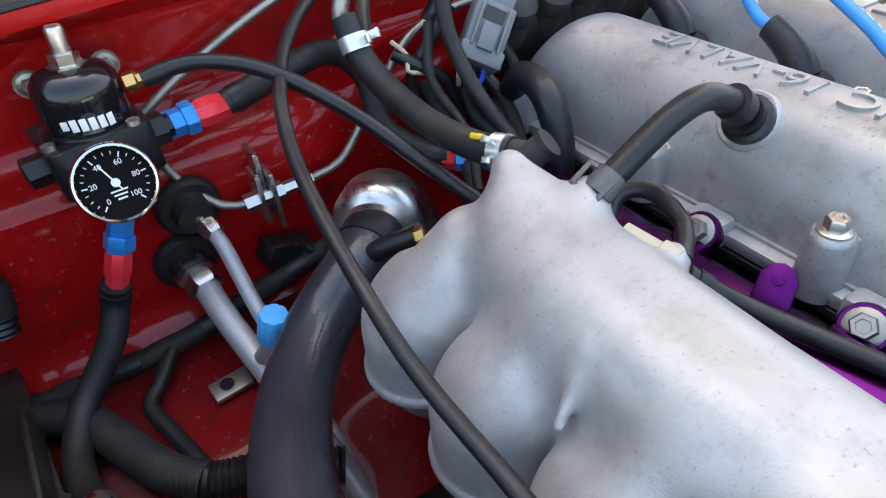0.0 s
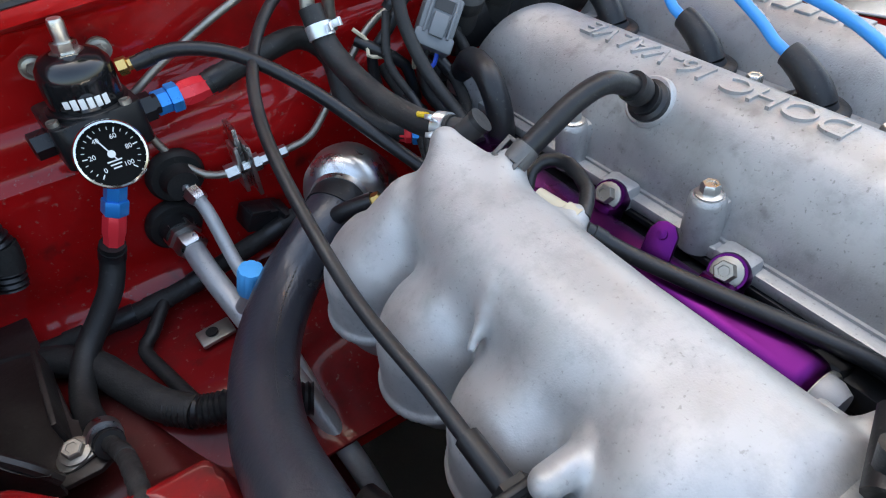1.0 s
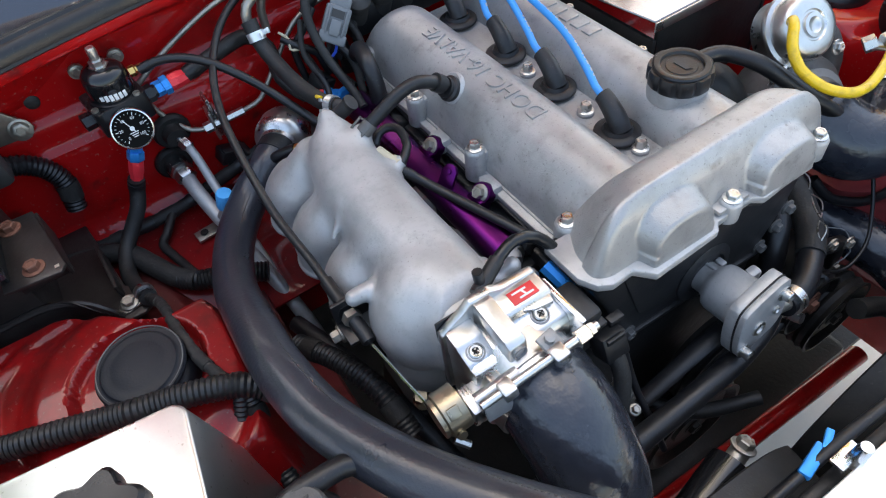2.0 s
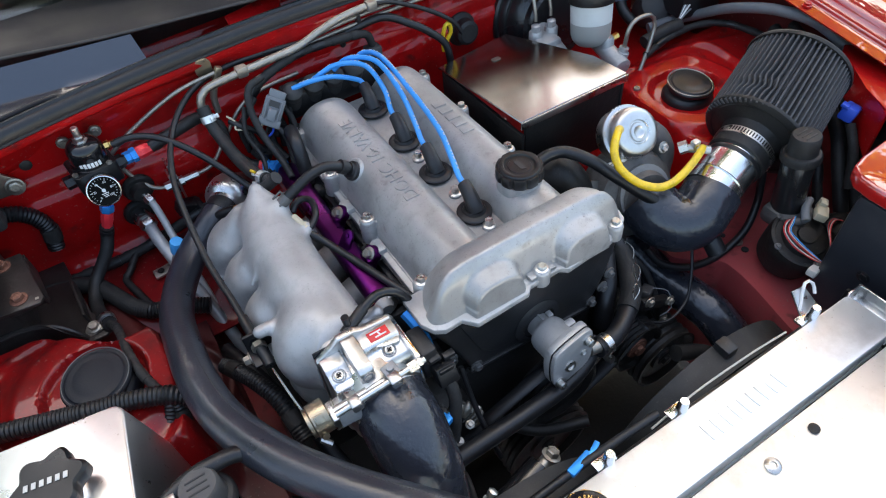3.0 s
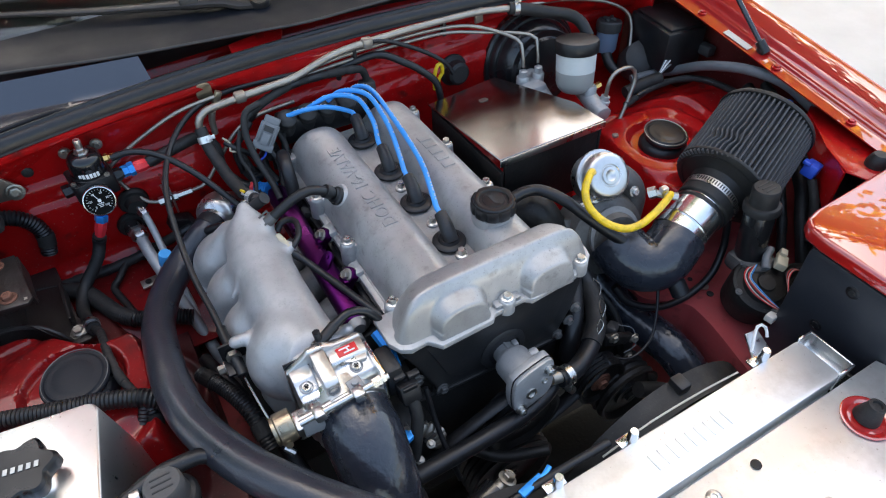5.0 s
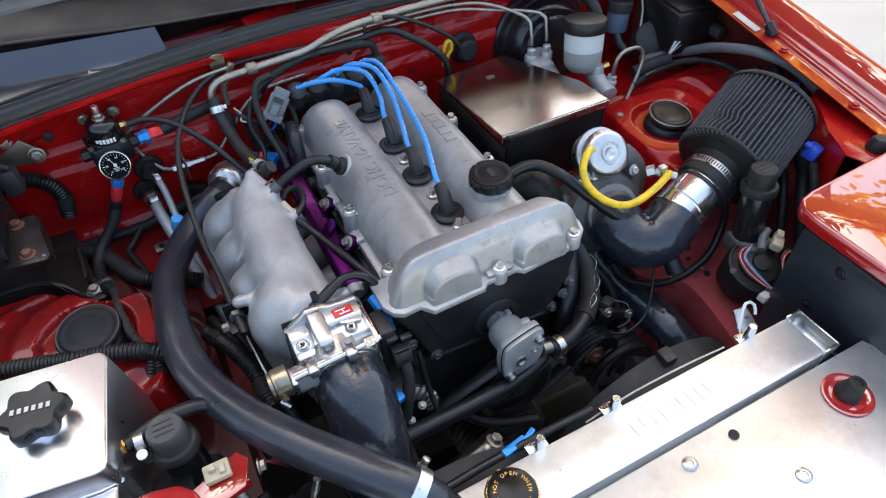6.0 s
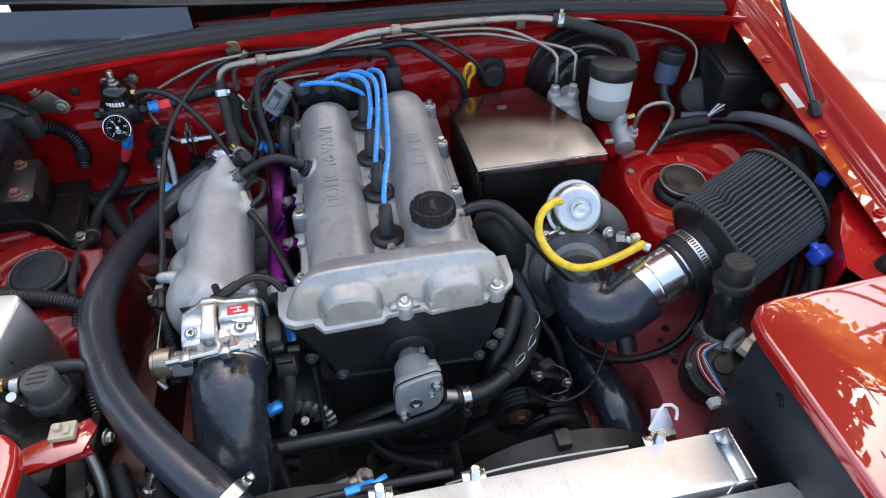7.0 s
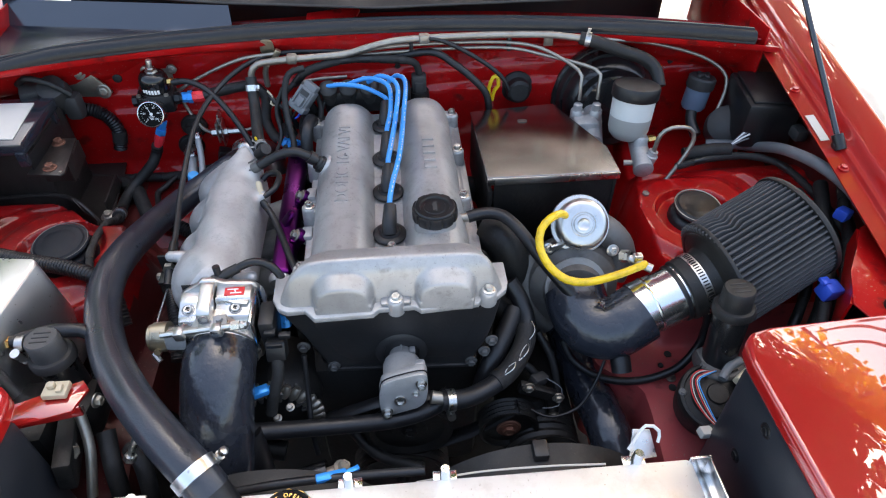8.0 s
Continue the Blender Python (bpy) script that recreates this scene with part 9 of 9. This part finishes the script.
    for x, y in ((-0.515, 0.214), (-0.526, 0.284)):
        part("bolt", hexbolt((x, y, 0.827), (0, 0, 1), 0.0072, 0.007), COPPER, pb, "rusty bolt")
    pl = thing("mounting_plate", (-0.52, 0.41, 0.86), "dusty bare steel mounting plate bolted to the bulkhead", "plate")
    flat = Matrix(((1, 0, 0, 0), (0, 0, -1, 0.412), (0, 1, 0, 0), (0, 0, 0, 1)))
    part("plate", prism([(-0.60, 0.845), (-0.52, 0.840), (-0.477, 0.838), (-0.469, 0.846), (-0.472, 0.854), (-0.504, 0.894), (-0.515, 0.899), (-0.56, 0.899), (-0.60, 0.886)], 0.005, flat, 0.001), OLD_STEEL, pl)
    for x, z in ((-0.512, 0.887), (-0.482, 0.850)):
        part("bolt", hexbolt((x, 0.405, z), (0, -1, 0.2), 0.0085, 0.005), OLD_STEEL, pl)
    part("ring", lathe([(0.010, 0), (0.010, 0.0015), (0.0075, 0.0015)], (-0.482, 0.4055, 0.850), (0, -1, 0), 20), OLD_STEEL, pl)
    so = thing("solenoid_cluster", (-0.555, 0.38, 0.85), "cluster of dusty black solenoids and hoses", "solenoid")
    part("body", join(lathe([(0.024, -0.03), (0.026, 0.0), (0.022, 0.02), (0, 0.022)], (-0.545, 0.372, 0.868), (0.1, -0.6, 1), 20), box((-0.575, 0.37, 0.870), (0.045, 0.04, 0.035), 0.008, (10, 0, 20)), box((-0.522, 0.370, 0.845), (0.028, 0.03, 0.045), 0.008)), PLASTIC_DUST, so)
    part("hose", tube([(-0.60, 0.375, 0.885), (-0.57, 0.355, 0.905), (-0.54, 0.355, 0.895), (-0.515, 0.36, 0.87)], 0.005, 10), RUBBER_DULL, so)
    loom("loom_bend", [(-0.545, 0.388, 0.822), (-0.512, 0.393, 0.823), (-0.487, 0.393, 0.806), (-0.477, 0.391, 0.778), (-0.483, 0.385, 0.745)], 0.0120, "black convoluted hose bending beside the box", RUBBER, 0.0045)
    loom("loom_run", [(-0.67, 0.10, 0.785), (-0.572, 0.070, 0.786), (-0.492, 0.042, 0.788), (-0.448, 0.029, 0.788), (-0.405, 0.012, 0.784), (-0.380, -0.005, 0.768), (-0.365, -0.04, 0.735)], 0.0115, "black convoluted loom across the strut tower")
    loom("loom_drop", [(-0.402, 0.014, 0.780), (-0.404, 0.000, 0.755), (-0.41, -0.03, 0.72), (-0.405, -0.08, 0.69), (-0.39, -0.12, 0.66)], 0.0085, "black convoluted loom dropping beside the tank")
    loom("loom_inner", [(-0.345, 0.08, 0.70), (-0.322, 0.03, 0.712), (-0.305, -0.02, 0.712), (-0.298, -0.07, 0.69)], 0.011, "black convoluted loom below the manifold")
    hose("inner_hose", [(-0.335, 0.12, 0.68), (-0.315, 0.05, 0.69), (-0.29, -0.03, 0.67), (-0.27, -0.10, 0.63)], 0.0095, RUBBER, "black rubber hose below the manifold runners")
    hose("inner_pipe", [(-0.32, 0.09, 0.655), (-0.30, 0.03, 0.65), (-0.275, -0.06, 0.62)], 0.006, CAST, "thin aluminium pipe below the manifold", "pipe")
    hose("front_hose_low", [(-0.345, -0.20, 0.73), (-0.335, -0.235, 0.70), (-0.335, -0.26, 0.62), (-0.34, -0.27, 0.55)], 0.011, RUBBER_DULL, "dull black hose low beside the radiator")
    hose("front_hose_low", [(-0.318, -0.215, 0.715), (-0.300, -0.235, 0.71), (-0.295, -0.26, 0.66), (-0.30, -0.27, 0.58)], 0.010, RUBBER_DULL, "dull black hose low beside the radiator")
    mt = thing("engine_mount", (-0.24, 0.02, 0.58), "grimy engine mount bracket with gold bolts", "mount")
    part("bracket", box((-0.22, 0.02, 0.58), (0.12, 0.10, 0.08), 0.02), GRIME, mt)
    for x, y in ((-0.26, -0.01), (-0.25, 0.05)):
        part("bolt", hexbolt((x, y, 0.622), (-0.3, 0, 1), 0.009, 0.009), GOLD_ZINC, mt)


build_left()


# ---- dark clutter low in the bay ----
def build_low_clutter():
    m = thing("headlight_mechanism", (-0.42, -0.19, 0.66), "grimy dark headlight lifting mechanism", "mechanism")
    part("body", join(box((-0.425, -0.185, 0.715), (0.06, 0.09, 0.10), 0.015)), GRIME, m)
    part("arm", box((-0.375, -0.225, 0.740), (0.02, 0.08, 0.05), 0.004, (0, 10, 12)), GRIME, m)
    part("link", tube([(-0.362, -0.195, 0.775), (-0.352, -0.225, 0.74), (-0.356, -0.26, 0.69)], 0.006, 10), OLD_STEEL, m)
    part("pivot", hexbolt((-0.365, -0.238, 0.752), (1, -0.3, 0.3), 0.008, 0.008), OLD_STEEL, m)
    sh = solid("splash_shield", sheet(lambda u, v: V(-0.345 + 0.055 * u, -0.30 + 0.22 * v, 0.60 - 0.10 * u + 0.01 * math.sin(9 * v)), span(0, 1, 6), span(0, 1, 12), 0.003), GRIME, "grimy dark splash shield below the hoses", "shield")
    for pts, r in (([(-0.255, 0.02, 0.66), (-0.215, -0.06, 0.64), (-0.165, -0.11, 0.63)], 0.011), ([(-0.275, -0.13, 0.62), (-0.23, -0.15, 0.60), (-0.16, -0.16, 0.585)], 0.014),
                   ([(-0.30, -0.17, 0.64), (-0.285, -0.20, 0.60), (-0.28, -0.22, 0.54)], 0.012), ([(0.20, -0.20, 0.60), (0.255, -0.215, 0.57), (0.285, -0.25, 0.53)], 0.012),
                   ([(0.16, -0.10, 0.69), (0.195, -0.115, 0.665), (0.215, -0.14, 0.62), (0.225, -0.165, 0.58)], 0.006), ([(0.205, -0.07, 0.70), (0.225, -0.10, 0.665), (0.232, -0.14, 0.60)], 0.0055),
                   ([(-0.07, -0.14, 0.60), (-0.03, -0.18, 0.59), (0.03, -0.21, 0.60)], 0.008)):
        hose("low_hose", pts, r, RUBBER_DULL, "dull black hose low in the engine bay", "hose", "low hoses")
    u = thing("tensioner", (0.195, -0.145, 0.66), "grimy dark belt tensioner bracket", "bracket")
    part("arm", prism([(0.0, 0.0), (0.055, -0.030), (0.062, -0.085), (0.045, -0.09), (0.038, -0.04), (-0.004, -0.018)], 0.012, Matrix.Translation((0.168, -0.140, 0.690)) @ Matrix.Rotation(radians(90), 4, "X"), 0.003), GRIME, u)
    for x, z in ((0.178, 0.684), (0.222, 0.655), (0.220, 0.612)):
        part("bolt", hexbolt((x, -0.152, z), (0, -1, 0), 0.006, 0.005), OLD_STEEL, u)
    ac = thing("compressor", (0.205, -0.10, 0.56), "grimy dark air-conditioning compressor low beside the engine", "compressor")
    part("body", lathe([(0.045, -0.10), (0.056, -0.09), (0.056, 0.03), (0.045, 0.04), (0, 0.04)], (0.205, -0.10, 0.56), (0, -1, 0), 30), GRIME, ac)
    cn = thing("connector", (0.185, -0.135, 0.655), "dark connector with thin wires beside the tensioner", "connector")
    part("shell", box((0.198, -0.128, 0.668), (0.026, 0.016, 0.014), 0.003, (0, 20, 30)), PLASTIC_DUST, cn)
    part("wire", tube([(0.208, -0.130, 0.672), (0.228, -0.142, 0.662), (0.222, -0.158, 0.645), (0.200, -0.158, 0.642)], 0.0007, 6), PLASTIC_GREY, cn)
    # leads between the cam cover and the bulkhead
    for k, pts in enumerate(([(-0.165, 0.345, 0.875), (-0.178, 0.325, 0.845), (-0.172, 0.295, 0.815), (-0.185, 0.265, 0.79)], [(-0.145, 0.35, 0.88), (-0.165, 0.345, 0.862), (-0.180, 0.350, 0.84), (-0.178, 0.345, 0.80)],
                             [(-0.105, 0.372, 0.855), (-0.128, 0.362, 0.832), (-0.142, 0.335, 0.806), (-0.135, 0.305, 0.79)], [(-0.098, 0.352, 0.845), (-0.110, 0.33, 0.82), (-0.105, 0.31, 0.80)],
                             [(-0.19, 0.352, 0.858), (-0.178, 0.338, 0.85), (-0.160, 0.335, 0.835), (-0.15, 0.34, 0.80)])):
        hose("engine_lead", pts, 0.0035 + 0.001 * (k % 3), (TAPE, RUBBER, RUBBER_DULL)[k % 3], "thin black engine lead behind the cam cover", "lead", "engine leads")
    y = thing("yellow_wire", (-0.18, 0.345, 0.86), "pale yellow wire twisted behind the manifold", "wire")
    part("wire", tube([(-0.192, 0.350, 0.868), (-0.184, 0.345, 0.858), (-0.188, 0.338, 0.850), (-0.176, 0.336, 0.846)], 0.0016, 6, 0.004), CREAM, y)
    for at in ((-0.128, 0.345, 0.82), (-0.165, 0.33, 0.80), (-0.105, 0.325, 0.815)):
        c = thing("black_connector", at, "small black plastic connector behind the cam cover", "connector", "small black connectors")
        part("shell", box(at, (0.022, 0.026, 0.016), 0.003, (20, 25, 30)), PLASTIC, c)
        part("latch", box((at[0], at[1] - 0.006, at[2] + 0.010), (0.010, 0.012, 0.004), 0.001, (20, 25, 30)), PLASTIC, c)


build_low_clutter()


def build_tower_hoses():
    dl = thing("drop_conduit", (-0.42, 0.0, 0.75), "corrugated black conduit dropping from the tower loom", "loom")
    part("sleeve", ribbed([(-0.405, 0.021, 0.788), (-0.409, 0.010, 0.772), (-0.421, -0.004, 0.748), (-0.435, -0.042, 0.728), (-0.445, -0.070, 0.69)], 0.0075, 0.005), PLASTIC, dl)


build_tower_hoses()
